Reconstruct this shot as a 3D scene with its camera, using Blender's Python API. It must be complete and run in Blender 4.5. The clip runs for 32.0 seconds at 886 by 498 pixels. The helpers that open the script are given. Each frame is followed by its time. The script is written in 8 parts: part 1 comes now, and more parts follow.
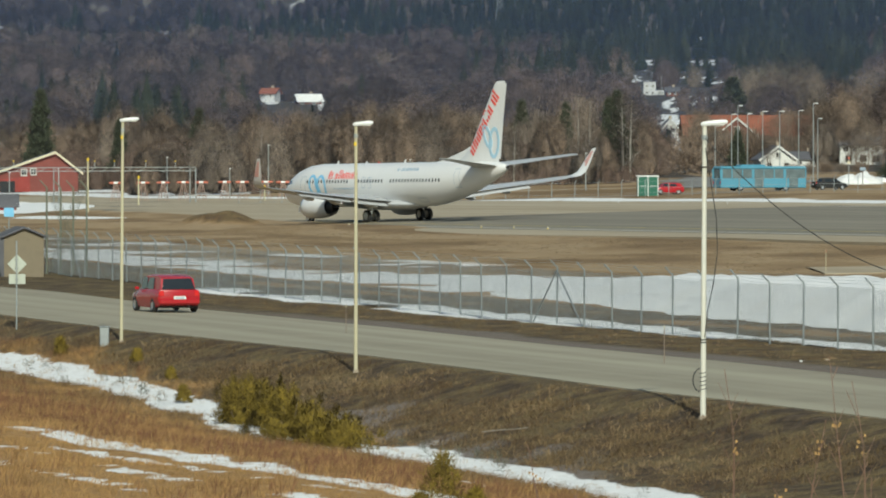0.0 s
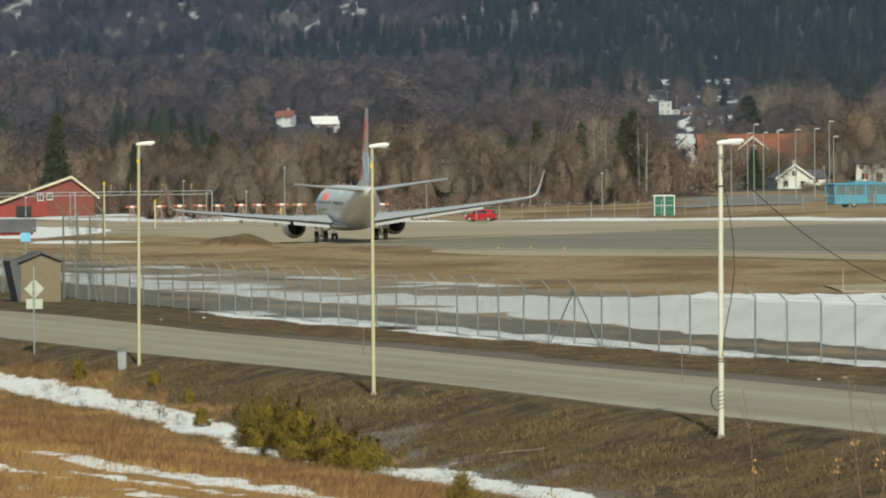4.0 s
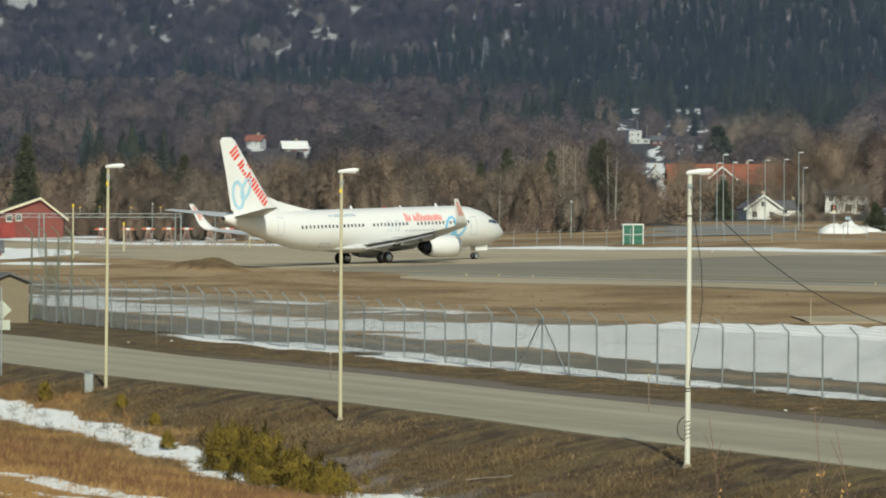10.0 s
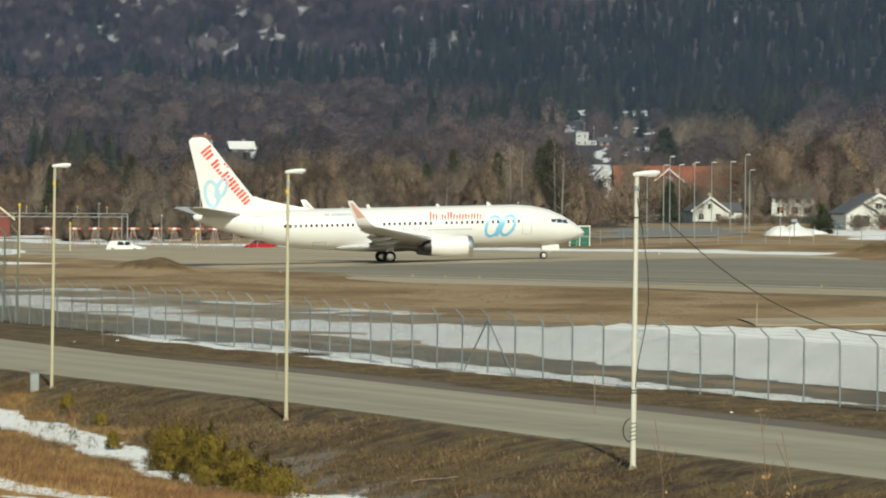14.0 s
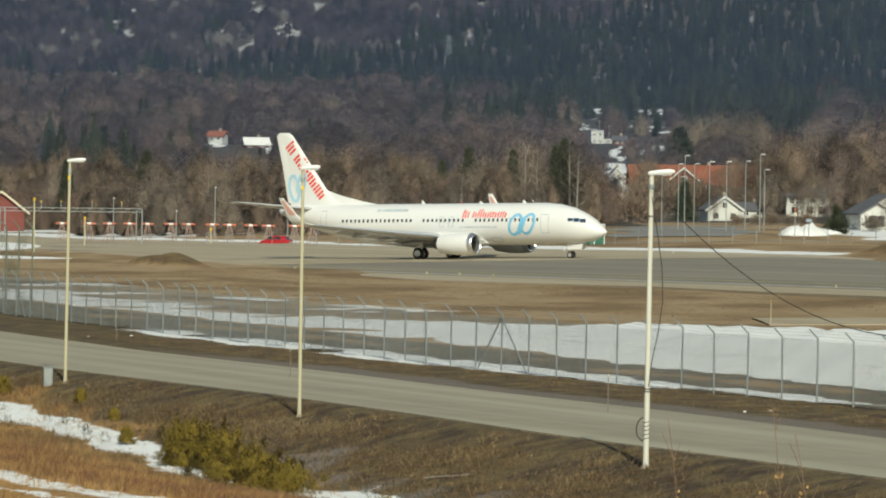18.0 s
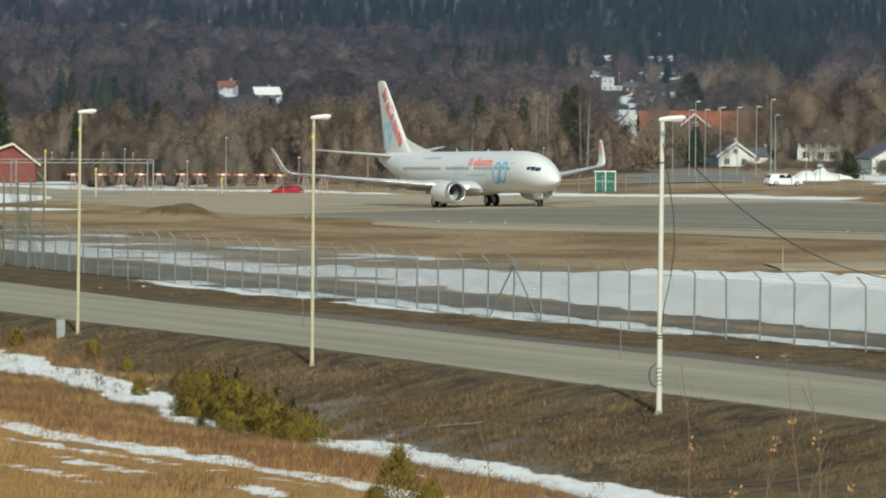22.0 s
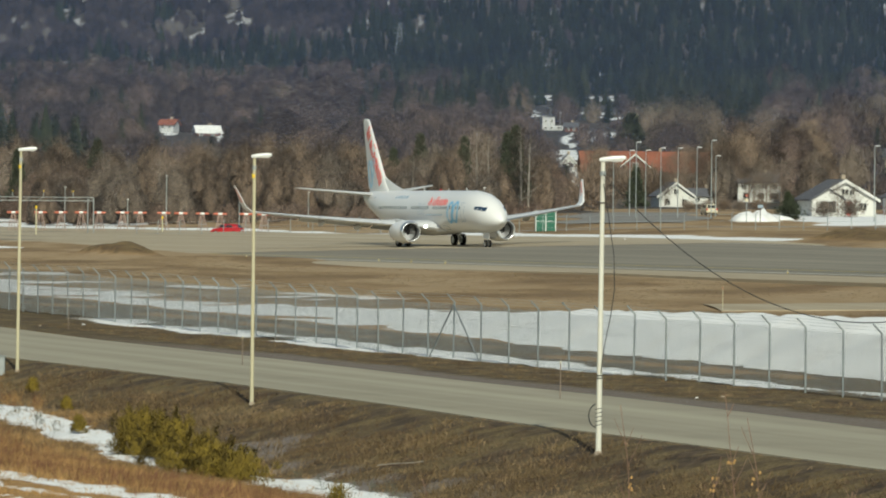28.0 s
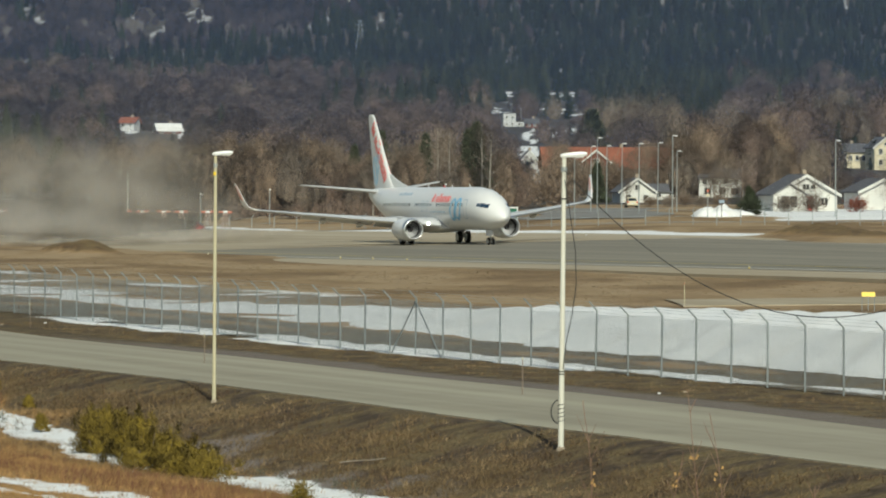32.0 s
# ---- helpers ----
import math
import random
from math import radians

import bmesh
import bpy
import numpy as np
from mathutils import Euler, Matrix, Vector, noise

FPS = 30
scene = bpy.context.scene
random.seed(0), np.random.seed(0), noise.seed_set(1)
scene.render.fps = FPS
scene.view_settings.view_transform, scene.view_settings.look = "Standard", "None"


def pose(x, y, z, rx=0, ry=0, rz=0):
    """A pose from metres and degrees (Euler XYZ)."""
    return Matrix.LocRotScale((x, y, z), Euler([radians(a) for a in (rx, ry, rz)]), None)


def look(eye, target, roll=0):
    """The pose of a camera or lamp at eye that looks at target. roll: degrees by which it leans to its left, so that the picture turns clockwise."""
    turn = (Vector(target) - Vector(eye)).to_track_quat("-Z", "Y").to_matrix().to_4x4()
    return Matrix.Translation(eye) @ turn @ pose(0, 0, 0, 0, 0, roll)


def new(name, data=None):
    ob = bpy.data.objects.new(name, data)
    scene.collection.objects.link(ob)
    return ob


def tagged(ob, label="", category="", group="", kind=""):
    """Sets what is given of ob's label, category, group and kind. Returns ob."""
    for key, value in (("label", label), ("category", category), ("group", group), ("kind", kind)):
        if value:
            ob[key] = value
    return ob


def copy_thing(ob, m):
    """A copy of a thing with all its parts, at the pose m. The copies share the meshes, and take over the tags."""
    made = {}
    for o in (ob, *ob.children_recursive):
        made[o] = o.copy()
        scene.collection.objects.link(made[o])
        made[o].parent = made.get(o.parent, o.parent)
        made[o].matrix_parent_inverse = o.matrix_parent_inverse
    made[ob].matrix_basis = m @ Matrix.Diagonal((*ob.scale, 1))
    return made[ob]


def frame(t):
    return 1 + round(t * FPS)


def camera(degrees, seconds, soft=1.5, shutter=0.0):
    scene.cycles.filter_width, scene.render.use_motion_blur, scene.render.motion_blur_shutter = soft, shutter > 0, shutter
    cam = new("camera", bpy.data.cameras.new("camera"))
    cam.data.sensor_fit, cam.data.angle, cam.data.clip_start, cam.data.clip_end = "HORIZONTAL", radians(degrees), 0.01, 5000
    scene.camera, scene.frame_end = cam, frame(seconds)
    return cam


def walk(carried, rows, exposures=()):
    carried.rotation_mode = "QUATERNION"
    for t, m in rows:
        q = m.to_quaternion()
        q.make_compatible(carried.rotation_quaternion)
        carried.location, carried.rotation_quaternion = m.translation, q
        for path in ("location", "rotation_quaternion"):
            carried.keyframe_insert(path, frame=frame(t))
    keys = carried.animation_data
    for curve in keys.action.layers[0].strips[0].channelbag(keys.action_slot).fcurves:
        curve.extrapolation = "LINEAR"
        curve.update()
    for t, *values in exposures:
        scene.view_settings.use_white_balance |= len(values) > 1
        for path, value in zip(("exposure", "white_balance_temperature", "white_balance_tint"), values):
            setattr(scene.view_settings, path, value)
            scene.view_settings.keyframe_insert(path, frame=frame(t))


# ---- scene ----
EYE = (0.0, 0.0, 7.07)

# seconds, tilt, lean and turn of the hand-held camera in degrees
PATH = [
    (0, 89.062, -0.00, -0.003), (0.5, 89.189, -0.24, -0.301), (1, 89.225, 0.42, -0.347), (1.5, 89.424, 0.23, -0.425),
    (2, 89.190, 0.13, -0.202), (2.5, 89.276, 0.19, -0.203), (3, 89.553, 0.45, -0.224), (3.5, 89.272, 0.54, -0.220),
    (4, 89.255, 0.49, 0.142), (4.5, 89.485, 0.34, 0.238), (6.5, 89.144, 0.26, 0.389), (7, 89.102, 0.09, 0.222),
    (7.5, 89.743, -0.17, 0.054), (8, 89.502, 0.04, 0.037), (8.5, 89.453, 0.01, -0.059), (9, 89.653, -0.09, -0.041),
    (9.5, 89.333, -0.04, -0.378), (10, 89.493, -0.24, -0.135), (10.5, 89.740, -0.51, -0.244), (11, 89.754, -0.44, -0.288),
    (11.5, 90.038, -0.62, -0.307), (12, 89.897, -0.63, -0.175), (12.5, 89.207, -0.23, -0.195), (13, 89.097, -0.57, -0.479),
    (13.5, 89.291, -0.44, -0.644), (15.5, 89.706, -0.62, -0.472), (16, 89.390, -0.63, -0.559), (16.5, 89.146, -0.88, -0.353),
    (17, 89.086, -0.70, -0.619), (17.5, 89.320, -0.76, -0.604), (18, 89.479, -0.87, -0.483), (18.5, 89.358, -0.66, -0.389),
    (19, 89.458, -0.64, -0.413), (19.5, 89.478, -0.39, -0.325), (20, 89.369, -0.74, -0.645), (20.5, 89.212, -0.66, -0.437),
    (21, 89.275, -0.64, -0.498), (21.5, 89.032, -0.44, -0.398), (22, 89.009, -0.38, -0.385), (22.5, 89.072, -0.37, -0.284),
    (23, 89.051, -0.26, -0.365), (23.5, 89.191, -0.33, -0.507), (24, 89.255, -0.54, -0.799), (24.5, 89.236, -0.49, -0.769),
    (26.5, 89.273, -0.32, -0.863), (27, 89.539, -0.56, -0.918), (27.5, 89.318, -0.55, -1.015), (28, 89.370, -0.63, -0.922),
    (28.5, 89.437, -0.46, -1.096), (29, 89.585, -0.52, -1.385), (29.5, 89.548, -0.34, -1.229), (30, 89.464, -0.28, -1.113),
    (30.5, 89.516, -0.35, -1.018), (31, 89.396, -0.32, -1.198), (31.5, 89.178, -0.14, -1.162), (32, 89.343, -0.35, -1.273),
]
cam = camera(8.0, 32.0, soft=2.0)
walk(cam, [(t, pose(*EYE, rx, ry, rz)) for t, rx, ry, rz in PATH], [
    (0, 0.27, 6450, -2), (1, 0.27, 6680, -2), (2, 0.27, 6950, -2), (3, 0.27, 6850, -2), (4, 0.27, 6920, -2), (7, 0.27, 6550, -2), (8, 0.27, 6750, -2), (9, 0.27, 6740, -2),
    (11, 0.27, 6700, -2), (12, 0.27, 6710, -2), (13, 0.27, 6820, -2), (16, 0.27, 7040, -2), (18, 0.27, 6900, -2), (19, 0.27, 6980, -2), (20, 0.27, 6960, -2), (21, 0.27, 6800, -2),
    (22, 0.27, 6450, -2), (23, 0.27, 6300, -2), (24, 0.27, 6280, -2), (27, 0.27, 6720, -2), (29, 0.27, 6750, -2), (32, 0.27, 6690, -2)])

# ---- daylight ----
SUN_UP, SUN_TURN = 33.0, 7.0   # degrees above the horizon; degrees to the right of straight behind the camera
world = bpy.data.worlds.new("sky")
scene.world = world
world.use_nodes = True
wt = world.node_tree
sky = wt.nodes.new("ShaderNodeTexSky")
sky.sky_type, sky.sun_disc = "NISHITA", False
sky.sun_elevation, sky.sun_rotation = radians(SUN_UP), radians(180 - SUN_TURN)
wt.links.new(sky.outputs[0], wt.nodes["Background"].inputs[0])
wt.nodes["Background"].inputs[1].default_value = 0.07
sun = new("sun", bpy.data.lights.new("sun", "SUN"))
sun.data.energy, sun.data.angle, sun.data.color = 3.3, radians(0.6), (1.0, 0.95, 0.86)
to_sun = Vector((math.sin(radians(SUN_TURN)) * math.cos(radians(SUN_UP)), -math.cos(radians(SUN_TURN)) * math.cos(radians(SUN_UP)), math.sin(radians(SUN_UP))))
sun.matrix_world = look(to_sun * 100, (0, 0, 0))
scene.view_settings.exposure = 0.0


# ---- materials ----
def mat(name, base, rough=0.6, vary=0.15, scale=3.0, fine=40.0, bump=0.0, metal=0.0, dirt=None, dirt_amount=0.4, spec=0.5, per_object=0.0, per_island=0.0):
    """A surface with variation at two scales: broad stains and fine grain, with a little relief."""
    m = bpy.data.materials.new(name)
    m.use_nodes = True
    nt, b = m.node_tree, m.node_tree.nodes["Principled BSDF"]
    b.inputs["Roughness"].default_value, b.inputs["Metallic"].default_value = rough, metal
    b.inputs["Specular IOR Level"].default_value = spec
    co = nt.nodes.new("ShaderNodeTexCoord")
    n1, n2 = nt.nodes.new("ShaderNodeTexNoise"), nt.nodes.new("ShaderNodeTexNoise")
    for n, sc, de in ((n1, scale, 5), (n2, fine, 3)):
        n.inputs["Scale"].default_value, n.inputs["Detail"].default_value = sc, de
        nt.links.new(co.outputs["Object"], n.inputs["Vector"])
    add = nt.nodes.new("ShaderNodeMath")
    add.operation = "MULTIPLY_ADD"
    nt.links.new(n2.outputs[0], add.inputs[0])
    add.inputs[1].default_value = 0.32
    nt.links.new(n1.outputs[0], add.inputs[2])
    ramp = nt.nodes.new("ShaderNodeMapRange")
    ramp.inputs[1].default_value, ramp.inputs[2].default_value = 0.45, 1.05
    ramp.inputs[3].default_value, ramp.inputs[4].default_value = 1 - vary, 1 + vary
    nt.links.new(add.outputs[0], ramp.inputs[0])
    mul = nt.nodes.new("ShaderNodeVectorMath")
    mul.operation = "SCALE"
    mul.inputs[0].default_value = base[:3]
    nt.links.new(ramp.outputs[0], mul.inputs["Scale"])
    out = mul.outputs[0]
    if dirt:
        mix, st = nt.nodes.new("ShaderNodeMix"), nt.nodes.new("ShaderNodeMapRange")
        mix.data_type = "RGBA"
        st.inputs[1].default_value, st.inputs[2].default_value, st.inputs[4].default_value = 0.48, 0.72, dirt_amount
        nt.links.new(n1.outputs[0], st.inputs[0])
        nt.links.new(st.outputs[0], mix.inputs[0])
        nt.links.new(out, mix.inputs[6])
        mix.inputs[7].default_value = (*dirt, 1)
        out = mix.outputs[2]
    for amount, node, socket in ((per_object, "ShaderNodeObjectInfo", "Random"), (per_island, "ShaderNodeNewGeometry", "Random Per Island")):
        if amount:
            r, k, s2 = nt.nodes.new(node), nt.nodes.new("ShaderNodeMapRange"), nt.nodes.new("ShaderNodeVectorMath")
            k.inputs[3].default_value, k.inputs[4].default_value = 1 - amount, 1 + amount
            nt.links.new(r.outputs[socket], k.inputs[0])
            s2.operation = "SCALE"
            nt.links.new(out, s2.inputs[0])
            nt.links.new(k.outputs[0], s2.inputs["Scale"])
            out = s2.outputs[0]
    nt.links.new(out, b.inputs["Base Color"])
    if bump:
        bp = nt.nodes.new("ShaderNodeBump")
        bp.inputs["Strength"].default_value, bp.inputs["Distance"].default_value = min(1.0, bump), 0.05
        nt.links.new(n2.outputs[0], bp.inputs["Height"])
        nt.links.new(bp.outputs[0], b.inputs["Normal"])
    return m


WHITE = mat("aircraft_white_paint", (0.74, 0.74, 0.73), 0.3, 0.04, 0.35, 4, dirt=(0.52, 0.51, 0.48), dirt_amount=0.22)
BELLY = mat("aircraft_grey_paint", (0.55, 0.56, 0.57), 0.35, 0.06, 0.6, 6, dirt=(0.3, 0.29, 0.28), dirt_amount=0.4)
METAL = mat("bare_aluminium", (0.68, 0.69, 0.70), 0.32, 0.08, 2, 20, metal=0.9)
GREYWING = mat("wing_grey_paint", (0.50, 0.51, 0.52), 0.38, 0.08, 0.5, 6, dirt=(0.28, 0.28, 0.28), dirt_amount=0.35)
DARKMETAL = mat("dark_engine_metal", (0.05, 0.05, 0.055), 0.45, 0.2, 3, 20, metal=0.6)
RED = mat("red_livery_paint", (0.72, 0.07, 0.05), 0.35, 0.08, 2, 20)
BLUE = mat("light_blue_livery_paint", (0.20, 0.50, 0.74), 0.35, 0.08, 2, 20)
GREYBLUE = mat("blue_grey_lettering_paint", (0.30, 0.38, 0.46), 0.4, 0.1, 2, 20)
GLASS = mat("dark_glazing", (0.02, 0.025, 0.03), 0.08, 0.1, 2, 10)
COCKPIT = mat("blue_tinted_cockpit_glass", (0.025, 0.05, 0.09), 0.1, 0.1, 2, 10)
RUBBER = mat("black_rubber", (0.02, 0.02, 0.02), 0.85, 0.2, 4, 40)
GALV = mat("galvanised_steel", (0.34, 0.37, 0.37), 0.5, 0.15, 4, 50, metal=0.5, per_object=0.12)
POLE = mat("cream_painted_pole", (0.50, 0.46, 0.31), 0.6, 0.12, 1.5, 25, dirt=(0.30, 0.24, 0.15), dirt_amount=0.35)
WHITEPOLE = mat("white_painted_pole", (0.62, 0.61, 0.53), 0.6, 0.10, 1.5, 25, dirt=(0.36, 0.32, 0.24), dirt_amount=0.3)
LAMPGREY = mat("lamp_housing_white", (0.74, 0.75, 0.74), 0.45, 0.06, 4, 30)
CABLE = mat("black_cable", (0.025, 0.025, 0.025), 0.7, 0.2, 4, 30)
WOODWHITE = mat("white_painted_cladding", (0.62, 0.62, 0.585), 0.7, 0.08, 0.6, 8, dirt=(0.5, 0.48, 0.42), dirt_amount=0.3)
WOODRED = mat("falu_red_cladding", (0.27, 0.04, 0.032), 0.8, 0.15, 0.8, 8)
WOODYELLOW = mat("pale_yellow_cladding", (0.62, 0.56, 0.40), 0.75, 0.1, 0.8, 8)
ROOFRED = mat("orange_clay_roof_tiles", (0.25, 0.085, 0.05), 0.85, 0.2, 0.8, 8, bump=0.4)
ROOFDARK = mat("dark_slate_roof", (0.10, 0.10, 0.11), 0.8, 0.2, 0.8, 8, bump=0.3)
SNOW = mat("old_snow", (0.82, 0.82, 0.805), 0.75, 0.06, 0.6, 4, bump=0.5, dirt=(0.45, 0.40, 0.33), dirt_amount=0.25, spec=0.3)
CONCRETE = mat("beige_concrete", (0.33, 0.27, 0.20), 0.85, 0.12, 1.0, 15, bump=0.3, dirt=(0.25, 0.22, 0.17), dirt_amount=0.4)
CARRED = mat("red_car_paint", (0.36, 0.014, 0.02), 0.25, 0.05, 2, 20)
CARWHITE = mat("white_car_paint", (0.75, 0.76, 0.76), 0.3, 0.05, 2, 20)
BUSBLUE = mat("sky_blue_bus_paint", (0.09, 0.27, 0.37), 0.4, 0.06, 1, 10)
GREENBOX = mat("dark_green_panel", (0.014, 0.115, 0.072), 0.6, 0.12, 1.5, 12)
YELLOW = mat("signal_yellow_paint", (0.75, 0.52, 0.03), 0.5, 0.1, 3, 20)
ORANGE = mat("signal_orange_paint", (0.50, 0.13, 0.075), 0.55, 0.1, 3, 20, per_object=0.1)
TAIL_RED = mat("red_lamp_glass", (0.55, 0.02, 0.02), 0.2, 0.05, 4, 20)
PLATE = mat("pale_plate", (0.75, 0.75, 0.72), 0.5, 0.05, 4, 20)
BARK = mat("grey_brown_bark", (0.17, 0.13, 0.10), 0.9, 0.25, 1.5, 20, per_object=0.2)
BIRCH = mat("pale_birch_bark", (0.30, 0.275, 0.24), 0.8, 0.25, 1.5, 20)
TWIG = mat("bare_russet_twigs", (0.190, 0.138, 0.100), 0.95, 0.2, 0.3, 3, per_object=0.18, per_island=0.05)
TWIG_YELLOW = mat("bare_ochre_twigs", (0.27, 0.18, 0.09), 0.95, 0.25, 0.3, 3, per_object=0.2, per_island=0.12)
TWIG_GREY = mat("bare_grey_twigs", (0.181, 0.144, 0.114), 0.95, 0.25, 0.3, 3, per_object=0.2, per_island=0.05)
NEEDLE = mat("dark_conifer_needles", (0.034, 0.044, 0.022), 0.9, 0.3, 0.3, 3, per_object=0.25, per_island=0.3)
JUNIPER = mat("olive_juniper_needles", (0.165, 0.116, 0.012), 0.9, 0.35, 1.5, 12, per_object=0.15, per_island=0.5)
STRAW = mat("dry_tawny_grass", (0.34, 0.205, 0.078), 0.9, 0.35, 0.5, 6, per_island=0.5)
WEED = mat("dead_brown_weeds", (0.165, 0.078, 0.04), 0.9, 0.3, 0.5, 6, per_island=0.35)


# ---- building tools ----
class Geo:
    """Vertices and faces of one part."""

    def __init__(self):
        self.v, self.f = [], []

    def add(self, verts, faces):
        k = len(self.v)
        self.v += [tuple(p) for p in verts]
        self.f += [tuple(i + k for i in f) for f in faces]
        return self

    def box(self, c, s, chamfer=0.0, m=None):
        """A box about c with full sizes s and chamfered edges."""
        h = [a / 2 for a in s]
        b = min(chamfer, min(h) * 0.9)
        m = (m or Matrix()) @ Matrix.Translation(c)
        if b <= 0:
            vs = [Vector((x, y, z)) for x in (-h[0], h[0]) for y in (-h[1], h[1]) for z in (-h[2], h[2])]
            return self.add([m @ v for v in vs], [(0, 1, 3, 2), (4, 6, 7, 5), (0, 4, 5, 1), (2, 3, 7, 6), (0, 2, 6, 4), (1, 5, 7, 3)])
        vs, ix = [], {}
        for sx in (-1, 1):
            for sy in (-1, 1):
                for sz in (-1, 1):
                    for a in range(3):
                        p = [sx * (h[0] - b), sy * (h[1] - b), sz * (h[2] - b)]
                        p[a] = (sx, sy, sz)[a] * h[a]
                        ix[sx, sy, sz, a] = len(vs)
                        vs.append(m @ Vector(p))
        fs = []
        for a in range(3):
            o1, o2 = (a + 1) % 3, (a + 2) % 3
            for s1 in (-1, 1):
                q = []
                for e1, e2 in ((-1, -1), (1, -1), (1, 1), (-1, 1)):
                    k = [0, 0, 0]
                    k[a], k[o1], k[o2] = s1, e1, e2
                    q.append(ix[(*k, a)])
                fs.append(q if s1 > 0 else q[::-1])
                for s2 in (-1, 1):
                    k1, k2 = [0, 0, 0], [0, 0, 0]
                    k1[a], k1[o1], k1[o2] = s1, s2, -1
                    k2[a], k2[o1], k2[o2] = s1, s2, 1
                    q = [ix[(*k1, a)], ix[(*k1, o1)], ix[(*k2, o1)], ix[(*k2, a)]]
                    fs.append(q[::-1] if s1 * s2 > 0 else q)
        for sx in (-1, 1):
            for sy in (-1, 1):
                for sz in (-1, 1):
                    q = [ix[sx, sy, sz, a] for a in range(3)]
                    fs.append(q if sx * sy * sz > 0 else q[::-1])
        return self.add(vs, fs)

    def tube(self, p0, p1, r0, r1=None, n=8, caps=True):
        p0, p1 = Vector(p0), Vector(p1)
        r1 = r0 if r1 is None else r1
        d = (p1 - p0).normalized()
        a = d.orthogonal().normalized()
        b = d.cross(a)
        vs = [p + (a * math.cos(2 * math.pi * i / n) + b * math.sin(2 * math.pi * i / n)) * r for p, r in ((p0, r0), (p1, r1)) for i in range(n)]
        fs = [(i, (i + 1) % n, n + (i + 1) % n, n + i) for i in range(n)]
        if caps:
            fs += [tuple(range(n))[::-1], tuple(range(n, 2 * n))]
        return self.add(vs, fs)

    def pipe(self, pts, r, n=6):
        pts = [Vector(p) for p in pts]
        side, rings = None, []
        for i, p in enumerate(pts):
            d = (pts[min(i + 1, len(pts) - 1)] - pts[max(i - 1, 0)]).normalized()
            side = d.orthogonal() if side is None else side - d * side.dot(d)
            side = side.normalized() if side.length > 1e-6 else d.orthogonal().normalized()
            up = d.cross(side)
            rings.append([p + (side * math.cos(2 * math.pi * k / n) + up * math.sin(2 * math.pi * k / n)) * r for k in range(n)])
        return self.loft(rings)

    def loft(self, rings, caps=True, closed=True):
        n, k = len(rings[0]), len(rings)
        vs = [p for ring in rings for p in ring]
        fs = []
        for j in range(k - 1):
            for i in range(n if closed else n - 1):
                i2 = (i + 1) % n
                fs.append((j * n + i, j * n + i2, (j + 1) * n + i2, (j + 1) * n + i))
        if caps and closed:
            fs += [tuple(range(n))[::-1], tuple(range((k - 1) * n, k * n))]
        return self.add(vs, fs)

    def lathe(self, profile, m=None, n=20, caps=False):
        """A body of revolution about x: profile of (x, radius)."""
        m = m or Matrix()
        return self.loft([[m @ Vector((x, r * math.cos(2 * math.pi * i / n), r * math.sin(2 * math.pi * i / n))) for i in range(n)] for x, r in profile], caps)

    def prism(self, outline, axis_from, axis_to, m=None):
        """An outline in the xz plane pulled from y = axis_from to axis_to."""
        m = m or Matrix()
        return self.loft([[m @ Vector((x, y, z)) for x, z in outline] for y in (axis_from, axis_to)])


def mesh_of(name, geo, material, smooth=0.0):
    me = bpy.data.meshes.new(name)
    me.from_pydata(geo.v, [], geo.f)
    me.materials.append(material)
    if smooth:
        me.polygons.foreach_set("use_smooth", [True] * len(me.polygons))
        me.set_sharp_from_angle(angle=radians(smooth))
    me.validate()
    bm = bmesh.new()
    bm.from_mesh(me)
    bmesh.ops.recalc_face_normals(bm, faces=bm.faces)
    bm.to_mesh(me)
    bm.free()
    return me


def part(name, geo, material, parent=None, label="", smooth=0.0, at=None):
    """Links a Geo (or a ready mesh) as one mesh object under a thing or under a part."""
    ob = new(name, geo if isinstance(geo, bpy.types.Mesh) else mesh_of(name, geo, material, smooth))
    if parent:
        ob.parent = parent
    if at:
        ob.matrix_basis = at
    return tagged(ob, label)


def thing(name, label, category, at=None, group="", kind=""):
    ob = new(name)
    ob.empty_display_size = 0.3
    ob.matrix_basis = at or Matrix()
    return tagged(ob, label, category, group, kind)


def bulk(name, verts, faces, material, smooth=False):
    """A large mesh from numpy arrays: verts n x 3, faces m x 3 or m x 4."""
    verts, faces = np.asarray(verts, np.float32), np.asarray(faces, np.int32)
    me = bpy.data.meshes.new(name)
    me.vertices.add(len(verts))
    me.vertices.foreach_set("co", verts.ravel())
    k = faces.shape[1]
    me.loops.add(faces.size)
    me.loops.foreach_set("vertex_index", faces.ravel())
    me.polygons.add(len(faces))
    me.polygons.foreach_set("loop_start", np.arange(0, faces.size, k, dtype=np.int32))
    me.polygons.foreach_set("use_smooth", np.full(len(faces), smooth))
    me.update(calc_edges=True)
    me.materials.append(material)
    return new(name, me)


def lerp(x, pts):
    return np.interp(x, [p[0] for p in pts], [p[1] for p in pts])


def wobble(x, y, size, seed=0.0):
    """Cheap smooth noise of about -1 to 1 on arrays."""
    x, y = np.asarray(x, float) / size, np.asarray(y, float) / size
    return (np.sin(x * 2.1 + 1.3 * np.sin(y * 1.7 + seed) + seed) + np.sin(y * 2.3 + 1.1 * np.sin(x * 1.9 + 2 * seed) + 1.7 * seed) + 0.6 * np.sin((x + y) * 4.1 + 3 * seed) + 0.5 * np.sin((x - 1.4 * y) * 5.3 + seed)) / 2.4


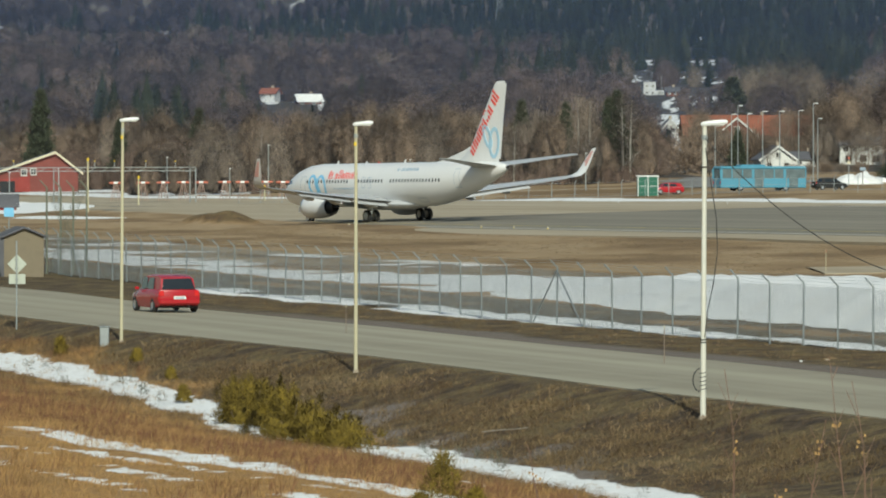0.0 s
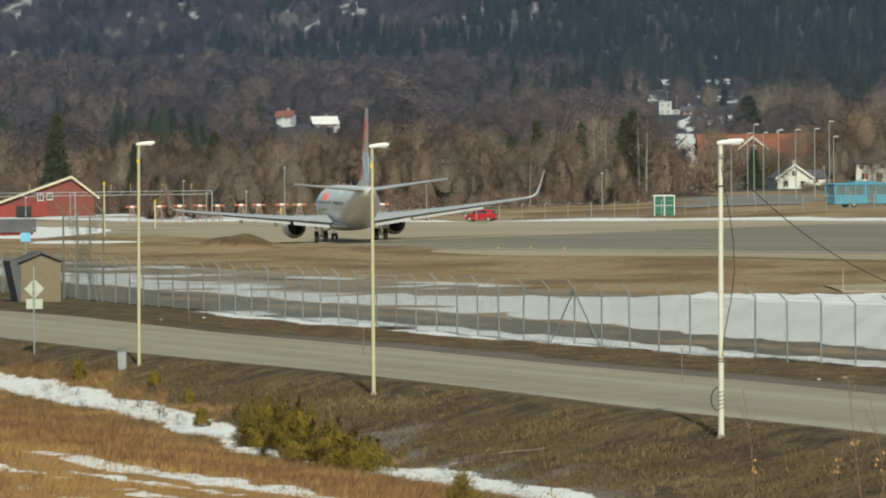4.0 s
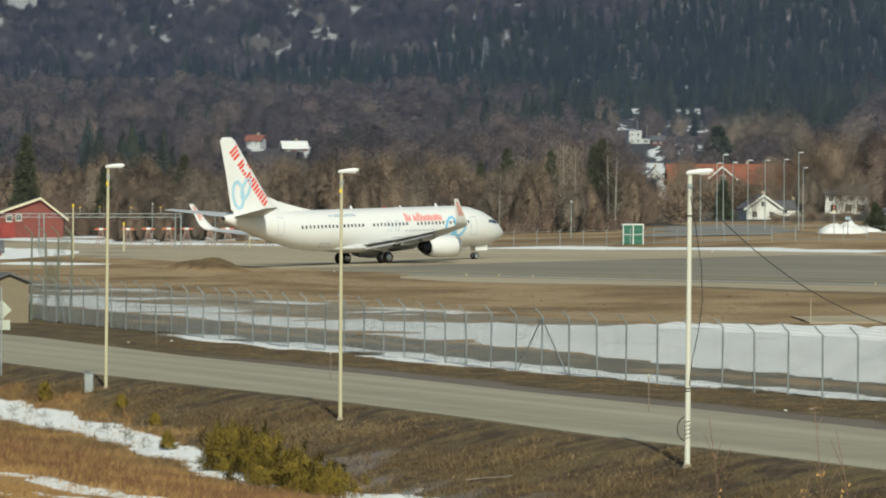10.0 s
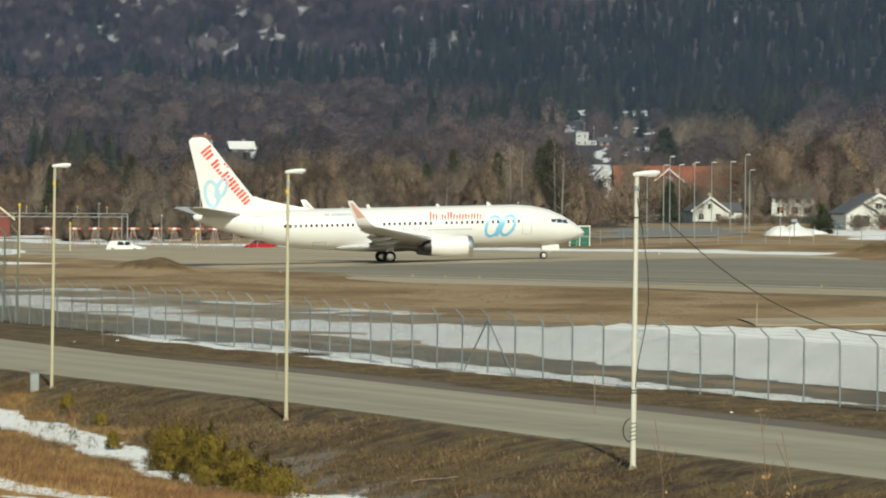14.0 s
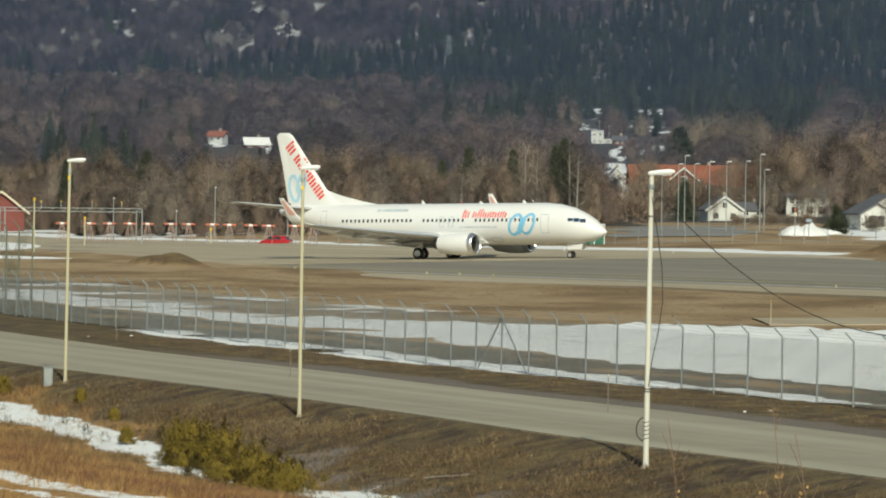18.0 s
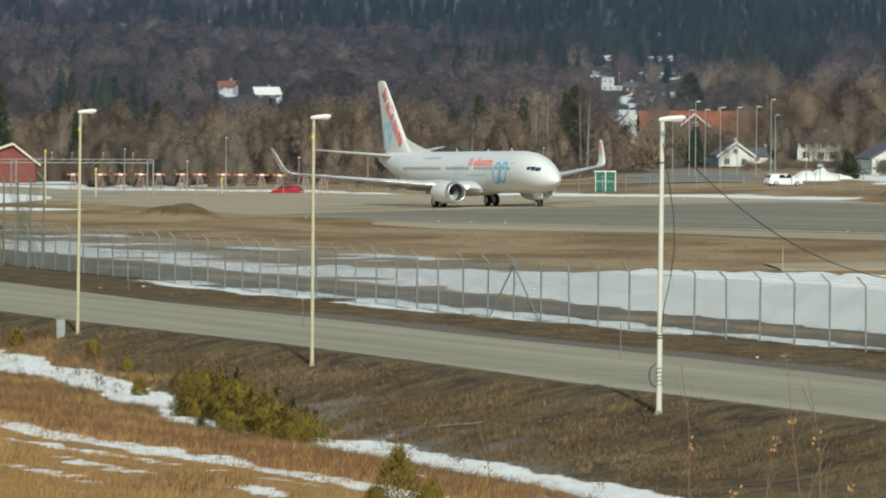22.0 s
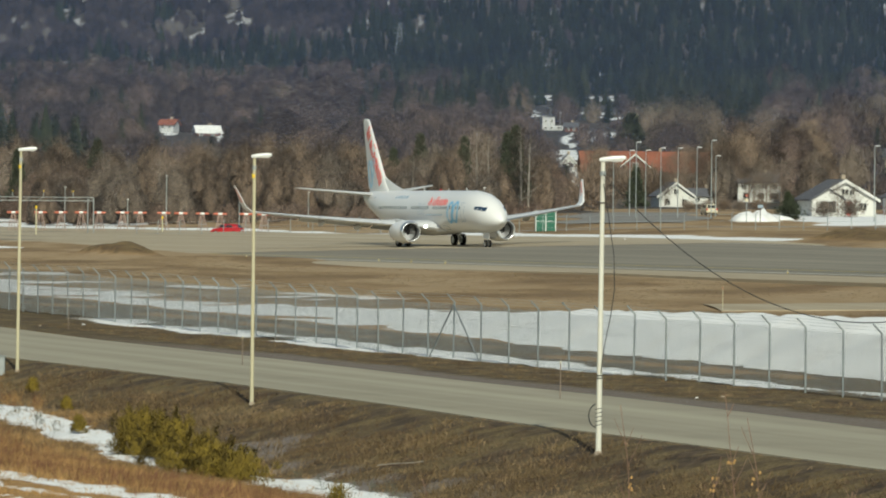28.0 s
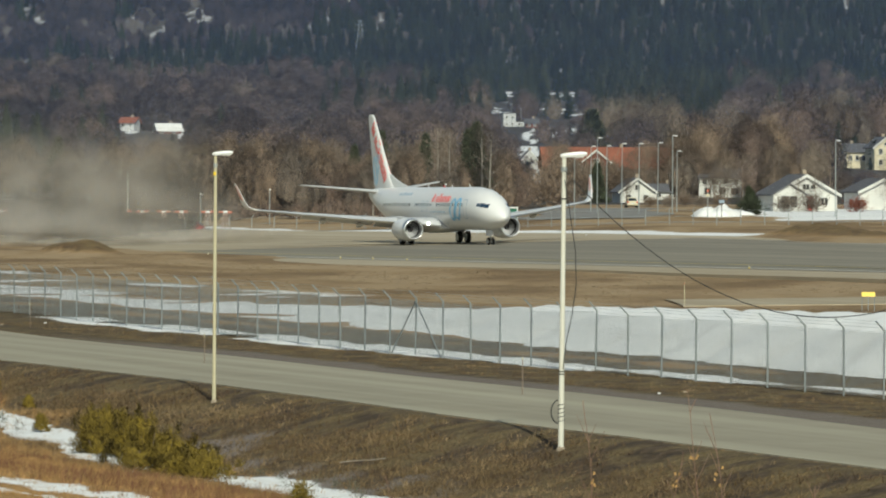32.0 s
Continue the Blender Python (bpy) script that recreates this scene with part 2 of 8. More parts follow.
# ---- the lie of the land ----
# the roadside street and the fence as x over y (metres); runway along RUN with its near edge through EDGE
ROAD_NEAR = [(60, 42.0), (152.8, 14.5), (170.6, 9.4), (184, 5.2), (199.3, 1.2), (219.2, -4.4), (243.4, -12.4), (275.5, -21.7), (420, -62.0), (6000, -1640)]
ROAD_FAR = [(60, 46.0), (177, 16.8), (191.1, 13.4), (205.5, 9.5), (223.5, 3.9), (244.1, -1.8), (272.7, -10.5), (305.2, -18.6), (326.6, -25.7), (470, -66.0), (6000, -1610)]
FENCE = [(150, 34.5), (202.9, 18.7), (219.7, 13.7), (229.7, 10.7), (239.8, 7.5), (249.8, 4.5), (259.9, 1.6), (270.1, -1.0), (290.4, -6.4), (310.7, -11.8), (341.1, -20.0), (420, -41.0), (6000, -1560)]
RUN_TURN = radians(-70.3)
RUN, RUN_SIDE, EDGE = (math.cos(RUN_TURN), math.sin(RUN_TURN)), (-math.sin(RUN_TURN), math.cos(RUN_TURN)), (0.8, 538.0)
LANE = [(-140, 800), (-60, 775), (-20, 762), (10, 752), (40, 762), (70, 775), (120, 800), (200, 850)]   # the lane beyond the runway
LEVEL = (0.204, 0.0287, 0.004)   # height of the airfield at y = 600 and its falls along x and y


def smooth(a, b, x):
    t = np.clip((np.asarray(x, float) - a) / (b - a), 0, 1)
    return t * t * (3 - 2 * t)


def airfield_z(x, y):
    x, y = np.asarray(x, float), np.asarray(y, float)
    cross = np.clip(x, -40, 40) + 0.28 * (x - np.clip(x, -40, 40))
    return LEVEL[0] + LEVEL[1] * cross * (1 - smooth(1000, 1600, y)) + LEVEL[2] * (np.minimum(y, 900) - 600)


def across(x, y):
    """Metres from the runway's near edge towards its far side."""
    return (x - EDGE[0]) * RUN_SIDE[0] + (y - EDGE[1]) * RUN_SIDE[1]


def along(x, y):
    return (x - EDGE[0]) * RUN[0] + (y - EDGE[1]) * RUN[1]


BANK = [(0, 0), (0.6, 0), (1.2, -0.10), (2.0, -0.34), (4.5, -1.0), (7, -1.36), (10, -1.45), (13, -1.2), (16, -1.05), (26, -0.95), (34, 0.3), (57, 5.45), (120, 9.0)]
DITCH = [(120, 9.4), (155, 9.2), (176, 9.1), (184, 9.2), (190, 8.9), (201, 7.7), (218, 6.6), (240, 5.1), (300, 4)]
HILL = [(0, 0), (1180, 0), (1320, 4.0), (1600, 15.5), (2000, 29), (2300, 37), (2600, 38), (3500, 40), (3620, 48), (3820, 76), (4200, 150), (4600, 235), (5200, 330), (7000, 400)]


def gravel_at(x, y):
    """Grey-lilac gravel washed down above the ditch."""
    s = (lerp(y, ROAD_NEAR) - x) * 0.96
    q = (x - lerp(y, ROAD_FAR)) * 0.96
    verge = np.where(q > 0, 0.62 * (1 - smooth(1.8, 2.8, q + 0.5 * wobble(x, y, 6, 24))) * (1 - smooth(250, 300, y)), 0)
    return np.where(s > 0, smooth(3.8, 5.4, s + 1.1 * wobble(x, y, 4, 21)) * (1 - smooth(8.4, 9.4, s)) * smooth(140, 148, y) * (1 - smooth(196, 206, y)) * (1 - smooth(2.5, 5.5, x)) * smooth(-0.45, 0.25, wobble(x, y * 0.4, 3, 22)), verge)


def land(x, y):
    """Height of the ground, and what lies on it: grass, dark soil, airfield, snow, woodland floor (0 to 1)."""
    x, y = np.asarray(x, float), np.asarray(y, float)
    s = (lerp(y, ROAD_NEAR) - x) * 0.96          # towards the camera from the street's near edge
    q = (x - lerp(y, ROAD_FAR)) * 0.96           # beyond the street's far edge
    d = (x - lerp(y, FENCE)) * 0.96              # beyond the fence
    near = s > -3
    z_near = lerp(s, BANK) + np.where(s > 4, 0.07 * wobble(x, y, 5.0, 1) + 0.03 * wobble(x, y, 1.3, 2), 0) + 0.012 * smooth(1.2, 3, s) * (1 - smooth(7, 9, s)) * wobble(x, y * 0.6, 3.4, 5)
    w = smooth(16, 120, d)
    z_far = airfield_z(x, y) * w + lerp(y, HILL) * (1 + 0.06 * wobble(x, y, 420, 3) * smooth(1300, 2200, y))
    z_far = z_far + np.where((q > 1.5) & (d < 40), 0.05 * wobble(x, y, 3.0, 4), 0) * smooth(1.5, 4, q)
    # spoil heaps beside the runway
    n, a = across(x, y), along(x, y)
    spoil = heap(x, y, -18.8, 560, 2.7, 11, 1.3) + heap(x, y, -21.6, 566, 2.0, 9, 1.0) + heap(x, y, -28, 570, 8.0, 16, 0.35) + heap(x, y, -12, 545, 9, 20, 0.35) + heap(x, y, 49, 604, 5.0, 14, 1.2) + heap(x, y, 52, 585, 6, 18, 0.8)
    z_far = z_far + spoil
    z_far = z_far - np.where((y > 640) & (y < 900), 0.5 * np.exp(-((y - lerp(x, LANE)) / 20.0) ** 2), 0)
    # drier, higher verge between fence and runway on the far stretch
    z = np.where(near & (s > 0), z_near, np.where(q < 0, -0.03, z_far))
    soil = np.where(s > 0, smooth(-1.5, -0.5, s) * (1 - smooth(lerp(y, [(150, 8.0), (190, 6.5), (240, 2.5)]), lerp(y, [(150, 11.5), (190, 9.0), (240, 4.0)]), s + 1.2 * wobble(x, y, 5, 7))), 0)
    soil = np.maximum(soil, np.where((q > 0) & (d < 8), 0.9, 0))
    soil = np.maximum(soil, np.where((d > 1.8) & (d < 11), 0.75 * smooth(1.8, 3.0, d + 0.4 * wobble(x, y, 7, 2)) * (1 - smooth(8.5, 10.5, d)), 0))
    soil = np.maximum(soil, np.where(q > 0, 0.65 * smooth(0.25, 0.6, spoil), 0))
    tan = smooth(4.4, 5.2, d + 0.6 * wobble(x, y, 8, 31)) * (1 - smooth(6.6, 7.6, d + 0.6 * wobble(x, y, 6, 33)))
    soil = np.where(q > 2, soil * (1 - 0.6 * tan * smooth(-0.5, 0.3, wobble(x, y * 0.5, 5, 35))), soil)
    field = np.where(q > 0, smooth(14, 22, d), 0) * (1 - 0.8 * smooth(0.25, 0.6, spoil))
    # snow: the ditch, furrows of the meadow, beside the fence, beside the runway, the gardens beyond
    ditch = lerp(y, DITCH)
    wide = lerp(y, [(120, 1.3), (155, 1.35), (166, 1.4), (177, 1.3), (184, 1.0), (190, 1.1), (199, 1.1), (227, 1.15), (248, 1.2), (300, 1.2)])
    snow = np.where(s > 0, 1 - smooth(wide * 0.60, wide * 1.02, np.abs(s - ditch + 0.3 * wobble(x, y, 4, 8) + 0.14 * wobble(x, y, 1.1, 9))), 0)
    for at, half, lo, hi in ((17.5, 0.72, -40, 4.5), (18.9, 0.30, -9.5, -3.0), (20.5, 0.42, -40, -3.5), (22.6, 0.3, -40, -8), (12.2, 0.2, 1.0, 9)):
        m = 1 - smooth(half * 0.5, half * 1.2, np.abs(s - at + (1.5 * smooth(-10, -2.5, x) if at > 15 else 0) + 0.3 * wobble(x, y, 9, at) + 0.12 * wobble(x, y, 1.5, at + 1)))
        snow = np.maximum(snow, np.where(s > 0, m * smooth(lo - 2, lo, x) * (1 - smooth(hi, hi + 2, x)) * smooth(-0.65, 0.0, wobble(x, y * 0.4, 3.2, at + 2) + 0.5 * wobble(x, y, 0.9, at)), 0))
    for at, half in ((0.5, lerp(y, [(205, 0.52), (225, 1.05), (235, 1.35), (255, 2.1)])),):
        m = 1 - smooth(half * 0.55, half * 1.2, np.abs(d - at - (lerp(y, [(195, 1.7), (235, 1.1), (270, 0.4), (300, 0)]) if at > 0 else 0) + 0.5 * wobble(x, y, 6, 3 + at)))
        snow = np.maximum(snow, np.where(q > 2.0, m * smooth(-1.0, -0.5, wobble(x, y * 0.5, 5, 6 + at)) * (1 - smooth(302, 322, y)), 0))
    flat = smooth(9.8, 10.6, d + 0.5 * wobble(x, y, 9, 1)) * (1 - smooth(13, 22, d + 3 * wobble(x, y, 14, 2))) * smooth(262, 300, y)
    snow = np.maximum(snow, np.where(q > 0, flat * smooth(-0.75, -0.25, wobble(x * 0.35, y, 6, 4)), 0))
    thin = (1 - smooth(22, 45, d)) * smooth(11, 14, d) * smooth(0.25, 0.6, wobble(x * 2.5, y, 14, 9))
    snow = np.maximum(snow, np.where(q > 0, thin * 0.75, 0))
    edge = smooth(63, 65, n + 1.2 * wobble(x, y, 11, 2)) * (1 - smooth(72, 76, n + 2.5 * wobble(x, y, 16, 5)))
    snow = np.maximum(snow, np.where(y > 480, edge * (1 - smooth(0.12, 0.35, spoil)), 0))
    yard = smooth(58, 61, x + 2.5 * wobble(x, y, 9, 6)) * smooth(8, 13, y - lerp(x, LANE) + 2 * wobble(x, y, 7, 3)) * (1 - smooth(885, 900, y))
    left = smooth(74, 78, n) * (1 - smooth(96, 108, n + 4 * wobble(x, y, 20, 3))) * (1 - smooth(-30, -22, x)) * smooth(-0.5, -0.1, wobble(x, y * 0.5, 12, 3))
    snow = np.maximum(snow, np.maximum(np.where(y > 480, yard, 0), np.where(y > 480, left, 0)))
    # snow on the rocky ledges of the hillside
    left_side = 1 - smooth(-0.03, 0.05, x / np.maximum(y, 1))
    ledge = 0.7 * wobble(x, y * 0.3, 34, 12) + 0.8 * wobble(x, y * 0.22, 12, 11) + 0.45 * wobble(x, y * 0.25, 5, 13)
    slope = 0.47 * smooth(3560, 3640, y) * smooth(0.0, 0.35, ledge - 0.72 + 0.36 * left_side)
    snow = np.maximum(snow, slope)
    b = x / np.maximum(y, 1)
    for lo, hi, y0, y1, cut in ((-0.0315, -0.0175, 1570, 1640, 0.1), (0.029, 0.046, 1750, 2250, 0.42), (0.0352, 0.0428, 1580, 1680, -0.1), (0.0335, 0.0372, 1480, 1570, 0.1), (0.0343, 0.0373, 1290, 1430, -0.6), (0.0935, 0.112, 1700, 1900, 0.1)):
        open_slope = smooth(lo - 0.002, lo + 0.001, b) * (1 - smooth(hi - 0.001, hi + 0.002, b)) * smooth(y0 - 20, y0, y) * (1 - smooth(y1, y1 + 20, y))
        snow = np.maximum(snow, open_slope * smooth(cut, cut + 0.4, wobble(x, y * 0.1, 7, 17) + 0.6 * wobble(x, y * 0.14, 2.6, 19)))
    wood = smooth(880, 960, y) * (1 - np.where((x > 38) & (y < 1040), 1, 0))
    gravel = gravel_at(x, y)
    snow = np.maximum(snow, 0.52 * gravel * smooth(-0.2, 0.5, wobble(x, y * 0.5, 2.2, 23)) * smooth(5.2, 6.4, s))
    return z, soil, field, snow, wood


def heap(x, y, cx, cy, rx, ry, h):
    r = np.hypot((x - cx) / rx, (y - cy) / ry)
    return h * np.exp(-1.6 * r ** 2.4) * (1 + 0.2 * wobble(x, y * 0.5, 2.0, cx) + 0.12 * wobble(x, y * 0.3, 0.8, cx + 1))


def ground_material():
    m = bpy.data.materials.new("open_ground")
    m.use_nodes = True
    nt, b = m.node_tree, m.node_tree.nodes["Principled BSDF"]
    b.inputs["Roughness"].default_value, b.inputs["Specular IOR Level"].default_value = 0.95, 0.2
    co = nt.nodes.new("ShaderNodeTexCoord")

    def grain(scale, detail=6, stretch=(1, 1, 1)):
        mp, n = nt.nodes.new("ShaderNodeMapping"), nt.nodes.new("ShaderNodeTexNoise")
        mp.inputs["Scale"].default_value = stretch
        n.inputs["Scale"].default_value, n.inputs["Detail"].default_value = scale, detail
        nt.links.new(co.outputs["Object"], mp.inputs[0])
        nt.links.new(mp.outputs[0], n.inputs["Vector"])
        return n.outputs[0]

    def ramp(src, stops):
        r = nt.nodes.new("ShaderNodeValToRGB")
        while len(r.color_ramp.elements) < len(stops):
            r.color_ramp.elements.new(0.5)
        for e, (p, c) in zip(r.color_ramp.elements, stops):
            e.position, e.color = p, (*c, 1)
        nt.links.new(src, r.inputs[0])
        return r.outputs[0]

    def mix(fac, a, c):
        x = nt.nodes.new("ShaderNodeMix")
        x.data_type = "RGBA"
        nt.links.new(fac, x.inputs[0])
        nt.links.new(a, x.inputs[6])
        nt.links.new(c, x.inputs[7])
        return x.outputs[2]

    def zone(name, rough_edge, width=0.25):
        """A zone whose edge is broken up by grain."""
        at = nt.nodes.new("ShaderNodeAttribute")
        at.attribute_name = name
        k, r = nt.nodes.new("ShaderNodeMath"), nt.nodes.new("ShaderNodeMapRange")
        k.operation = "MULTIPLY_ADD"
        nt.links.new(rough_edge, k.inputs[0])
        k.inputs[1].default_value = 0.9
        nt.links.new(at.outputs["Fac"], k.inputs[2])
        r.inputs[1].default_value, r.inputs[2].default_value = 0.95 - width / 2, 0.95 + width / 2
        nt.links.new(k.outputs[0], r.inputs[0])
        return r.outputs[0]

    tuft, fine, broad = grain(3.0, 6), grain(11, 4), grain(0.25, 5)
    streak = grain(0.09, 6, (1, 0.35, 1))
    grass = mix(broad, ramp(tuft, [(0.30, (0.20, 0.11, 0.046)), (0.5, (0.33, 0.195, 0.078)), (0.7, (0.44, 0.29, 0.13))]), ramp(fine, [(0.3, (0.24, 0.14, 0.06)), (0.7, (0.40, 0.25, 0.11))]))
    patch = grain(0.7, 5)
    bare = ramp(tuft, [(0.3, (0.030, 0.022, 0.015)), (0.55, (0.076, 0.053, 0.033)), (0.75, (0.155, 0.114, 0.073))])
    sward = ramp(fine, [(0.28, (0.064, 0.046, 0.021)), (0.5, (0.142, 0.102, 0.047)), (0.72, (0.24, 0.182, 0.094))])
    soil = mix(ramp(patch, [(0.40, (0, 0, 0)), (0.60, (1, 1, 1))]), bare, sward)
    turf = mix(streak, ramp(streak, [(0.40, (0.155, 0.098, 0.050)), (0.49, (0.295, 0.200, 0.104)), (0.58, (0.45, 0.335, 0.20))]), ramp(patch, [(0.3, (0.165, 0.110, 0.060)), (0.7, (0.35, 0.245, 0.138))]))
    litter = ramp(grain(0.05, 6), [(0.3, (0.040, 0.036, 0.032)), (0.7, (0.075, 0.066, 0.058))])
    white = ramp(tuft, [(0.25, (0.66, 0.655, 0.635)), (0.6, (0.83, 0.83, 0.82))])
    col = mix(zone("soil", tuft, 0.5), grass, soil)
    col = mix(zone("gravel", fine, 0.5), col, ramp(fine, [(0.3, (0.115, 0.097, 0.084)), (0.7, (0.25, 0.212, 0.182))]))
    col = mix(zone("field", broad, 0.5), col, turf)
    col = mix(zone("wood", broad, 0.6), col, litter)
    col = mix(zone("snow", fine, 0.22), col, white)
    nt.links.new(col, b.inputs["Base Color"])
    bp = nt.nodes.new("ShaderNodeBump")
    bp.inputs["Strength"].default_value, bp.inputs["Distance"].default_value = 0.9, 0.12
    nt.links.new(tuft, bp.inputs["Height"])
    nt.links.new(bp.outputs[0], b.inputs["Normal"])
    return m


def make_ground():
    ys = np.concatenate([np.arange(-300, 100, 20), np.arange(100, 260, 0.8), np.arange(260, 420, 1.6), np.arange(420, 900, 4), np.arange(900, 1500, 20), np.arange(1500, 2400, 16), np.arange(2400, 3500, 100), np.arange(3500, 4600, 9), np.arange(4600, 4990, 60)])
    fan = np.concatenate([[-3, -1.5, -0.8, -0.4, -0.25, -0.17], np.linspace(-0.125, 0.14, 260), [0.18, 0.25, 0.4, 0.8, 1.5, 3]])
    gy, ga = np.meshgrid(ys, fan, indexing="ij")
    gx = ga * (40 + np.abs(gy))
    z, soil, field, snow, wood = land(gx, gy)
    nx, ny = len(fan), len(ys)
    i = np.arange((ny - 1) * (nx - 1))
    r, c = i // (nx - 1), i % (nx - 1)
    k = r * nx + c
    ob = bulk("ground", np.stack([gx, gy, z], -1).reshape(-1, 3), np.stack([k, k + 1, k + nx + 1, k + nx], -1), ground_material(), True)
    for name, values in (("soil", soil), ("field", field), ("snow", snow), ("wood", wood), ("gravel", gravel_at(gx, gy))):
        a = ob.data.attributes.new(name, "FLOAT", "POINT")
        a.data.foreach_set("value", values.ravel().astype(np.float32))
    tagged(ob, "open ground of tawny grass, brown earth and patches of old snow", "ground", kind="structure")


def strip(name, lefts, rights, lift, material, label, category, z_of):
    """A paved band between two lines of (x, y), with a thickness that shows at its edges."""
    vs, fs = [], []
    n = len(lefts)
    for (ax, ay), (bx, by) in zip(lefts, rights):
        for f in np.linspace(0, 1, 7):
            x, y = ax + (bx - ax) * f, ay + (by - ay) * f
            camber = 0.05 * (1 - (2 * f - 1) ** 2)
            vs.append((x, y, float(z_of(x, y)) + lift + camber))
    for j in range(n - 1):
        for i in range(6):
            k = j * 7 + i
            fs.append((k, k + 1, k + 8, k + 7))
    top = len(vs)
    for j in range(n):
        for i in (0, 6):
            x, y, z = vs[j * 7 + i]
            vs.append((x, y, z - 0.25))
    for j in range(n - 1):
        a, b2 = top + 2 * j, top + 2 * j + 2
        fs += [(j * 7, j * 7 + 7, b2, a), (j * 7 + 6, a + 1, b2 + 1, j * 7 + 13)]
    g = Geo().add(vs, fs)
    ob = part(name, g, material, smooth=30)
    return tagged(ob, label, category, kind="structure")


def paved_material(name, base, pale, streak_dir):
    """Worn paving with long wheel streaks along streak_dir (degrees) and patches."""
    m = mat(name, base, 0.85, 0.12, 0.35, 14, bump=0.25, spec=0.3)
    nt, b = m.node_tree, m.node_tree.nodes["Principled BSDF"]
    src = b.inputs["Base Color"].links[0].from_socket
    co, mp, n = nt.nodes.new("ShaderNodeTexCoord"), nt.nodes.new("ShaderNodeMapping"), nt.nodes.new("ShaderNodeTexNoise")
    turn = nt.nodes.new("ShaderNodeMapping")
    turn.inputs["Rotation"].default_value = (0, 0, radians(-streak_dir))
    mp.inputs["Scale"].default_value = (0.02, 1.0, 1.0)
    nt.links.new(co.outputs["Object"], turn.inputs[0])
    nt.links.new(turn.outputs[0], mp.inputs[0])
    nt.links.new(mp.outputs[0], n.inputs["Vector"])
    n.inputs["Scale"].default_value, n.inputs["Detail"].default_value = 0.5, 5
    r, x = nt.nodes.new("ShaderNodeMapRange"), nt.nodes.new("ShaderNodeMix")
    r.inputs[1].default_value, r.inputs[2].default_value, r.inputs[4].default_value = 0.42, 0.66, 0.75
    x.data_type = "RGBA"
    nt.links.new(n.outputs[0], r.inputs[0])
    nt.links.new(r.outputs[0], x.inputs[0])
    nt.links.new(src, x.inputs[6])
    x.inputs[7].default_value = (*pale, 1)
    nt.links.new(x.outputs[2], b.inputs["Base Color"])
    return m


def runway_point(a, n):
    return (EDGE[0] + RUN[0] * a + RUN_SIDE[0] * n, EDGE[1] + RUN[1] * a + RUN_SIDE[1] * n)


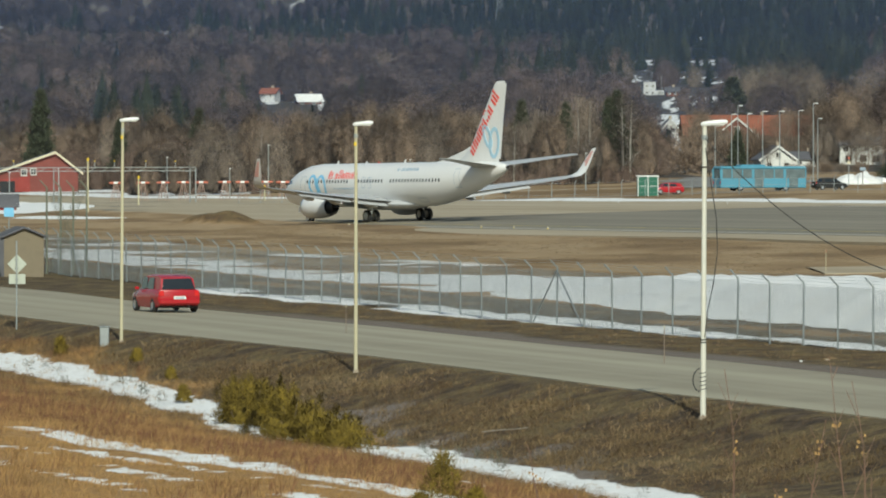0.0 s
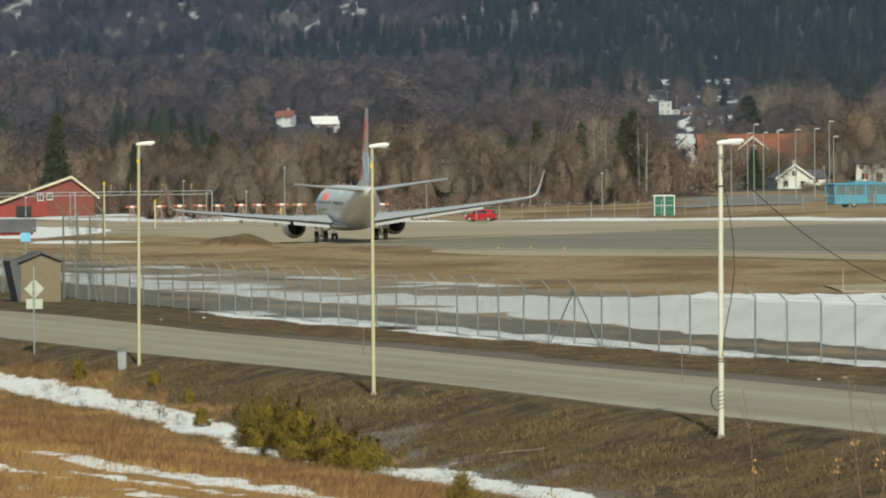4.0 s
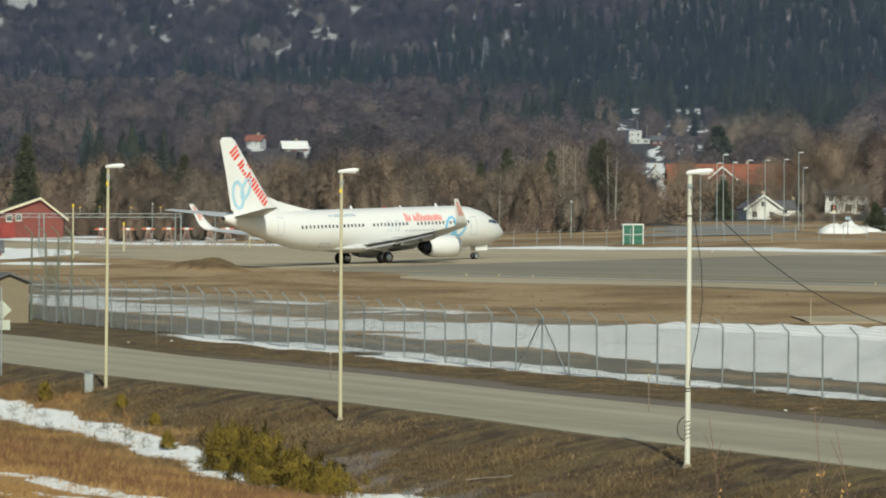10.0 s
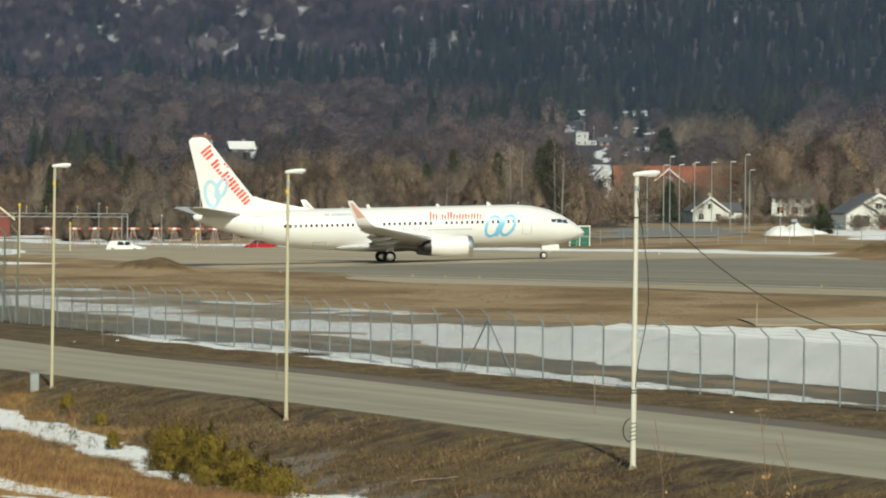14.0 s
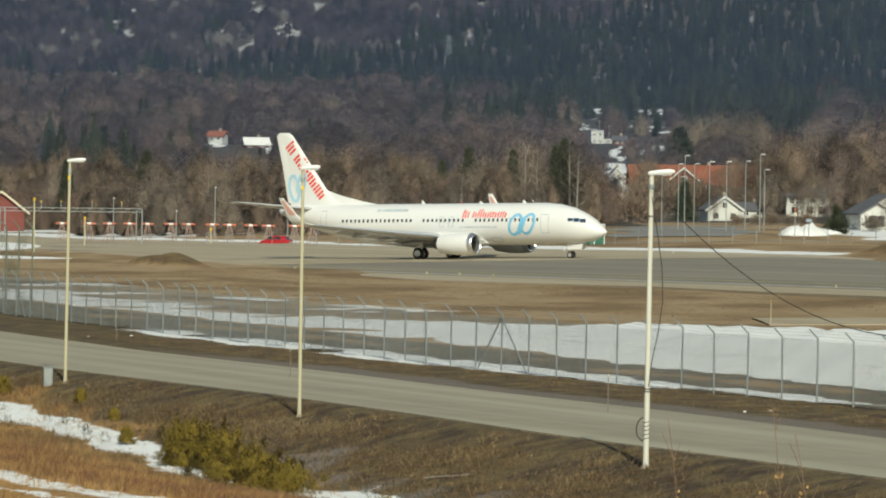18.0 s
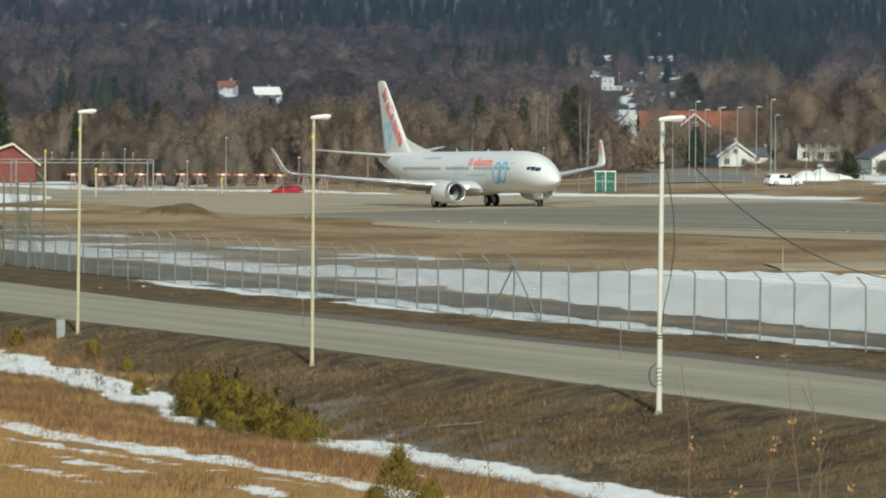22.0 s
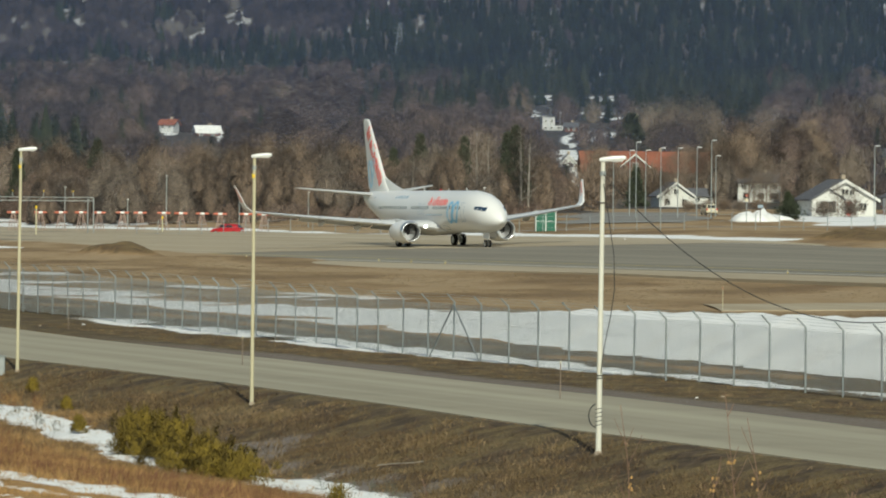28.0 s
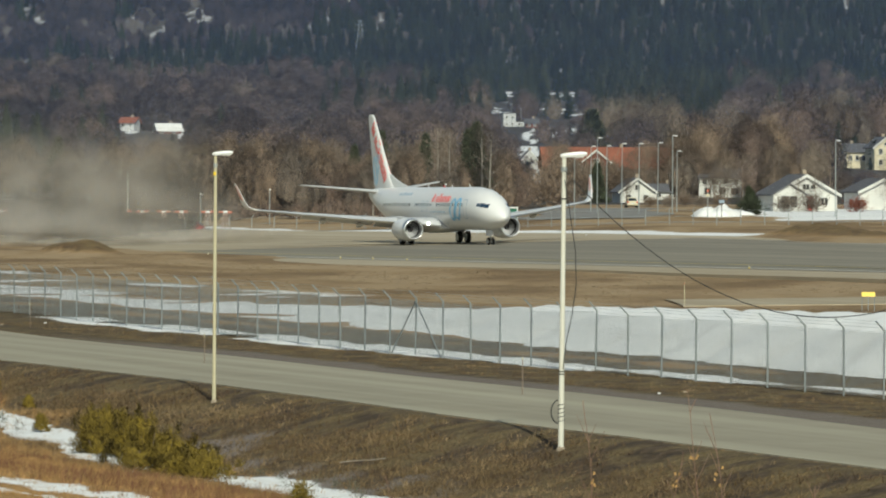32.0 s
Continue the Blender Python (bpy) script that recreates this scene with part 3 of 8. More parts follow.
def make_paving():
    ys = np.linspace(80, 420, 90)
    street = paved_material("street_asphalt", (0.30, 0.268, 0.195), (0.41, 0.372, 0.275), 107)
    strip("road", [(float(lerp(y, ROAD_NEAR)), y) for y in ys], [(float(lerp(y, ROAD_FAR)), y) for y in ys], 0.02, street, "pale worn asphalt street without markings", "road", lambda x, y: 0)
    tar = paved_material("runway_asphalt", (0.21, 0.188, 0.146), (0.30, 0.263, 0.20), -70)
    gravel = paved_material("runway_shoulder_gravel", (0.36, 0.295, 0.20), (0.46, 0.395, 0.29), -70)
    a = np.linspace(-330, 520, 60)
    strip("runway", [runway_point(t, 0) for t in a], [runway_point(t, 56) for t in a], 0.05, tar, "grey asphalt runway with tan worn edges", "runway", airfield_z)
    for lo, hi in ((-8, -0.004), (56.004, 63.5)):
        w = 1.3 * np.sin(a * 0.043 + lo) + 0.7 * np.sin(a * 0.11)
        strip("runway_shoulder", [runway_point(t, lo + (k if lo < 0 else 0)) for t, k in zip(a, w)], [runway_point(t, hi + (k if hi > 60 else 0)) for t, k in zip(a, w)], 0.045, gravel, "tan gravel shoulder beside the runway", "shoulder", airfield_z)
    a2 = np.linspace(-330, -48, 30)
    strip("runway_end", [runway_point(t - 12 * math.sin(t * 0.5), -9.5 + math.sin(t)) for t in a2], [runway_point(t, 58) for t in a2], 0.062, gravel, "tan dirt-covered turning area at the runway's end", "runway", airfield_z)
    paint = mat("faded_yellow_line_paint", (0.46, 0.37, 0.12), 0.8, 0.3, 0.8, 8)
    fade = mat("faded_white_line_paint", (0.44, 0.42, 0.36), 0.8, 0.3, 0.8, 8)
    for lo, hi, mt, nm in ((6.0, 6.45, paint, "yellow"), (1.2, 2.1, fade, "white"), (53.6, 54.4, fade, "white")):
        g = Geo()
        for t0, t1 in zip(a[:-1], a[1:]):
            p = [runway_point(t0, lo), runway_point(t1, lo), runway_point(t1, hi), runway_point(t0, hi)]
            cam_z = [0.05 * (1 - (2 * n / 56 - 1) ** 2) + 0.056 for n in (lo, lo, hi, hi)]
            g.add([(x, y, airfield_z(x, y) + c) for (x, y), c in zip(p, cam_z)], [(0, 1, 2, 3)])
        tagged(part("runway_line", g, mt), "faded %s line painted along the runway" % nm, "marking", kind="structure")
    xs = np.linspace(21, 120, 30)
    strip("gravel_track", [(x, 352.0 + 0.12 * (x - 21) - 4 * math.exp(-(x - 21) / 4)) for x in xs], [(x, 366.0 + 0.6 * (x - 21) ** 0.9) for x in xs], 0.05, gravel, "pale sandy track across the airfield grass", "track", land_z)
    lot = paved_material("car_park_asphalt", (0.20, 0.19, 0.175), (0.28, 0.26, 0.23), 20)
    ys = np.linspace(785, 905, 20)
    strip("car_park", [(0.036 * y + 2 * math.sin(y * 0.1), y) for y in ys], [(0.0565 * y + 2 * math.sin(y * 0.07), y) for y in ys], 0.06, lot, "grey car park beyond the lane", "car park", land_z)
    # the perimeter lane beyond the runway, on which cars pass
    lane = paved_material("lane_asphalt", (0.20, 0.19, 0.18), (0.30, 0.28, 0.25), -60)
    strip("far_road", [(x, y) for x, y in far_lane(-4)], [(x, y) for x, y in far_lane(4)], 0.08, lane, "grey lane beyond the airfield", "road", land_z)


def land_z(x, y):
    return float(land(np.array([x]), np.array([y]))[0][0])


def far_lane(off):
    """Points of the lane beyond the runway, from the buildings on one side to the gardens on the other."""
    pts = LANE
    xs = np.linspace(-140, 200, 40)
    return [(float(x), float(lerp(x, pts)) + off) for x in xs]


def make_snow_bank():
    """A ploughed bank of snow inside the fence, high at one end and dwindling along it."""
    g, rings = Geo(), []
    for y in np.arange(196, 345, 1.1):
        h = float(lerp(y, [(190, 2.3), (236, 2.1), (262, 1.7), (285, 1.25), (305, 0.7), (325, 0.3), (345, 0.02)])) * (1 + 0.07 * float(wobble(y, 0, 7, 2)))
        fx = float(lerp(y, FENCE))
        ring = []
        foot = float(lerp(y, [(196, 6.6), (236, 7.9), (273, 9.0), (320, 12.3), (345, 13)]))
        for u in np.linspace(0, 1, 16):
            d = foot + 13.5 * u
            z = h * float(lerp(u, [(0, -0.06), (0.06, 0.10), (0.14, 0.45), (0.24, 0.80), (0.33, 0.97), (0.42, 1.0), (0.7, 0.55), (1, -0.08)]))
            x = fx + d / 0.96 + 0.4 * float(wobble(y, u * 6, 4, 5))
            ring.append((x, y, z + 0.09 * float(wobble(x * 3, y, 2.6, 4)) * math.sin(math.pi * u) + 0.04 * float(wobble(x * 3, y, 0.9, 6)) - 0.03))
        rings.append(ring)
    g.loft(rings, caps=False, closed=False)
    tagged(part("snow_bank", g, SNOW, smooth=60), "long ploughed bank of old white snow along the fence", "snow", kind="structure")


make_ground()
make_paving()
make_snow_bank()


# ---- woods ----
def twig_cloud(rng, centre, radius, n, length, width, out=0.5):
    """n slim twigs about a centre, pointing outwards and up."""
    p = rng.normal(size=(n, 3)) * np.array(radius) * 0.55 + np.array(centre)
    dirs = (p - np.array(centre)) / (np.abs(np.array(radius)) + 1e-6) * out + rng.normal(size=(n, 3)) * 0.45 + np.array([0, 0, 0.8])
    dirs /= np.linalg.norm(dirs, axis=1)[:, None]
    ln = length * rng.uniform(0.5, 1.3, (n, 1))
    side = np.cross(dirs, rng.normal(size=(n, 3)))
    side /= np.linalg.norm(side, axis=1)[:, None] + 1e-9
    wd = width * rng.uniform(0.6, 1.4, (n, 1))
    v = np.stack([p - side * wd, p + side * wd, p + dirs * ln], 1).reshape(-1, 3)
    return v, np.arange(3 * n).reshape(n, 3)


def soften(me, v, f, normals):
    """Foliage shading: sprays are lit like the crown they belong to."""
    n = normals / (np.linalg.norm(normals, axis=1)[:, None] + 1e-9)
    me.normals_split_custom_set_from_vertices([tuple(p) for p in n.tolist()])


def facing(v, f, normals):
    """Wind each triangle so that its face looks the way its spray is lit."""
    a, b, c = v[f[:, 0]], v[f[:, 1]], v[f[:, 2]]
    turn = np.einsum("ij,ij->i", np.cross(b - a, c - a), normals[f[:, 0]]) < 0
    f = f.copy()
    f[turn] = f[turn][:, [0, 2, 1]]
    return f


def stack_tris(sets):
    vs, fs, k = [], [], 0
    for v, f in sets:
        vs.append(v)
        fs.append(f + k)
        k += len(v)
    return np.concatenate(vs), np.concatenate(fs)


# share of the height, share of the crown's radius
DOME = ((0.02, 0.50), (0.20, 0.86), (0.45, 1.0), (0.68, 0.88), (0.87, 0.56), (0.985, 0.10))
BALL = ((0.03, 0.30), (0.2, 0.78), (0.45, 1.0), (0.7, 0.86), (0.9, 0.5), (0.99, 0.08))
SPIRE = ((0.03, 0.80), (0.14, 1.0), (0.38, 0.70), (0.62, 0.43), (0.84, 0.18), (1.0, 0.01))


def crowns(rng, at, height, radius, shape, sprays, length, width, lift, lump=0.2, around=7, shells=(0.86,)):
    """Many crowns at once: lumpy layers of close twigs one inside the other, and fine sprays that stand out of them."""
    at, height, radius = np.asarray(at, float), np.asarray(height, float), np.asarray(radius, float)
    T, R = len(at), len(shape)
    us, rs = np.array([p[0] for p in shape]), np.array([p[1] for p in shape])
    j, i = np.meshgrid(np.arange(R - 1), np.arange(around), indexing="ij")
    a, b = (j * around + i).ravel(), (j * around + (i + 1) % around).ravel()
    tri = np.concatenate([np.stack([a, b, b + around], -1), np.stack([a, b + around, a + around], -1)])
    sets, normals, owner, gaps = [], [], [], []
    front = np.array([0, -0.5, 0.35])
    for fill in shells:
        th = 2 * math.pi * np.arange(around) / around + rng.uniform(0, 6.3, (T, 1, 1)) + 0.3 * np.arange(R)[None, :, None]
        rr = fill * radius[:, None, None] * rs[None, :, None] * (1 + lump * rng.uniform(-1, 1, (T, R, around)))
        zz = height[:, None, None] * (us[None, :, None] * (0.55 + 0.42 * fill) + 0.035 * rng.uniform(-1, 1, (T, R, around)))
        v = np.stack([at[:, 0, None, None] + rr * np.cos(th), at[:, 1, None, None] + rr * np.sin(th), at[:, 2, None, None] + zz], -1)
        n1 = np.stack([np.cos(th), np.sin(th), np.broadcast_to((us[None, :, None] - 0.35) * 1.1, th.shape)], -1) * 0.5 + front
        sets.append((v.reshape(-1, 3), (tri[None] + (np.arange(T) * R * around)[:, None, None]).reshape(-1, 3)))
        normals.append(n1.reshape(-1, 3))
        owner.append(np.repeat(np.arange(T), R * around))
        gaps.append(np.full(T * R * around, max(0.0, fill - 0.6) * 0.42))
    m = T * sprays
    k = np.repeat(np.arange(T), sprays)
    u, t = rng.uniform(0.04, 1.0, m), rng.uniform(0, 2 * math.pi, m)
    r = radius[k] * np.interp(u, us, rs) * rng.uniform(0.72, 1.06, m)
    p = np.stack([at[k, 0] + r * np.cos(t), at[k, 1] + r * np.sin(t), at[k, 2] + height[k] * u * 0.97], -1)
    out = np.stack([0.7 * np.cos(t), 0.7 * np.sin(t), np.full(m, lift)], -1) + rng.normal(size=(m, 3)) * 0.35
    out /= np.linalg.norm(out, axis=1)[:, None]
    side = np.cross(out, rng.normal(size=(m, 3)))
    side /= np.linalg.norm(side, axis=1)[:, None] + 1e-9
    ln = (length * rng.uniform(0.5, 1.3, m))[:, None]
    sets.append((np.stack([p - side * width, p + side * width, p + out * ln], 1).reshape(-1, 3), np.arange(3 * m).reshape(m, 3)))
    normals.append(np.repeat(np.stack([np.cos(t), np.sin(t), (u - 0.35) * 1.1], -1) * 0.5 + front + rng.normal(size=(m, 3)) * 0.06, 3, 0))
    owner.append(np.repeat(k, 3))
    gaps.append(np.zeros(3 * m))
    v, f = stack_tris(sets)
    n = np.concatenate(normals)
    return v, facing(v, f, n), n, np.concatenate(owner), np.concatenate(gaps)


def open_twigs(m, scale, cut, upright=0.3):
    """Lets light through between the twigs: gaps of irregular shape, drawn out along the growth."""
    nt, b = m.node_tree, m.node_tree.nodes["Principled BSDF"]
    co, mp, n, r = (nt.nodes.new(q) for q in ("ShaderNodeTexCoord", "ShaderNodeMapping", "ShaderNodeTexNoise", "ShaderNodeMapRange"))
    mp.inputs["Scale"].default_value = (1, 1, upright)
    n.inputs["Scale"].default_value, n.inputs["Detail"].default_value, n.inputs["Roughness"].default_value = scale, 3, 0.7
    nt.links.new(co.outputs["Object"], mp.inputs[0])
    nt.links.new(mp.outputs[0], n.inputs["Vector"])
    r.inputs[1].default_value, r.inputs[2].default_value = cut - 0.10, cut + 0.10
    at, k = nt.nodes.new("ShaderNodeAttribute"), nt.nodes.new("ShaderNodeMath")
    at.attribute_name, k.operation = "gap", "SUBTRACT"
    nt.links.new(n.outputs[0], k.inputs[0])
    nt.links.new(at.outputs["Fac"], k.inputs[1])
    nt.links.new(k.outputs[0], r.inputs[0])
    nt.links.new(r.outputs[0], b.inputs["Alpha"])
    return m


for twigs in (TWIG, TWIG_GREY, TWIG_YELLOW):
    open_twigs(twigs, 5.0, 0.44)


def put_values(me, name, values):
    me.attributes.new(name, "FLOAT", "POINT").data.foreach_set("value", np.asarray(values, np.float32))


def bare_tree(seed, height, spread, twig_mat, bark_mat, dense=1.0, twig_width=0.035, close=True):
    """Meshes for a leafless tree: a tapered trunk with limbs, and a rounded crown of fine twigs."""
    rng = np.random.default_rng(seed)
    g, clouds = Geo(), []
    lean = Vector((rng.normal() * 0.03, rng.normal() * 0.03, 1)).normalized()
    top = lean * height
    r0 = height * 0.012
    g.tube((0, 0, -0.4), lean * (height * 0.3), r0 * 1.25, r0, 7)
    g.tube(lean * (height * 0.3), lean * (height * 0.62), r0, r0 * 0.6, 6)
    g.tube(lean * (height * 0.62), top * 0.97, r0 * 0.6, r0 * 0.12, 5)
    limbs = 17
    for i in range(limbs):
        f = 0.10 + 0.76 * (i + rng.random()) / limbs
        base = lean * (height * f)
        a = i * 2.4 + rng.uniform(-0.5, 0.5)
        ln = spread * (0.36 + 0.58 * math.sin(math.pi * min(1.0, f * 1.05))) * rng.uniform(0.65, 1.1)
        tip = base + Vector((math.cos(a) * ln, math.sin(a) * ln, ln * rng.uniform(0.5, 1.1)))
        tip.z = min(tip.z, height * (0.97 - 0.22 * (ln / spread) ** 2) * rng.uniform(0.94, 1.0))
        mid = base.lerp(tip, 0.5) + Vector((0, 0, -0.06 * ln))
        r = r0 * (0.46 - 0.32 * f)
        g.tube(base, mid, r, r * 0.7, 4, False).tube(mid, tip, r * 0.7, r * 0.2, 4, False)
        q = spread * rng.uniform(0.30, 0.46)
        for k in range(3):
            c = base.lerp(tip, 0.35 + 0.3 * k)
            clouds.append(twig_cloud(rng, tuple(c), (q * 0.9, q * 0.9, q * 1.1), int((10 if close else 22) * dense), height * 0.075, twig_width, 0.6))
    clouds.append(twig_cloud(rng, tuple(top * 0.88), (spread * 0.34, spread * 0.34, height * 0.10), int(60 * dense), height * 0.07, twig_width))
    trunk = mesh_of("trunk", g, bark_mat, 50)
    v, f = stack_tris(clouds)
    core = np.repeat(v.reshape(-1, 3, 3).mean(1), 3, 0)
    nrm = np.stack([core[:, 0] / spread, core[:, 1] / spread, 0.5 * (core[:, 2] / height - 0.4) + 0.3], -1) * 0.7 + np.array([0, -0.5, 0.2]) + np.repeat(rng.normal(size=(len(v) // 3, 3)) * 0.08, 3, 0)
    if close:
        turn = rng.uniform(0, 6.3) + np.arange(6) * 2 * math.pi / 6 + rng.uniform(-0.4, 0.4, 6)
        out = np.array([0.0, *(spread * rng.uniform(0.42, 0.62, 6))])
        at = np.stack([out * np.cos([0, *turn]), out * np.sin([0, *turn]), np.array([0.02, *rng.uniform(0.05, 0.38, 6)]) * height], -1)
        tall = np.array([0.93, *rng.uniform(0.42, 0.56, 6)]) * height
        wide = spread * np.array([0.66, *rng.uniform(0.36, 0.5, 6)])
        v2, f2, n2, _, gap = crowns(rng, at, tall, wide, DOME, int(70 * dense), height * 0.075, twig_width, 1.0, 0.26, 9, (0.5, 0.72, 0.88, 1.0))
        v, f = stack_tris([(v, f), (v2, f2)])
        nrm = np.concatenate([nrm, n2 + 0.6 * np.stack([v2[:, 0] / spread, v2[:, 1] / spread, 0.6 * (v2[:, 2] / height - 0.4)], -1)])
    f = facing(v, f, nrm)
    ob = bulk("crown", v, f, twig_mat)
    soften(ob.data, v, f, nrm)
    if close:
        put_values(ob.data, "gap", np.concatenate([np.zeros(len(v) - len(gap)), gap]))
    crown = ob.data
    bpy.data.objects.remove(ob)
    return trunk, crown


def conifer(seed, height, spread, needle):
    rng = np.random.default_rng(seed)
    g = Geo().tube((0, 0, -0.4), (0, 0, height * 0.96), height * 0.016, height * 0.003, 7)
    sets = []
    levels = 22
    for i in range(levels):
        f = 0.10 + 0.88 * i / levels
        r = spread * (1 - f) ** 0.8 * rng.uniform(0.7, 1.12) + 0.15
        n = 9
        for k in range(n):
            a = rng.uniform(0, 2 * math.pi)
            ln = r * rng.uniform(0.75, 1.1)
            base, tip = np.array([0, 0, height * f]), np.array([math.cos(a) * ln, math.sin(a) * ln, height * f - ln * 0.32])
            for q in range(4):
                c = base + (tip - base) * (0.35 + 0.2 * q)
                v, fc = twig_cloud(rng, c, (ln * 0.20, ln * 0.20, 0.22), 9, 0.55 + height * 0.02, 0.11, 0.6)
                v[:, 2] -= 0.1
                sets.append((v, fc))
    trunk = mesh_of("trunk", g, BARK, 50)
    v, f = stack_tris(sets)
    ob = bulk("crown", v, f, needle)
    me = ob.data
    bpy.data.objects.remove(ob)
    return trunk, me


def plant(kind, meshes, x, y, turn, scale, label, category="tree", group="", z=None, wide=1.0):
    zz = land_z(x, y) if z is None else z
    t = thing(kind, label, category, Matrix.Translation((x, y, zz)) @ Matrix.Rotation(turn, 4, "Z") @ Matrix.Diagonal((scale * wide, scale * wide, scale, 1)), group)
    part("trunk", meshes[0], None, t)
    part("crown", meshes[1], None, t)
    return t


def forest(name, grown, shade, stops, label, category="forest"):
    """One joined mass of far trees, each with its own shade."""
    v, f, n, owner, gap = grown
    ob = bulk(name, v, f, wood_mat(name + "_twigs", stops))
    soften(ob.data, v, f, n)
    put_values(ob.data, "shade", shade[owner])
    put_values(ob.data, "gap", gap)
    return tagged(ob, label, category, kind="stuff")


def wood_mat(name, stops):
    """Bare twigs or needles whose colour differs from tree to tree, with a little grain."""
    m = bpy.data.materials.new(name)
    m.use_nodes = True
    nt, b = m.node_tree, m.node_tree.nodes["Principled BSDF"]
    b.inputs["Roughness"].default_value, b.inputs["Specular IOR Level"].default_value = 0.95, 0.1
    at, co, n, k, r = (nt.nodes.new(q) for q in ("ShaderNodeAttribute", "ShaderNodeTexCoord", "ShaderNodeTexNoise", "ShaderNodeMath", "ShaderNodeValToRGB"))
    at.attribute_name = "shade"
    n.inputs["Scale"].default_value, n.inputs["Detail"].default_value = 0.5, 3
    nt.links.new(co.outputs["Object"], n.inputs["Vector"])
    k.operation = "MULTIPLY_ADD"
    nt.links.new(n.outputs[0], k.inputs[0])
    k.inputs[1].default_value = 0.3
    nt.links.new(at.outputs["Fac"], k.inputs[2])
    while len(r.color_ramp.elements) < len(stops):
        r.color_ramp.elements.new(0.5)
    for e, (p, c) in zip(r.color_ramp.elements, stops):
        e.position, e.color = p, (*c, 1)
    nt.links.new(k.outputs[0], r.inputs[0])
    nt.links.new(r.outputs[0], b.inputs["Base Color"])
    return m


def make_belt():
    """The belt of bare trees beyond the airfield, with single conifers in it."""
    rng = np.random.default_rng(4)
    kinds = [(bare_tree(10 + i, 13 + (i % 3) * 1.5, 4.3 + 0.4 * (i % 2), TWIG, BARK, 2.0, 0.030), "bare russet deciduous tree in the belt beyond the airfield") for i in range(5)]
    kinds += [(bare_tree(30 + i, 12.5, 4.6, TWIG_GREY, BARK, 2.0, 0.030), "bare grey-brown deciduous tree in the belt beyond the airfield") for i in range(2)]
    plain = [(bare_tree(20 + i, 13.5, 4.6, (TWIG, TWIG, TWIG_GREY)[i], BARK, 1.6, 0.042), "bare %s deciduous tree in the belt beyond the airfield" % ("russet", "russet", "grey-brown")[i]) for i in range(3)]
    yellow = (bare_tree(41, 12, 4.0, TWIG_YELLOW, BARK, 2.6, 0.03), "bare ochre-twigged tree in the belt")
    birch = (bare_tree(51, 13, 2.6, TWIG_GREY, BIRCH, 1.2, 0.025, False), "pale-stemmed bare birch tree")
    fir = [(conifer(60 + i, 15, 3.1, NEEDLE), "dark green conifer among bare trees") for i in range(2)]
    for row, (y0, hs) in enumerate(((868, 0.62), (905, 0.74), (960, 0.81), (1040, 0.86), (1140, 0.9), (1250, 0.92))):
        step = 5.4 + row * 0.5
        x = -0.098 * y0
        while x < 0.125 * y0:
            xx, yy = x + rng.uniform(-1.8, 1.8), y0 + rng.uniform(-16, 16)
            x += step * rng.uniform(0.75, 1.25)
            a = xx / yy
            if yy < 1225 and a > 0.0338 + 0.0006 * math.sin(row * 2) and rng.random() < (0.97 if yy < 1160 else 0.75):
                continue
            if yy < 1280 and 0.038 < a < 0.060:
                continue
            if (yy > 1250 and (-0.030 < a < -0.0180 or 0.030 < a < 0.0345) and rng.random() < 0.4) or (yy > 1120 and 0.0345 < a < 0.0370):
                continue
            if (yy < 990 and a < -0.048) or (yy < 1390 and 0.083 < a < 0.101):
                continue
            (me, label) = kinds[int(rng.integers(len(kinds)))] if row < 3 else plain[int(rng.integers(3))]
            s = hs * rng.uniform(0.74, 1.14) * (1.0 if a < 0.03 else 0.95)
            if abs(a + 0.0425) < 0.004 and row == 2:
                me, label = yellow
            plant("deciduous_tree", me, xx, yy, rng.uniform(0, 6.3), s, label, "tree", "bare trees beyond the airfield")
    # saplings and scrub that close the belt towards the ground
    n = 2000
    yy = rng.uniform(852, 1240, n)
    aa = rng.uniform(-0.098, 0.118, n)
    xx = aa * yy
    keep = (aa < 0.0338) & ~((aa < -0.05) & (yy < 980)) & ~((aa < -0.03) & (yy < 870))
    xx, yy = xx[keep], yy[keep]
    hh = rng.uniform(1.4, 3.4, len(xx)) + np.where(yy > 915, rng.uniform(0, 6.0, len(xx)), 0)
    shrubs = crowns(rng, np.stack([xx, yy, land(xx, yy)[0] - 0.2], -1), hh, hh * rng.uniform(0.40, 0.65, len(xx)), DOME, 50, 1.0, 0.032, 1.0, 0.34, 7, (0.5, 0.75, 1.0))
    scrub = forest("scrub", shrubs, rng.random(len(xx)) * 0.7, [(0.1, (0.105, 0.074, 0.060)), (0.5, (0.135, 0.096, 0.076)), (0.9, (0.155, 0.118, 0.095))], "bare brown scrub at the foot of the tree belt", "scrub")
    open_twigs(scrub.data.materials[0], 5.0, 0.44)
    for a, y, s, (me, label) in ((-0.0635, 1010, 1.08, fir[0]), (-0.0385, 985, 0.85, fir[1]), (-0.051, 990, 0.75, fir[0]), (0.0275, 880, 0.86, fir[0]), (0.0270, 893, 0.75, fir[1]), (0.0262, 905, 0.8, fir[0]), (0.0082, 1000, 0.7, fir[0]), (0.0125, 1010, 0.85, fir[1]), (0.0195, 985, 0.8, fir[0])):
        plant("conifer", me, a * y, y, rng.uniform(0, 6), s, label, "tree")
    plant("conifer", fir[1][0], 0.0458 * 1330, 1330, 1.0, 1.02, "broad dark conifer standing above the orange roof", "tree", wide=1.75)
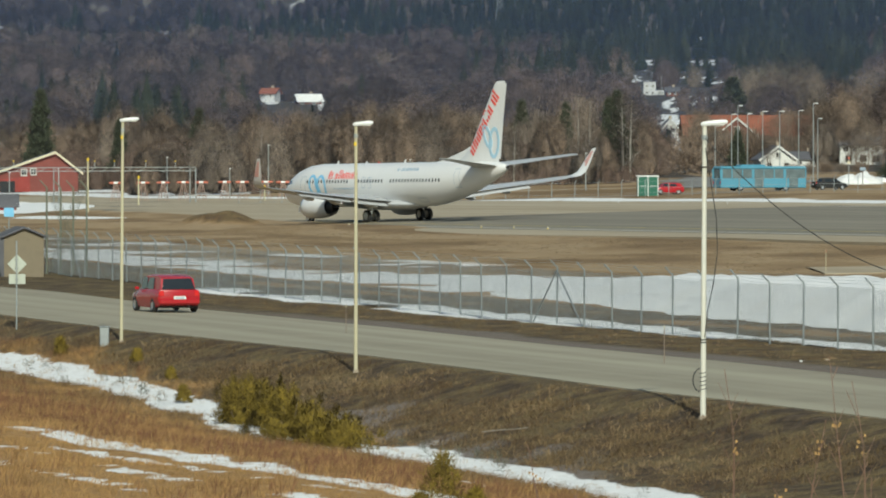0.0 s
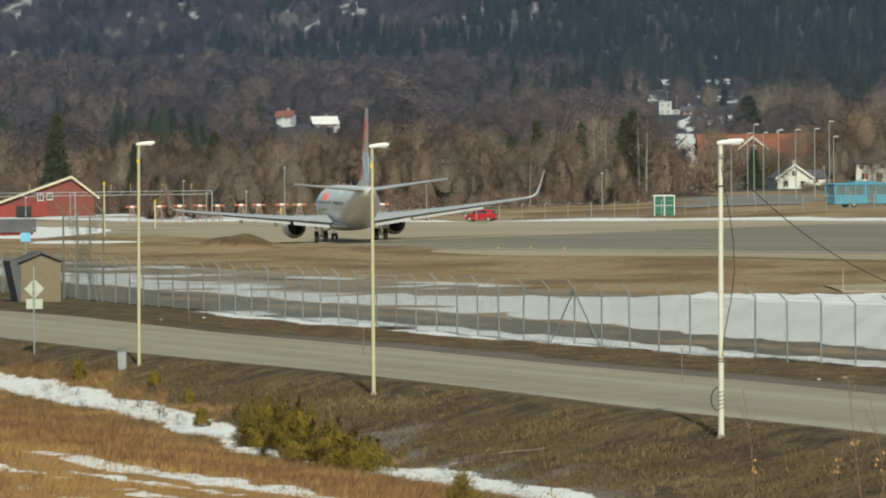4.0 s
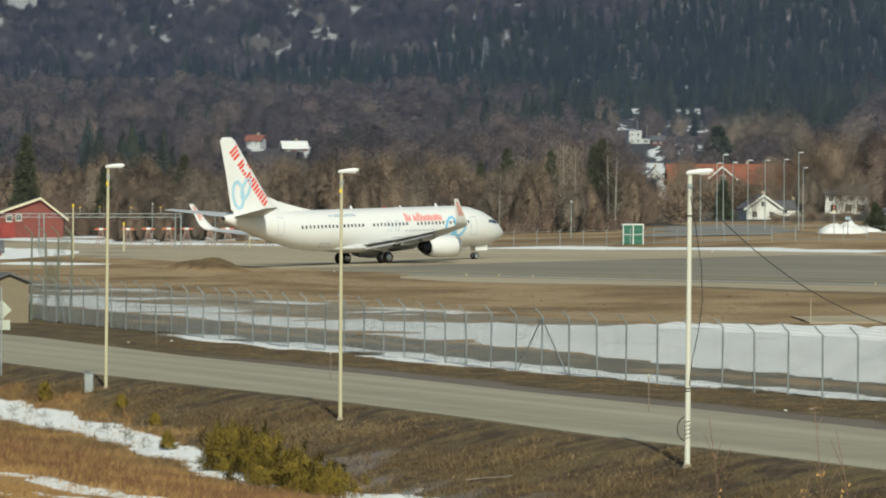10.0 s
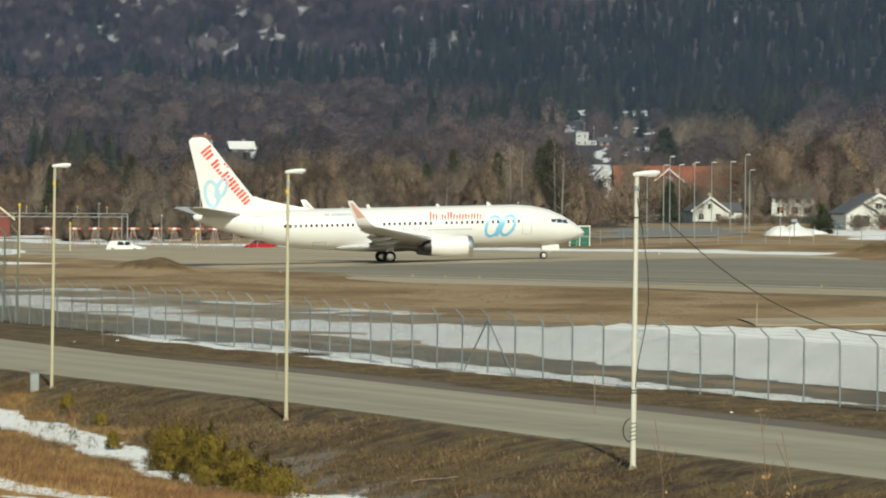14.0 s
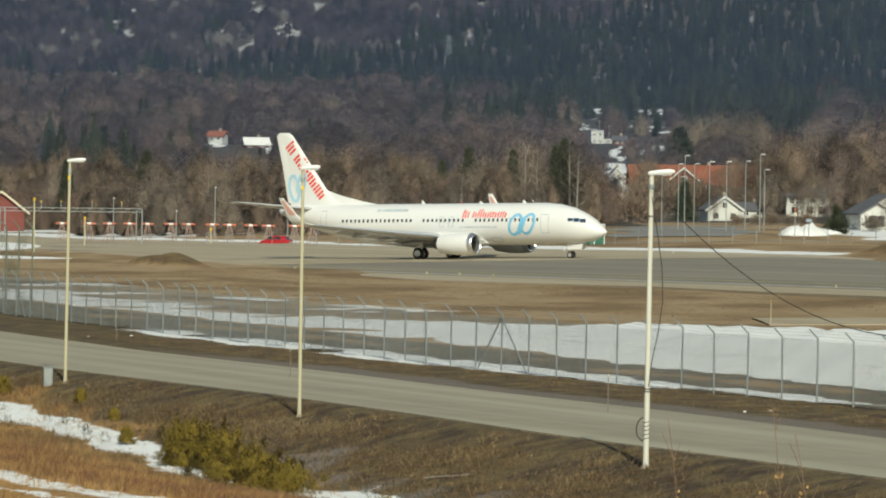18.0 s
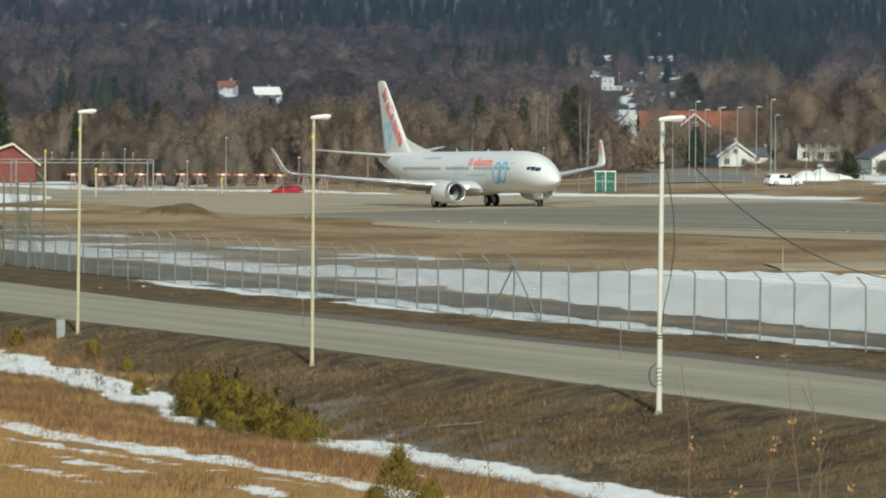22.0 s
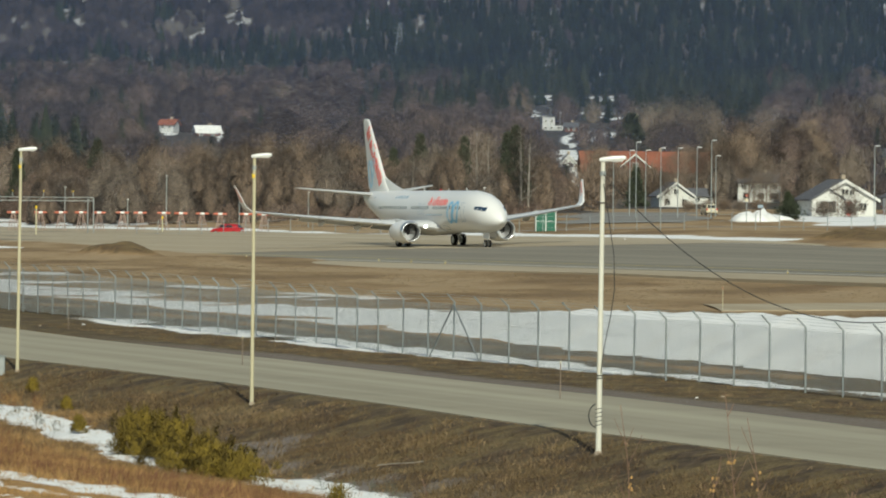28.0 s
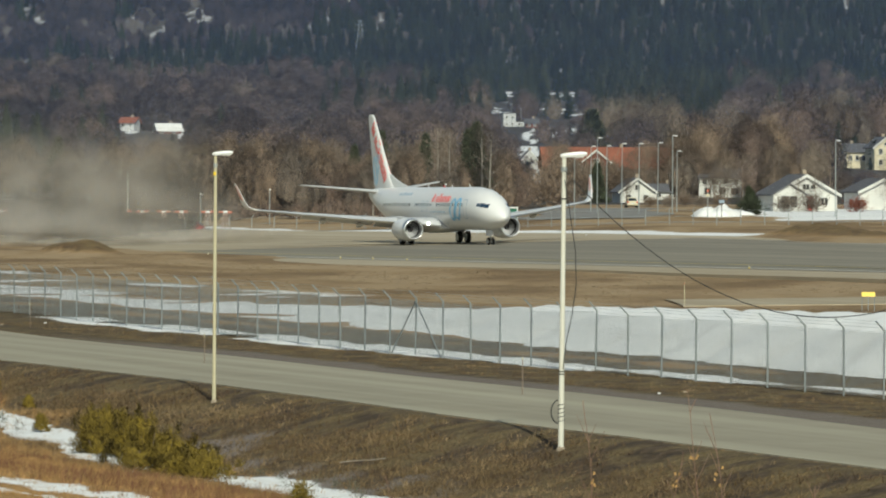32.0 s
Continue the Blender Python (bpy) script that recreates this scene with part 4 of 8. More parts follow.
    for a, y, s in ((0.0215, 872, 0.95), (0.0285, 876, 0.98), (0.0232, 866, 0.9), (0.0295, 868, 0.9), (0.0112, 868, 0.7), (-0.0285, 890, 0.72)):
        plant("birch", birch[0], a * y, y, rng.uniform(0, 6), s, birch[1], "tree")


def make_hill_woods():
    rng = np.random.default_rng(9)
    xs, ys = [], []
    for y0, y1, step, deep in ((1290, 2340, 5.6, 34.0), (3560, 4500, 7.0, 13.0)):
        y = y0
        while y < y1:
            row = np.arange(-0.094 * y, 0.110 * y, step)
            xs.append(row + rng.uniform(-0.5, 0.5, len(row)) * step)
            ys.append(np.full(len(row), y) + rng.uniform(-0.5, 0.5, len(row)) * deep)
            y += deep
    xs, ys = np.concatenate(xs), np.concatenate(ys)
    z, _, _, snow, _ = land(xs, ys)
    a, rise = xs / ys, (z - 2) / ys
    far = ys > 3000
    # spruce on the lower face of the hill and in stands, bare birch higher up and about the rocks
    stand = 0.8 * wobble(xs, ys * 0.30, 60, 5) + 0.6 * wobble(xs, ys * 0.3, 21, 6) + 0.45 * wobble(xs, ys * 0.4, 9, 16)
    line = lerp(a, [(-0.08, 0.010), (-0.0277, 0.0182), (0.0, 0.0236), (0.03, 0.0296), (0.08, 0.037)])
    spruce = np.where(far, 1.0 * stand - 0.55 + 2.2 * smooth(0.004, -0.004, rise - line + 0.002 * wobble(xs, ys, 70, 3)) - 0.2, stand - 0.4 + 1.2 * smooth(1650, 2000, ys) * smooth(-0.02, 0.02, a) + 1.4 * smooth(0.044, 0.048, a) * (1 - smooth(0.062, 0.068, a)) * smooth(1550, 1700, ys)) + rng.normal(size=len(xs)) * np.where(far, 0.12, 0.25)
    keep = (snow < 0.25) | (rng.random(len(xs)) < np.where(far, 0.05, 0.12))
    keep &= ~((a > -0.0290) & (a < -0.0185) & (ys > 1480) & (ys < 1640) & (rng.random(len(xs)) < 0.93)) & ~((a > 0.0300) & (a < 0.0372) & (ys > 1560) & (ys < 1740) & (rng.random(len(xs)) < 0.9)) & ~((a > 0.0935) & (ys > 1690) & (ys < 1900))
    keep &= ~((ys < 1480) & (rng.random(len(xs)) < 0.25))
    keep &= ~((a > 0.0295) & (a < 0.0455) & (ys > 1740) & (ys < 2300) & (rng.random(len(xs)) < 0.75))
    r1 = rng.random(len(xs))
    sight = np.where((a > 0.083) & (a < 0.101) & (ys < 1395), 0.0006 + 0.0012 * r1, np.where((a > -0.0298) & (a < -0.0180) & (ys < 1640), 0.0060 + 0.0026 * r1, np.where((a > 0.0335) & (a < 0.0440) & (ys < 1560), 0.0030 + 0.0009 * r1, np.where((a > 0.0300) & (a < 0.0372) & (ys < 1740), 0.0066 + 0.0014 * r1, np.where((a > 0.0338) & (a < 0.0376) & (ys < 1410), -0.002, np.where((a > 0.0295) & (a < 0.0455) & (ys < 1760), 0.0076 + 0.003 * r1, 1.0))))))
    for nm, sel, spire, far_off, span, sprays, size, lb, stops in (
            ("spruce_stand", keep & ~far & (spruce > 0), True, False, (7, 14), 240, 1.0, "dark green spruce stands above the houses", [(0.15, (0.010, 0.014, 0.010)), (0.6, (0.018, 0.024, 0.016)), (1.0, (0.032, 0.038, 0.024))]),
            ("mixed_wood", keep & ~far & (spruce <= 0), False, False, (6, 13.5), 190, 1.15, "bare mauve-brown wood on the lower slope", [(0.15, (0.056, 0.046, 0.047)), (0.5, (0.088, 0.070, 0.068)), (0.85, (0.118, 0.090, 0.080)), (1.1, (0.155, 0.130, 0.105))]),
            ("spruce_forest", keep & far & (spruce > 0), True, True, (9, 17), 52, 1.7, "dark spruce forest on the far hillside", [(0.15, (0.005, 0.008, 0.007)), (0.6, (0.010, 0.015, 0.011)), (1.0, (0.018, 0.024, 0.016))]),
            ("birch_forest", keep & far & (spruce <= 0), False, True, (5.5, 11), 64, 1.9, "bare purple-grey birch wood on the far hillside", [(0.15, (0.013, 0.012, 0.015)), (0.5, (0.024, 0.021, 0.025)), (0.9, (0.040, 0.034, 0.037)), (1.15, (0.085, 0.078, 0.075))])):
        x, y, zz = xs[sel], ys[sel], z[sel]
        hh = rng.uniform(*span, len(x)) * (1 + 0.15 * wobble(x, y * 0.3, 25, 7))
        hh = np.minimum(hh, np.clip(7 + sight[sel] * y - zz, 0.7, 20))
        hh = np.where((x / y > 0.0390) & (x / y < 0.0450) & (y > 1560) & (y < 2300), np.minimum(hh, 6.5), hh)
        rad = hh * (rng.uniform(0.17, 0.25, len(x)) if spire else rng.uniform(0.36, 0.56, len(x)))
        if not spire:
            rad = np.maximum(rad, 2.2)
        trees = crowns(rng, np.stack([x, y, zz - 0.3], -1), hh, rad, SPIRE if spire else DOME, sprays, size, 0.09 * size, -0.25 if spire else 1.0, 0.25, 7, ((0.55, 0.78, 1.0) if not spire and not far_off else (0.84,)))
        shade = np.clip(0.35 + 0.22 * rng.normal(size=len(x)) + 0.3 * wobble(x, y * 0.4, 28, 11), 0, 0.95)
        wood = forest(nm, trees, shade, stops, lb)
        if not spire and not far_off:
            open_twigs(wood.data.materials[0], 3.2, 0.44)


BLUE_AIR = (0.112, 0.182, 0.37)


def make_haze_sheets():
    """Distance haze put in as colour: upright tinted sheets, each of which lets most light through."""
    # nearest sheet grey, the rest blue; each lays its tint over the trees behind
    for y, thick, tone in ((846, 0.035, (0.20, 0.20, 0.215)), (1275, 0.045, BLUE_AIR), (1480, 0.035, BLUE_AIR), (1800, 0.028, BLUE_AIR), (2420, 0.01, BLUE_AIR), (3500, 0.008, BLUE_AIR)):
        m = bpy.data.materials.new("haze_sheet_tint")
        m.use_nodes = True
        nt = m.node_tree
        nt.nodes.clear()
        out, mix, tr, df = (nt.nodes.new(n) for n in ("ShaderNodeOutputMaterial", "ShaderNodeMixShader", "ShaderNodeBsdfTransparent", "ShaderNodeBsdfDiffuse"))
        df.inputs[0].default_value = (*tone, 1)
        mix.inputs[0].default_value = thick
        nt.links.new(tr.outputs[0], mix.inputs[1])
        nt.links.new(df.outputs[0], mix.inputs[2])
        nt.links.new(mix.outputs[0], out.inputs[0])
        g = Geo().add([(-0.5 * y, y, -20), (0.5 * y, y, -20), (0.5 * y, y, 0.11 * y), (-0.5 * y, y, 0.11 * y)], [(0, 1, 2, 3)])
        tagged(part("haze", g, m), "flat tinted sheet standing in for the valley's haze", "haze", kind="structure")


make_belt()
make_hill_woods()
make_haze_sheets()


# ---- the airliner (nose along +x, its main wheels at the origin, z from the ground) ----
NOSE = 19.5
HULL = [(0.12, 2.50, 0.04, 0.04), (-0.1, 2.52, 0.30, 0.28), (-0.5, 2.58, 0.62, 0.58), (-1.2, 2.72, 1.02, 0.98), (-2.2, 2.90, 1.40, 1.40), (-3.4, 3.10, 1.66, 1.72), (-5.0, 3.28, 1.83, 1.93), (-6.8, 3.35, 1.88, 2.01), (-10, 3.35, 1.88, 2.01), (-18, 3.35, 1.88, 2.01), (-25, 3.35, 1.88, 2.01), (-27.5, 3.43, 1.86, 1.93), (-30, 3.64, 1.70, 1.73), (-32.5, 3.96, 1.40, 1.40), (-35, 4.33, 1.00, 1.02), (-37, 4.62, 0.60, 0.62), (-38.0, 4.76, 0.30, 0.32), (-38.2, 4.78, 0.16, 0.17)]


def hull(x):
    k = [p[0] for p in HULL[::-1]]
    return [float(np.interp(x, k, [p[i] for p in HULL[::-1]])) for i in (1, 2, 3)]


def hull_point(x, z, side, off=0.0):
    zc, w, h = hull(x)
    t = max(-0.98, min(0.98, (z - zc) / h))
    y = w * math.sqrt(1 - t * t)
    nrm = Vector((0, y / w ** 2, (z - zc) / h ** 2)).normalized()
    return Vector((x + NOSE, side * (y + nrm.y * off), z + nrm.z * off))


def hull_patch(x0, x1, z0, z1, side, off=0.012, nx=2, nz=3, shear=0.0):
    """A plate that follows the hull, with a rim so that it has depth."""
    pts = [[hull_point(x0 + (x1 - x0) * i / nx + shear * (z0 + (z1 - z0) * j / nz - z0), z0 + (z1 - z0) * j / nz, side, off) for i in range(nx + 1)] for j in range(nz + 1)]
    g = Geo()
    vs = [p for row in pts for p in row]
    w = nx + 1
    g.add(vs, [(j * w + i, j * w + i + 1, (j + 1) * w + i + 1, (j + 1) * w + i) for j in range(nz) for i in range(nx)])
    rim = [0] + list(range(1, nx)) + [nx] + [j * w + nx for j in range(1, nz + 1)] + [nz * w + i for i in range(nx - 1, -1, -1)] + [j * w for j in range(nz - 1, 0, -1)]
    k = len(vs)
    inner = [vs[i] - Vector((0, side * 0.03, 0)) for i in rim]
    n = len(rim)
    g.v += [tuple(p) for p in inner]
    g.f += [(rim[i], rim[(i + 1) % n], k + (i + 1) % n, k + i) for i in range(n)]
    return g


def merge(*geos):
    g = Geo()
    for o in geos:
        g.add(o.v, o.f)
    return g


AIRFOIL = [(0, 0), (0.02, 0.032), (0.08, 0.058), (0.2, 0.075), (0.4, 0.074), (0.65, 0.048), (0.85, 0.02), (1.0, 0.002), (0.85, -0.010), (0.6, -0.028), (0.35, -0.045), (0.15, -0.042), (0.05, -0.028), (0.015, -0.015)]


EVEN = [(a, b) for a, b in ((0, 0), (0.02, 0.026), (0.08, 0.046), (0.2, 0.06), (0.4, 0.06), (0.65, 0.038), (0.85, 0.016), (1.0, 0.002))]
EVEN += [(a, -b) for a, b in EVEN[6:0:-1]]


def foil(le, chord, thick=1.0, up=(0, 0, 1), section=AIRFOIL):
    """An aerofoil ring: le is its leading edge, chord runs aft."""
    u = Vector(up)
    return [Vector(le) + Vector((-chord * a, 0, 0)) + u * (b * chord * thick) for a, b in section]


def wheel(parent, at, r, w, rim_label="pale metal wheel rim"):
    ob = part("wheel", Geo().lathe([(-w / 2, r * 0.62), (-w / 2, r * 0.9), (-w * 0.36, r * 0.985), (-w * 0.18, r), (w * 0.18, r), (w * 0.36, r * 0.985), (w / 2, r * 0.9), (w / 2, r * 0.62)], pose(0, 0, 0, 0, 0, 90), 22), RUBBER, parent, smooth=40, at=Matrix.Translation(at))
    part("rim", Geo().lathe([(-w * 0.44, 0.02), (-w * 0.44, r * 0.25), (-w * 0.38, r * 0.55), (-w * 0.48, r * 0.63), (w * 0.48, r * 0.63), (w * 0.38, r * 0.55), (w * 0.44, r * 0.25), (w * 0.44, 0.02)], pose(0, 0, 0, 0, 0, 90), 18, True), METAL, ob, rim_label, smooth=40)
    return ob


def letter_row(n, x0, x1, base, side, cap, low, material, parent, name, label, shear=0.12, tall=(0, 3)):
    """Plain blocks in place of lettering, along the hull."""
    pitch = (x1 - x0) / n
    gs = []
    for i in range(n):
        h = cap if i in tall else low
        a = x0 + pitch * (i + 0.1)
        b = a + pitch * 0.74
        gs.append((a, b, h))
    for k, (a, b, h) in enumerate(gs):
        sg = 1 if b > a else -1
        th = abs(b - a) * 0.34
        bars = [hull_patch(a, a + sg * th, base, base + h, side, 0.014, 1, 3, shear)]
        if k != 1:
            bars.append(hull_patch(b - sg * th, b, base, base + h * (1.0 if k % 2 else 0.82), side, 0.014, 1, 3, shear))
        part(name, merge(*bars), material, parent, label)


def ring_band(points, half, normal):
    """A flat closed band along points, half wide, standing a little proud."""
    n = len(points)
    g, vs = Geo(), []
    for i in range(n):
        p, q = Vector(points[i - 1]), Vector(points[(i + 1) % n])
        t = (q - p).normalized()
        nv = normal(points[i]) if callable(normal) else Vector(normal)
        s = t.cross(nv).normalized() * half
        c = Vector(points[i])
        vs += [c - s, c + s, c + s - nv * 0.03, c - s - nv * 0.03]
    fs = []
    for i in range(n):
        j = (i + 1) % n
        for k in range(4):
            fs.append((4 * i + k, 4 * i + (k + 1) % 4, 4 * j + (k + 1) % 4, 4 * j + k))
    return g.add(vs, fs)


PALEBLUE = mat("pale_blue_livery_paint", (0.40, 0.60, 0.72), 0.4, 0.1, 2, 20)
FADED = mat("faded_red_paint", (0.66, 0.36, 0.31), 0.4, 0.2, 2, 12)


def make_airliner():
    jet = thing("airliner", "white twin-engined airliner with red lettering on its fin, taxiing", "airplane")
    rings = []
    xs = sorted({p[0] for p in HULL} | {-float(a) for a in np.arange(7.5, 25, 2.5)} | {-0.8, -1.7, -2.8, -4.2, -26.2, -28.7, -31.2, -33.7, -36}, reverse=True)
    for x in xs:
        zc, w, h = hull(x)
        rings.append([(x + NOSE, w * math.cos(2 * math.pi * i / 40), zc + h * math.sin(2 * math.pi * i / 40)) for i in range(40)])
    body = part("fuselage", Geo().loft(rings), WHITE, jet, smooth=45)
    part("exhaust_cone", Geo().lathe([(NOSE - 38.18, 0.165), (NOSE - 38.42, 0.13), (NOSE - 38.40, 0.09), (NOSE - 38.1, 0.05)], Matrix.Translation((0, 0, 4.79)), 14, True), DARKMETAL, body, "dark exhaust of the tail cone", smooth=40)
    # wing-to-body fairing
    fair = []
    for x, w, zt, zb in ((-12.2, 0.5, 1.75, 1.42), (-13.5, 1.5, 1.95, 1.22), (-15.5, 2.05, 2.15, 1.08), (-19, 2.15, 2.2, 1.02), (-22, 1.9, 2.1, 1.10), (-24, 1.1, 1.85, 1.28), (-25.4, 0.4, 1.6, 1.45)):
        fair.append([(x + NOSE, w * math.cos(a), (zt + zb) / 2 + (zt - zb) / 2 * math.sin(a)) for a in np.linspace(0, 2 * math.pi, 24, endpoint=False)])
    part("wing_fairing", Geo().loft(fair), BELLY, jet, "grey belly fairing between the wings", smooth=45)
    for side in (-1, 1):
        wing_sections = [(1.2, -13.0, 8.4, 1.75, 1.25), (1.9, -13.6, 7.75, 1.86, 1.2), (3.6, -14.75, 6.55, 2.06, 1.1), (5.8, -16.1, 4.95, 2.30, 1.0), (9.5, -18.25, 3.75, 2.70, 0.95), (13.5, -20.55, 2.65, 3.16, 0.9), (16.7, -22.4, 1.78, 3.56, 0.85)]
        wing = part("wing", Geo().loft([foil((x + NOSE, side * y, z), c, t) for y, x, c, z, t in wing_sections]), GREYWING, jet, "light grey swept wing", smooth=50)
        tip = [(16.7, -22.4, 1.78, 3.56, 0), (17.12, -22.75, 1.62, 3.68, 25), (17.46, -23.15, 1.45, 3.98, 55), (17.64, -23.6, 1.25, 4.5, 72), (17.85, -24.25, 0.9, 5.35, 76), (18.08, -24.95, 0.52, 6.16, 78)]
        rr = [foil((x + NOSE, side * y, z), c, 0.85, (0, -side * math.sin(radians(a)), math.cos(radians(a)))) for y, x, c, z, a in tip]
        wl = part("winglet", Geo().loft(rr), WHITE, wing, "upswept white winglet", smooth=50)
        for s2, d in ((1, 0.075), (-1, -0.075)):
            g = Geo().add([(NOSE - 23.75, side * (17.66 + d), 4.55), (NOSE - 24.5, side * (17.66 + d), 4.55), (NOSE - 25.2, side * (17.97 + d), 5.9), (NOSE - 24.95, side * (17.97 + d), 5.9)], [(0, 1, 2, 3)])
            g.v += [(x, y - side * d * 0.4, z) for x, y, z in g.v]
            g.f += [(7, 6, 5, 4), (0, 4, 5, 1), (1, 5, 6, 2), (2, 6, 7, 3), (3, 7, 4, 0)]
            part("winglet_panel", g, FADED, wl, "faded red lettering panel")
        # slats along the leading edge, flaps and their fairings
        le = Geo()
        for (y0, x0, c0, z0, t0), (y1, x1, c1, z1, t1) in zip(wing_sections[2:-1], wing_sections[3:]):
            le.loft([[(x + NOSE + 0.03 + b[0], side * y, z + b[1] * c * 0.05) for b in ((-0.22, 0.62), (0.0, 0.3), (0.05, -0.1), (-0.02, -0.5), (-0.25, -0.75), (-0.2, 0))] for y, x, c, z in ((y0 + 0.03, x0, c0, z0), (y1 - 0.03, x1, c1, z1))])
        part("slat", le, METAL, wing, "bare metal leading-edge slats", smooth=40)
        for (ya, yb, xa, xb, za, zb, ch) in ((2.2, 5.6, -20.7, -20.55, 1.72, 2.12, 1.15), (5.9, 12.4, -20.5, -22.35, 2.14, 2.92, 0.95)):
            rr = [[Vector((x + NOSE + 0.25, side * y, z)) + Vector((-ch * a * math.cos(radians(16)), 0, b * ch * 1.2 - ch * a * math.sin(radians(16)))) for a, b in AIRFOIL] for y, x, z in ((ya, xa, za), (yb, xb, zb))]
            part("flap", Geo().loft(rr), GREYWING, wing, "wing flap lowered a little", smooth=50)
        rr = [[Vector((x + NOSE + 0.2, side * y, z)) + Vector((-0.75 * a, 0, b * 0.7)) for a, b in AIRFOIL] for y, x, z in ((12.6, -22.5, 2.98), (15.8, -23.6, 3.42))]
        part("aileron", Geo().loft(rr), GREYWING, wing, smooth=50)
        for y, x, z, ln in ((3.4, -20.1, 1.55, 2.6), (7.2, -20.3, 1.98, 2.5), (10.6, -21.2, 2.42, 2.1)):
            part("flap_track_fairing", Geo().lathe([(1.3, 0.02), (0.9, 0.13), (0, 0.20), (-0.9, 0.15), (-1.5, 0.02)], Matrix.Translation((x + NOSE, side * y, z)) @ pose(0, 0, 0, 0, -6, 0) @ Matrix.Diagonal((ln / 2.8, 1, 1.3, 1)), 10), GREYWING, wing, smooth=50)
        # engine
        em = Matrix.Translation((NOSE - 11.75, side * 4.83, 1.50))
        eng = part("engine", Geo().lathe([(0.0, 0.86), (0.04, 0.93), (-0.15, 1.0), (-0.6, 1.06), (-1.4, 1.09), (-2.4, 1.06), (-3.3, 0.96), (-4.0, 0.83), (-4.0, 0.78), (-3.2, 0.80)], em, 32), WHITE, jet, "white engine nacelle hung below the wing", smooth=50)
        part("intake_lip", Geo().lathe([(-0.42, 1.052), (-0.14, 1.008), (0.045, 0.945), (0.07, 0.89), (0.045, 0.835), (-0.2, 0.79), (-0.5, 0.785)], em, 32), METAL, eng, "polished metal intake lip", smooth=60)
        part("intake_duct", Geo().lathe([(-0.5, 0.786), (-1.15, 0.785), (-1.15, 0.30), (-0.62, 0.02)], em, 28), DARKMETAL, eng, "dark fan and spinner", smooth=50)
        fan = Geo()
        for i in range(24):
            a = 2 * math.pi * i / 24
            m = em @ pose(0, 0, 0, 360 * i / 24, 0, 0)
            fan.add([m @ Vector(p) for p in ((-0.95, -0.03, 0.27), (-1.1, 0.05, 0.27), (-1.12, 0.10, 0.77), (-0.9, -0.08, 0.77))], [(0, 1, 2, 3)])
        part("fan", fan, GREYWING, eng, "ring of grey fan blades")
        part("core_nozzle", Geo().lathe([(-3.2, 0.70), (-4.0, 0.62), (-4.7, 0.45), (-4.72, 0.38), (-4.2, 0.36), (-4.6, 0.26), (-5.3, 0.03)], em, 22, True), DARKMETAL, eng, "dark exhaust nozzle", smooth=50)
        py = [[(NOSE + a, side * 4.83 + w, z) for a, w in ((xa, 0), (xa - 0.6, 0.14), (xb + 0.8, 0.15), (xb, 0), (xb + 0.8, -0.15), (xa - 0.6, -0.14))] for xa, xb, z in ((-12.9, -16.9, 2.30), (-13.6, -18.0, 2.62), (-15.3, -18.6, 2.72))]
        part("pylon", Geo().loft(py), WHITE, eng, smooth=30)
        part("strake", Geo().add([em @ Vector(p) for p in ((-0.9, -side * 0.86, 0.64), (-1.9, -side * 0.80, 0.70), (-1.9, -side * 0.95, 0.92), (-1.3, -side * 0.98, 0.86), (-0.9, -side * 0.88, 0.62), (-1.9, -side * 0.82, 0.68))], [(0, 1, 2, 3), (4, 3, 2, 5), (0, 3, 4), (1, 5, 2), (0, 4, 5, 1)]), WHITE, eng)
        # tailplane
        st = part("tailplane", Geo().loft([foil((x + NOSE, side * y, z), c, 0.8) for y, x, c, z in ((0.3, -33.3, 4.0, 4.9), (1.0, -33.8, 3.65, 4.98), (4.0, -35.9, 2.5, 5.35), (7.0, -37.9, 1.35, 5.72), (7.18, -38.2, 0.9, 5.75))]), GREYWING, jet, "grey tailplane half with dihedral", smooth=50)
        part("elevator", Geo().loft([foil((x + NOSE, side * y, z), c, 0.9) for y, x, c, z in ((1.1, -36.75, 0.95, 5.0), (6.9, -38.9, 0.5, 5.72))]), GREYWING, st, smooth=50)
    # fin with its long dorsal fillet, and rudder
    fin = [(4.7, -29.4, 7.6), (5.3, -30.3, 6.65), (6.0, -31.6, 5.35), (6.9, -32.55, 4.65), (9.0, -34.15, 3.45), (11.0, -35.65, 2.35), (12.2, -36.55, 1.70), (12.46, -36.9, 1.35), (12.5, -37.2, 0.95)]
    f_ob = part("fin", Geo().loft([foil((x + NOSE, 0, z), c, 0.95, (0, 1, 0), EVEN) for z, x, c in fin]), WHITE, jet, "tall white fin", smooth=50)
    part("dorsal_fillet", Geo().loft([[(NOSE + x, 0.22 * k, z0), (NOSE + x, 0.05, z1), (NOSE + x, -0.05, z1), (NOSE + x, -0.22 * k, z0)] for x, k, z0, z1 in ((-26.3, 0.2, 5.2, 5.33), (-28, 0.7, 5.15, 5.62), (-30, 1, 5.1, 6.05), (-31.2, 1.2, 5.1, 6.35), (-32.2, 1.2, 5.1, 6.7))]), WHITE, f_ob, smooth=40)
    part("rudder", Geo().loft([foil((x + NOSE, 0, z), c, 0.95, (0, 1, 0), EVEN) for z, x, c in ((5.55, -35.85, 1.35), (9.0, -36.75, 1.05), (12.1, -37.75, 0.72), (12.3, -37.85, 0.6))]), WHITE, f_ob, smooth=50)

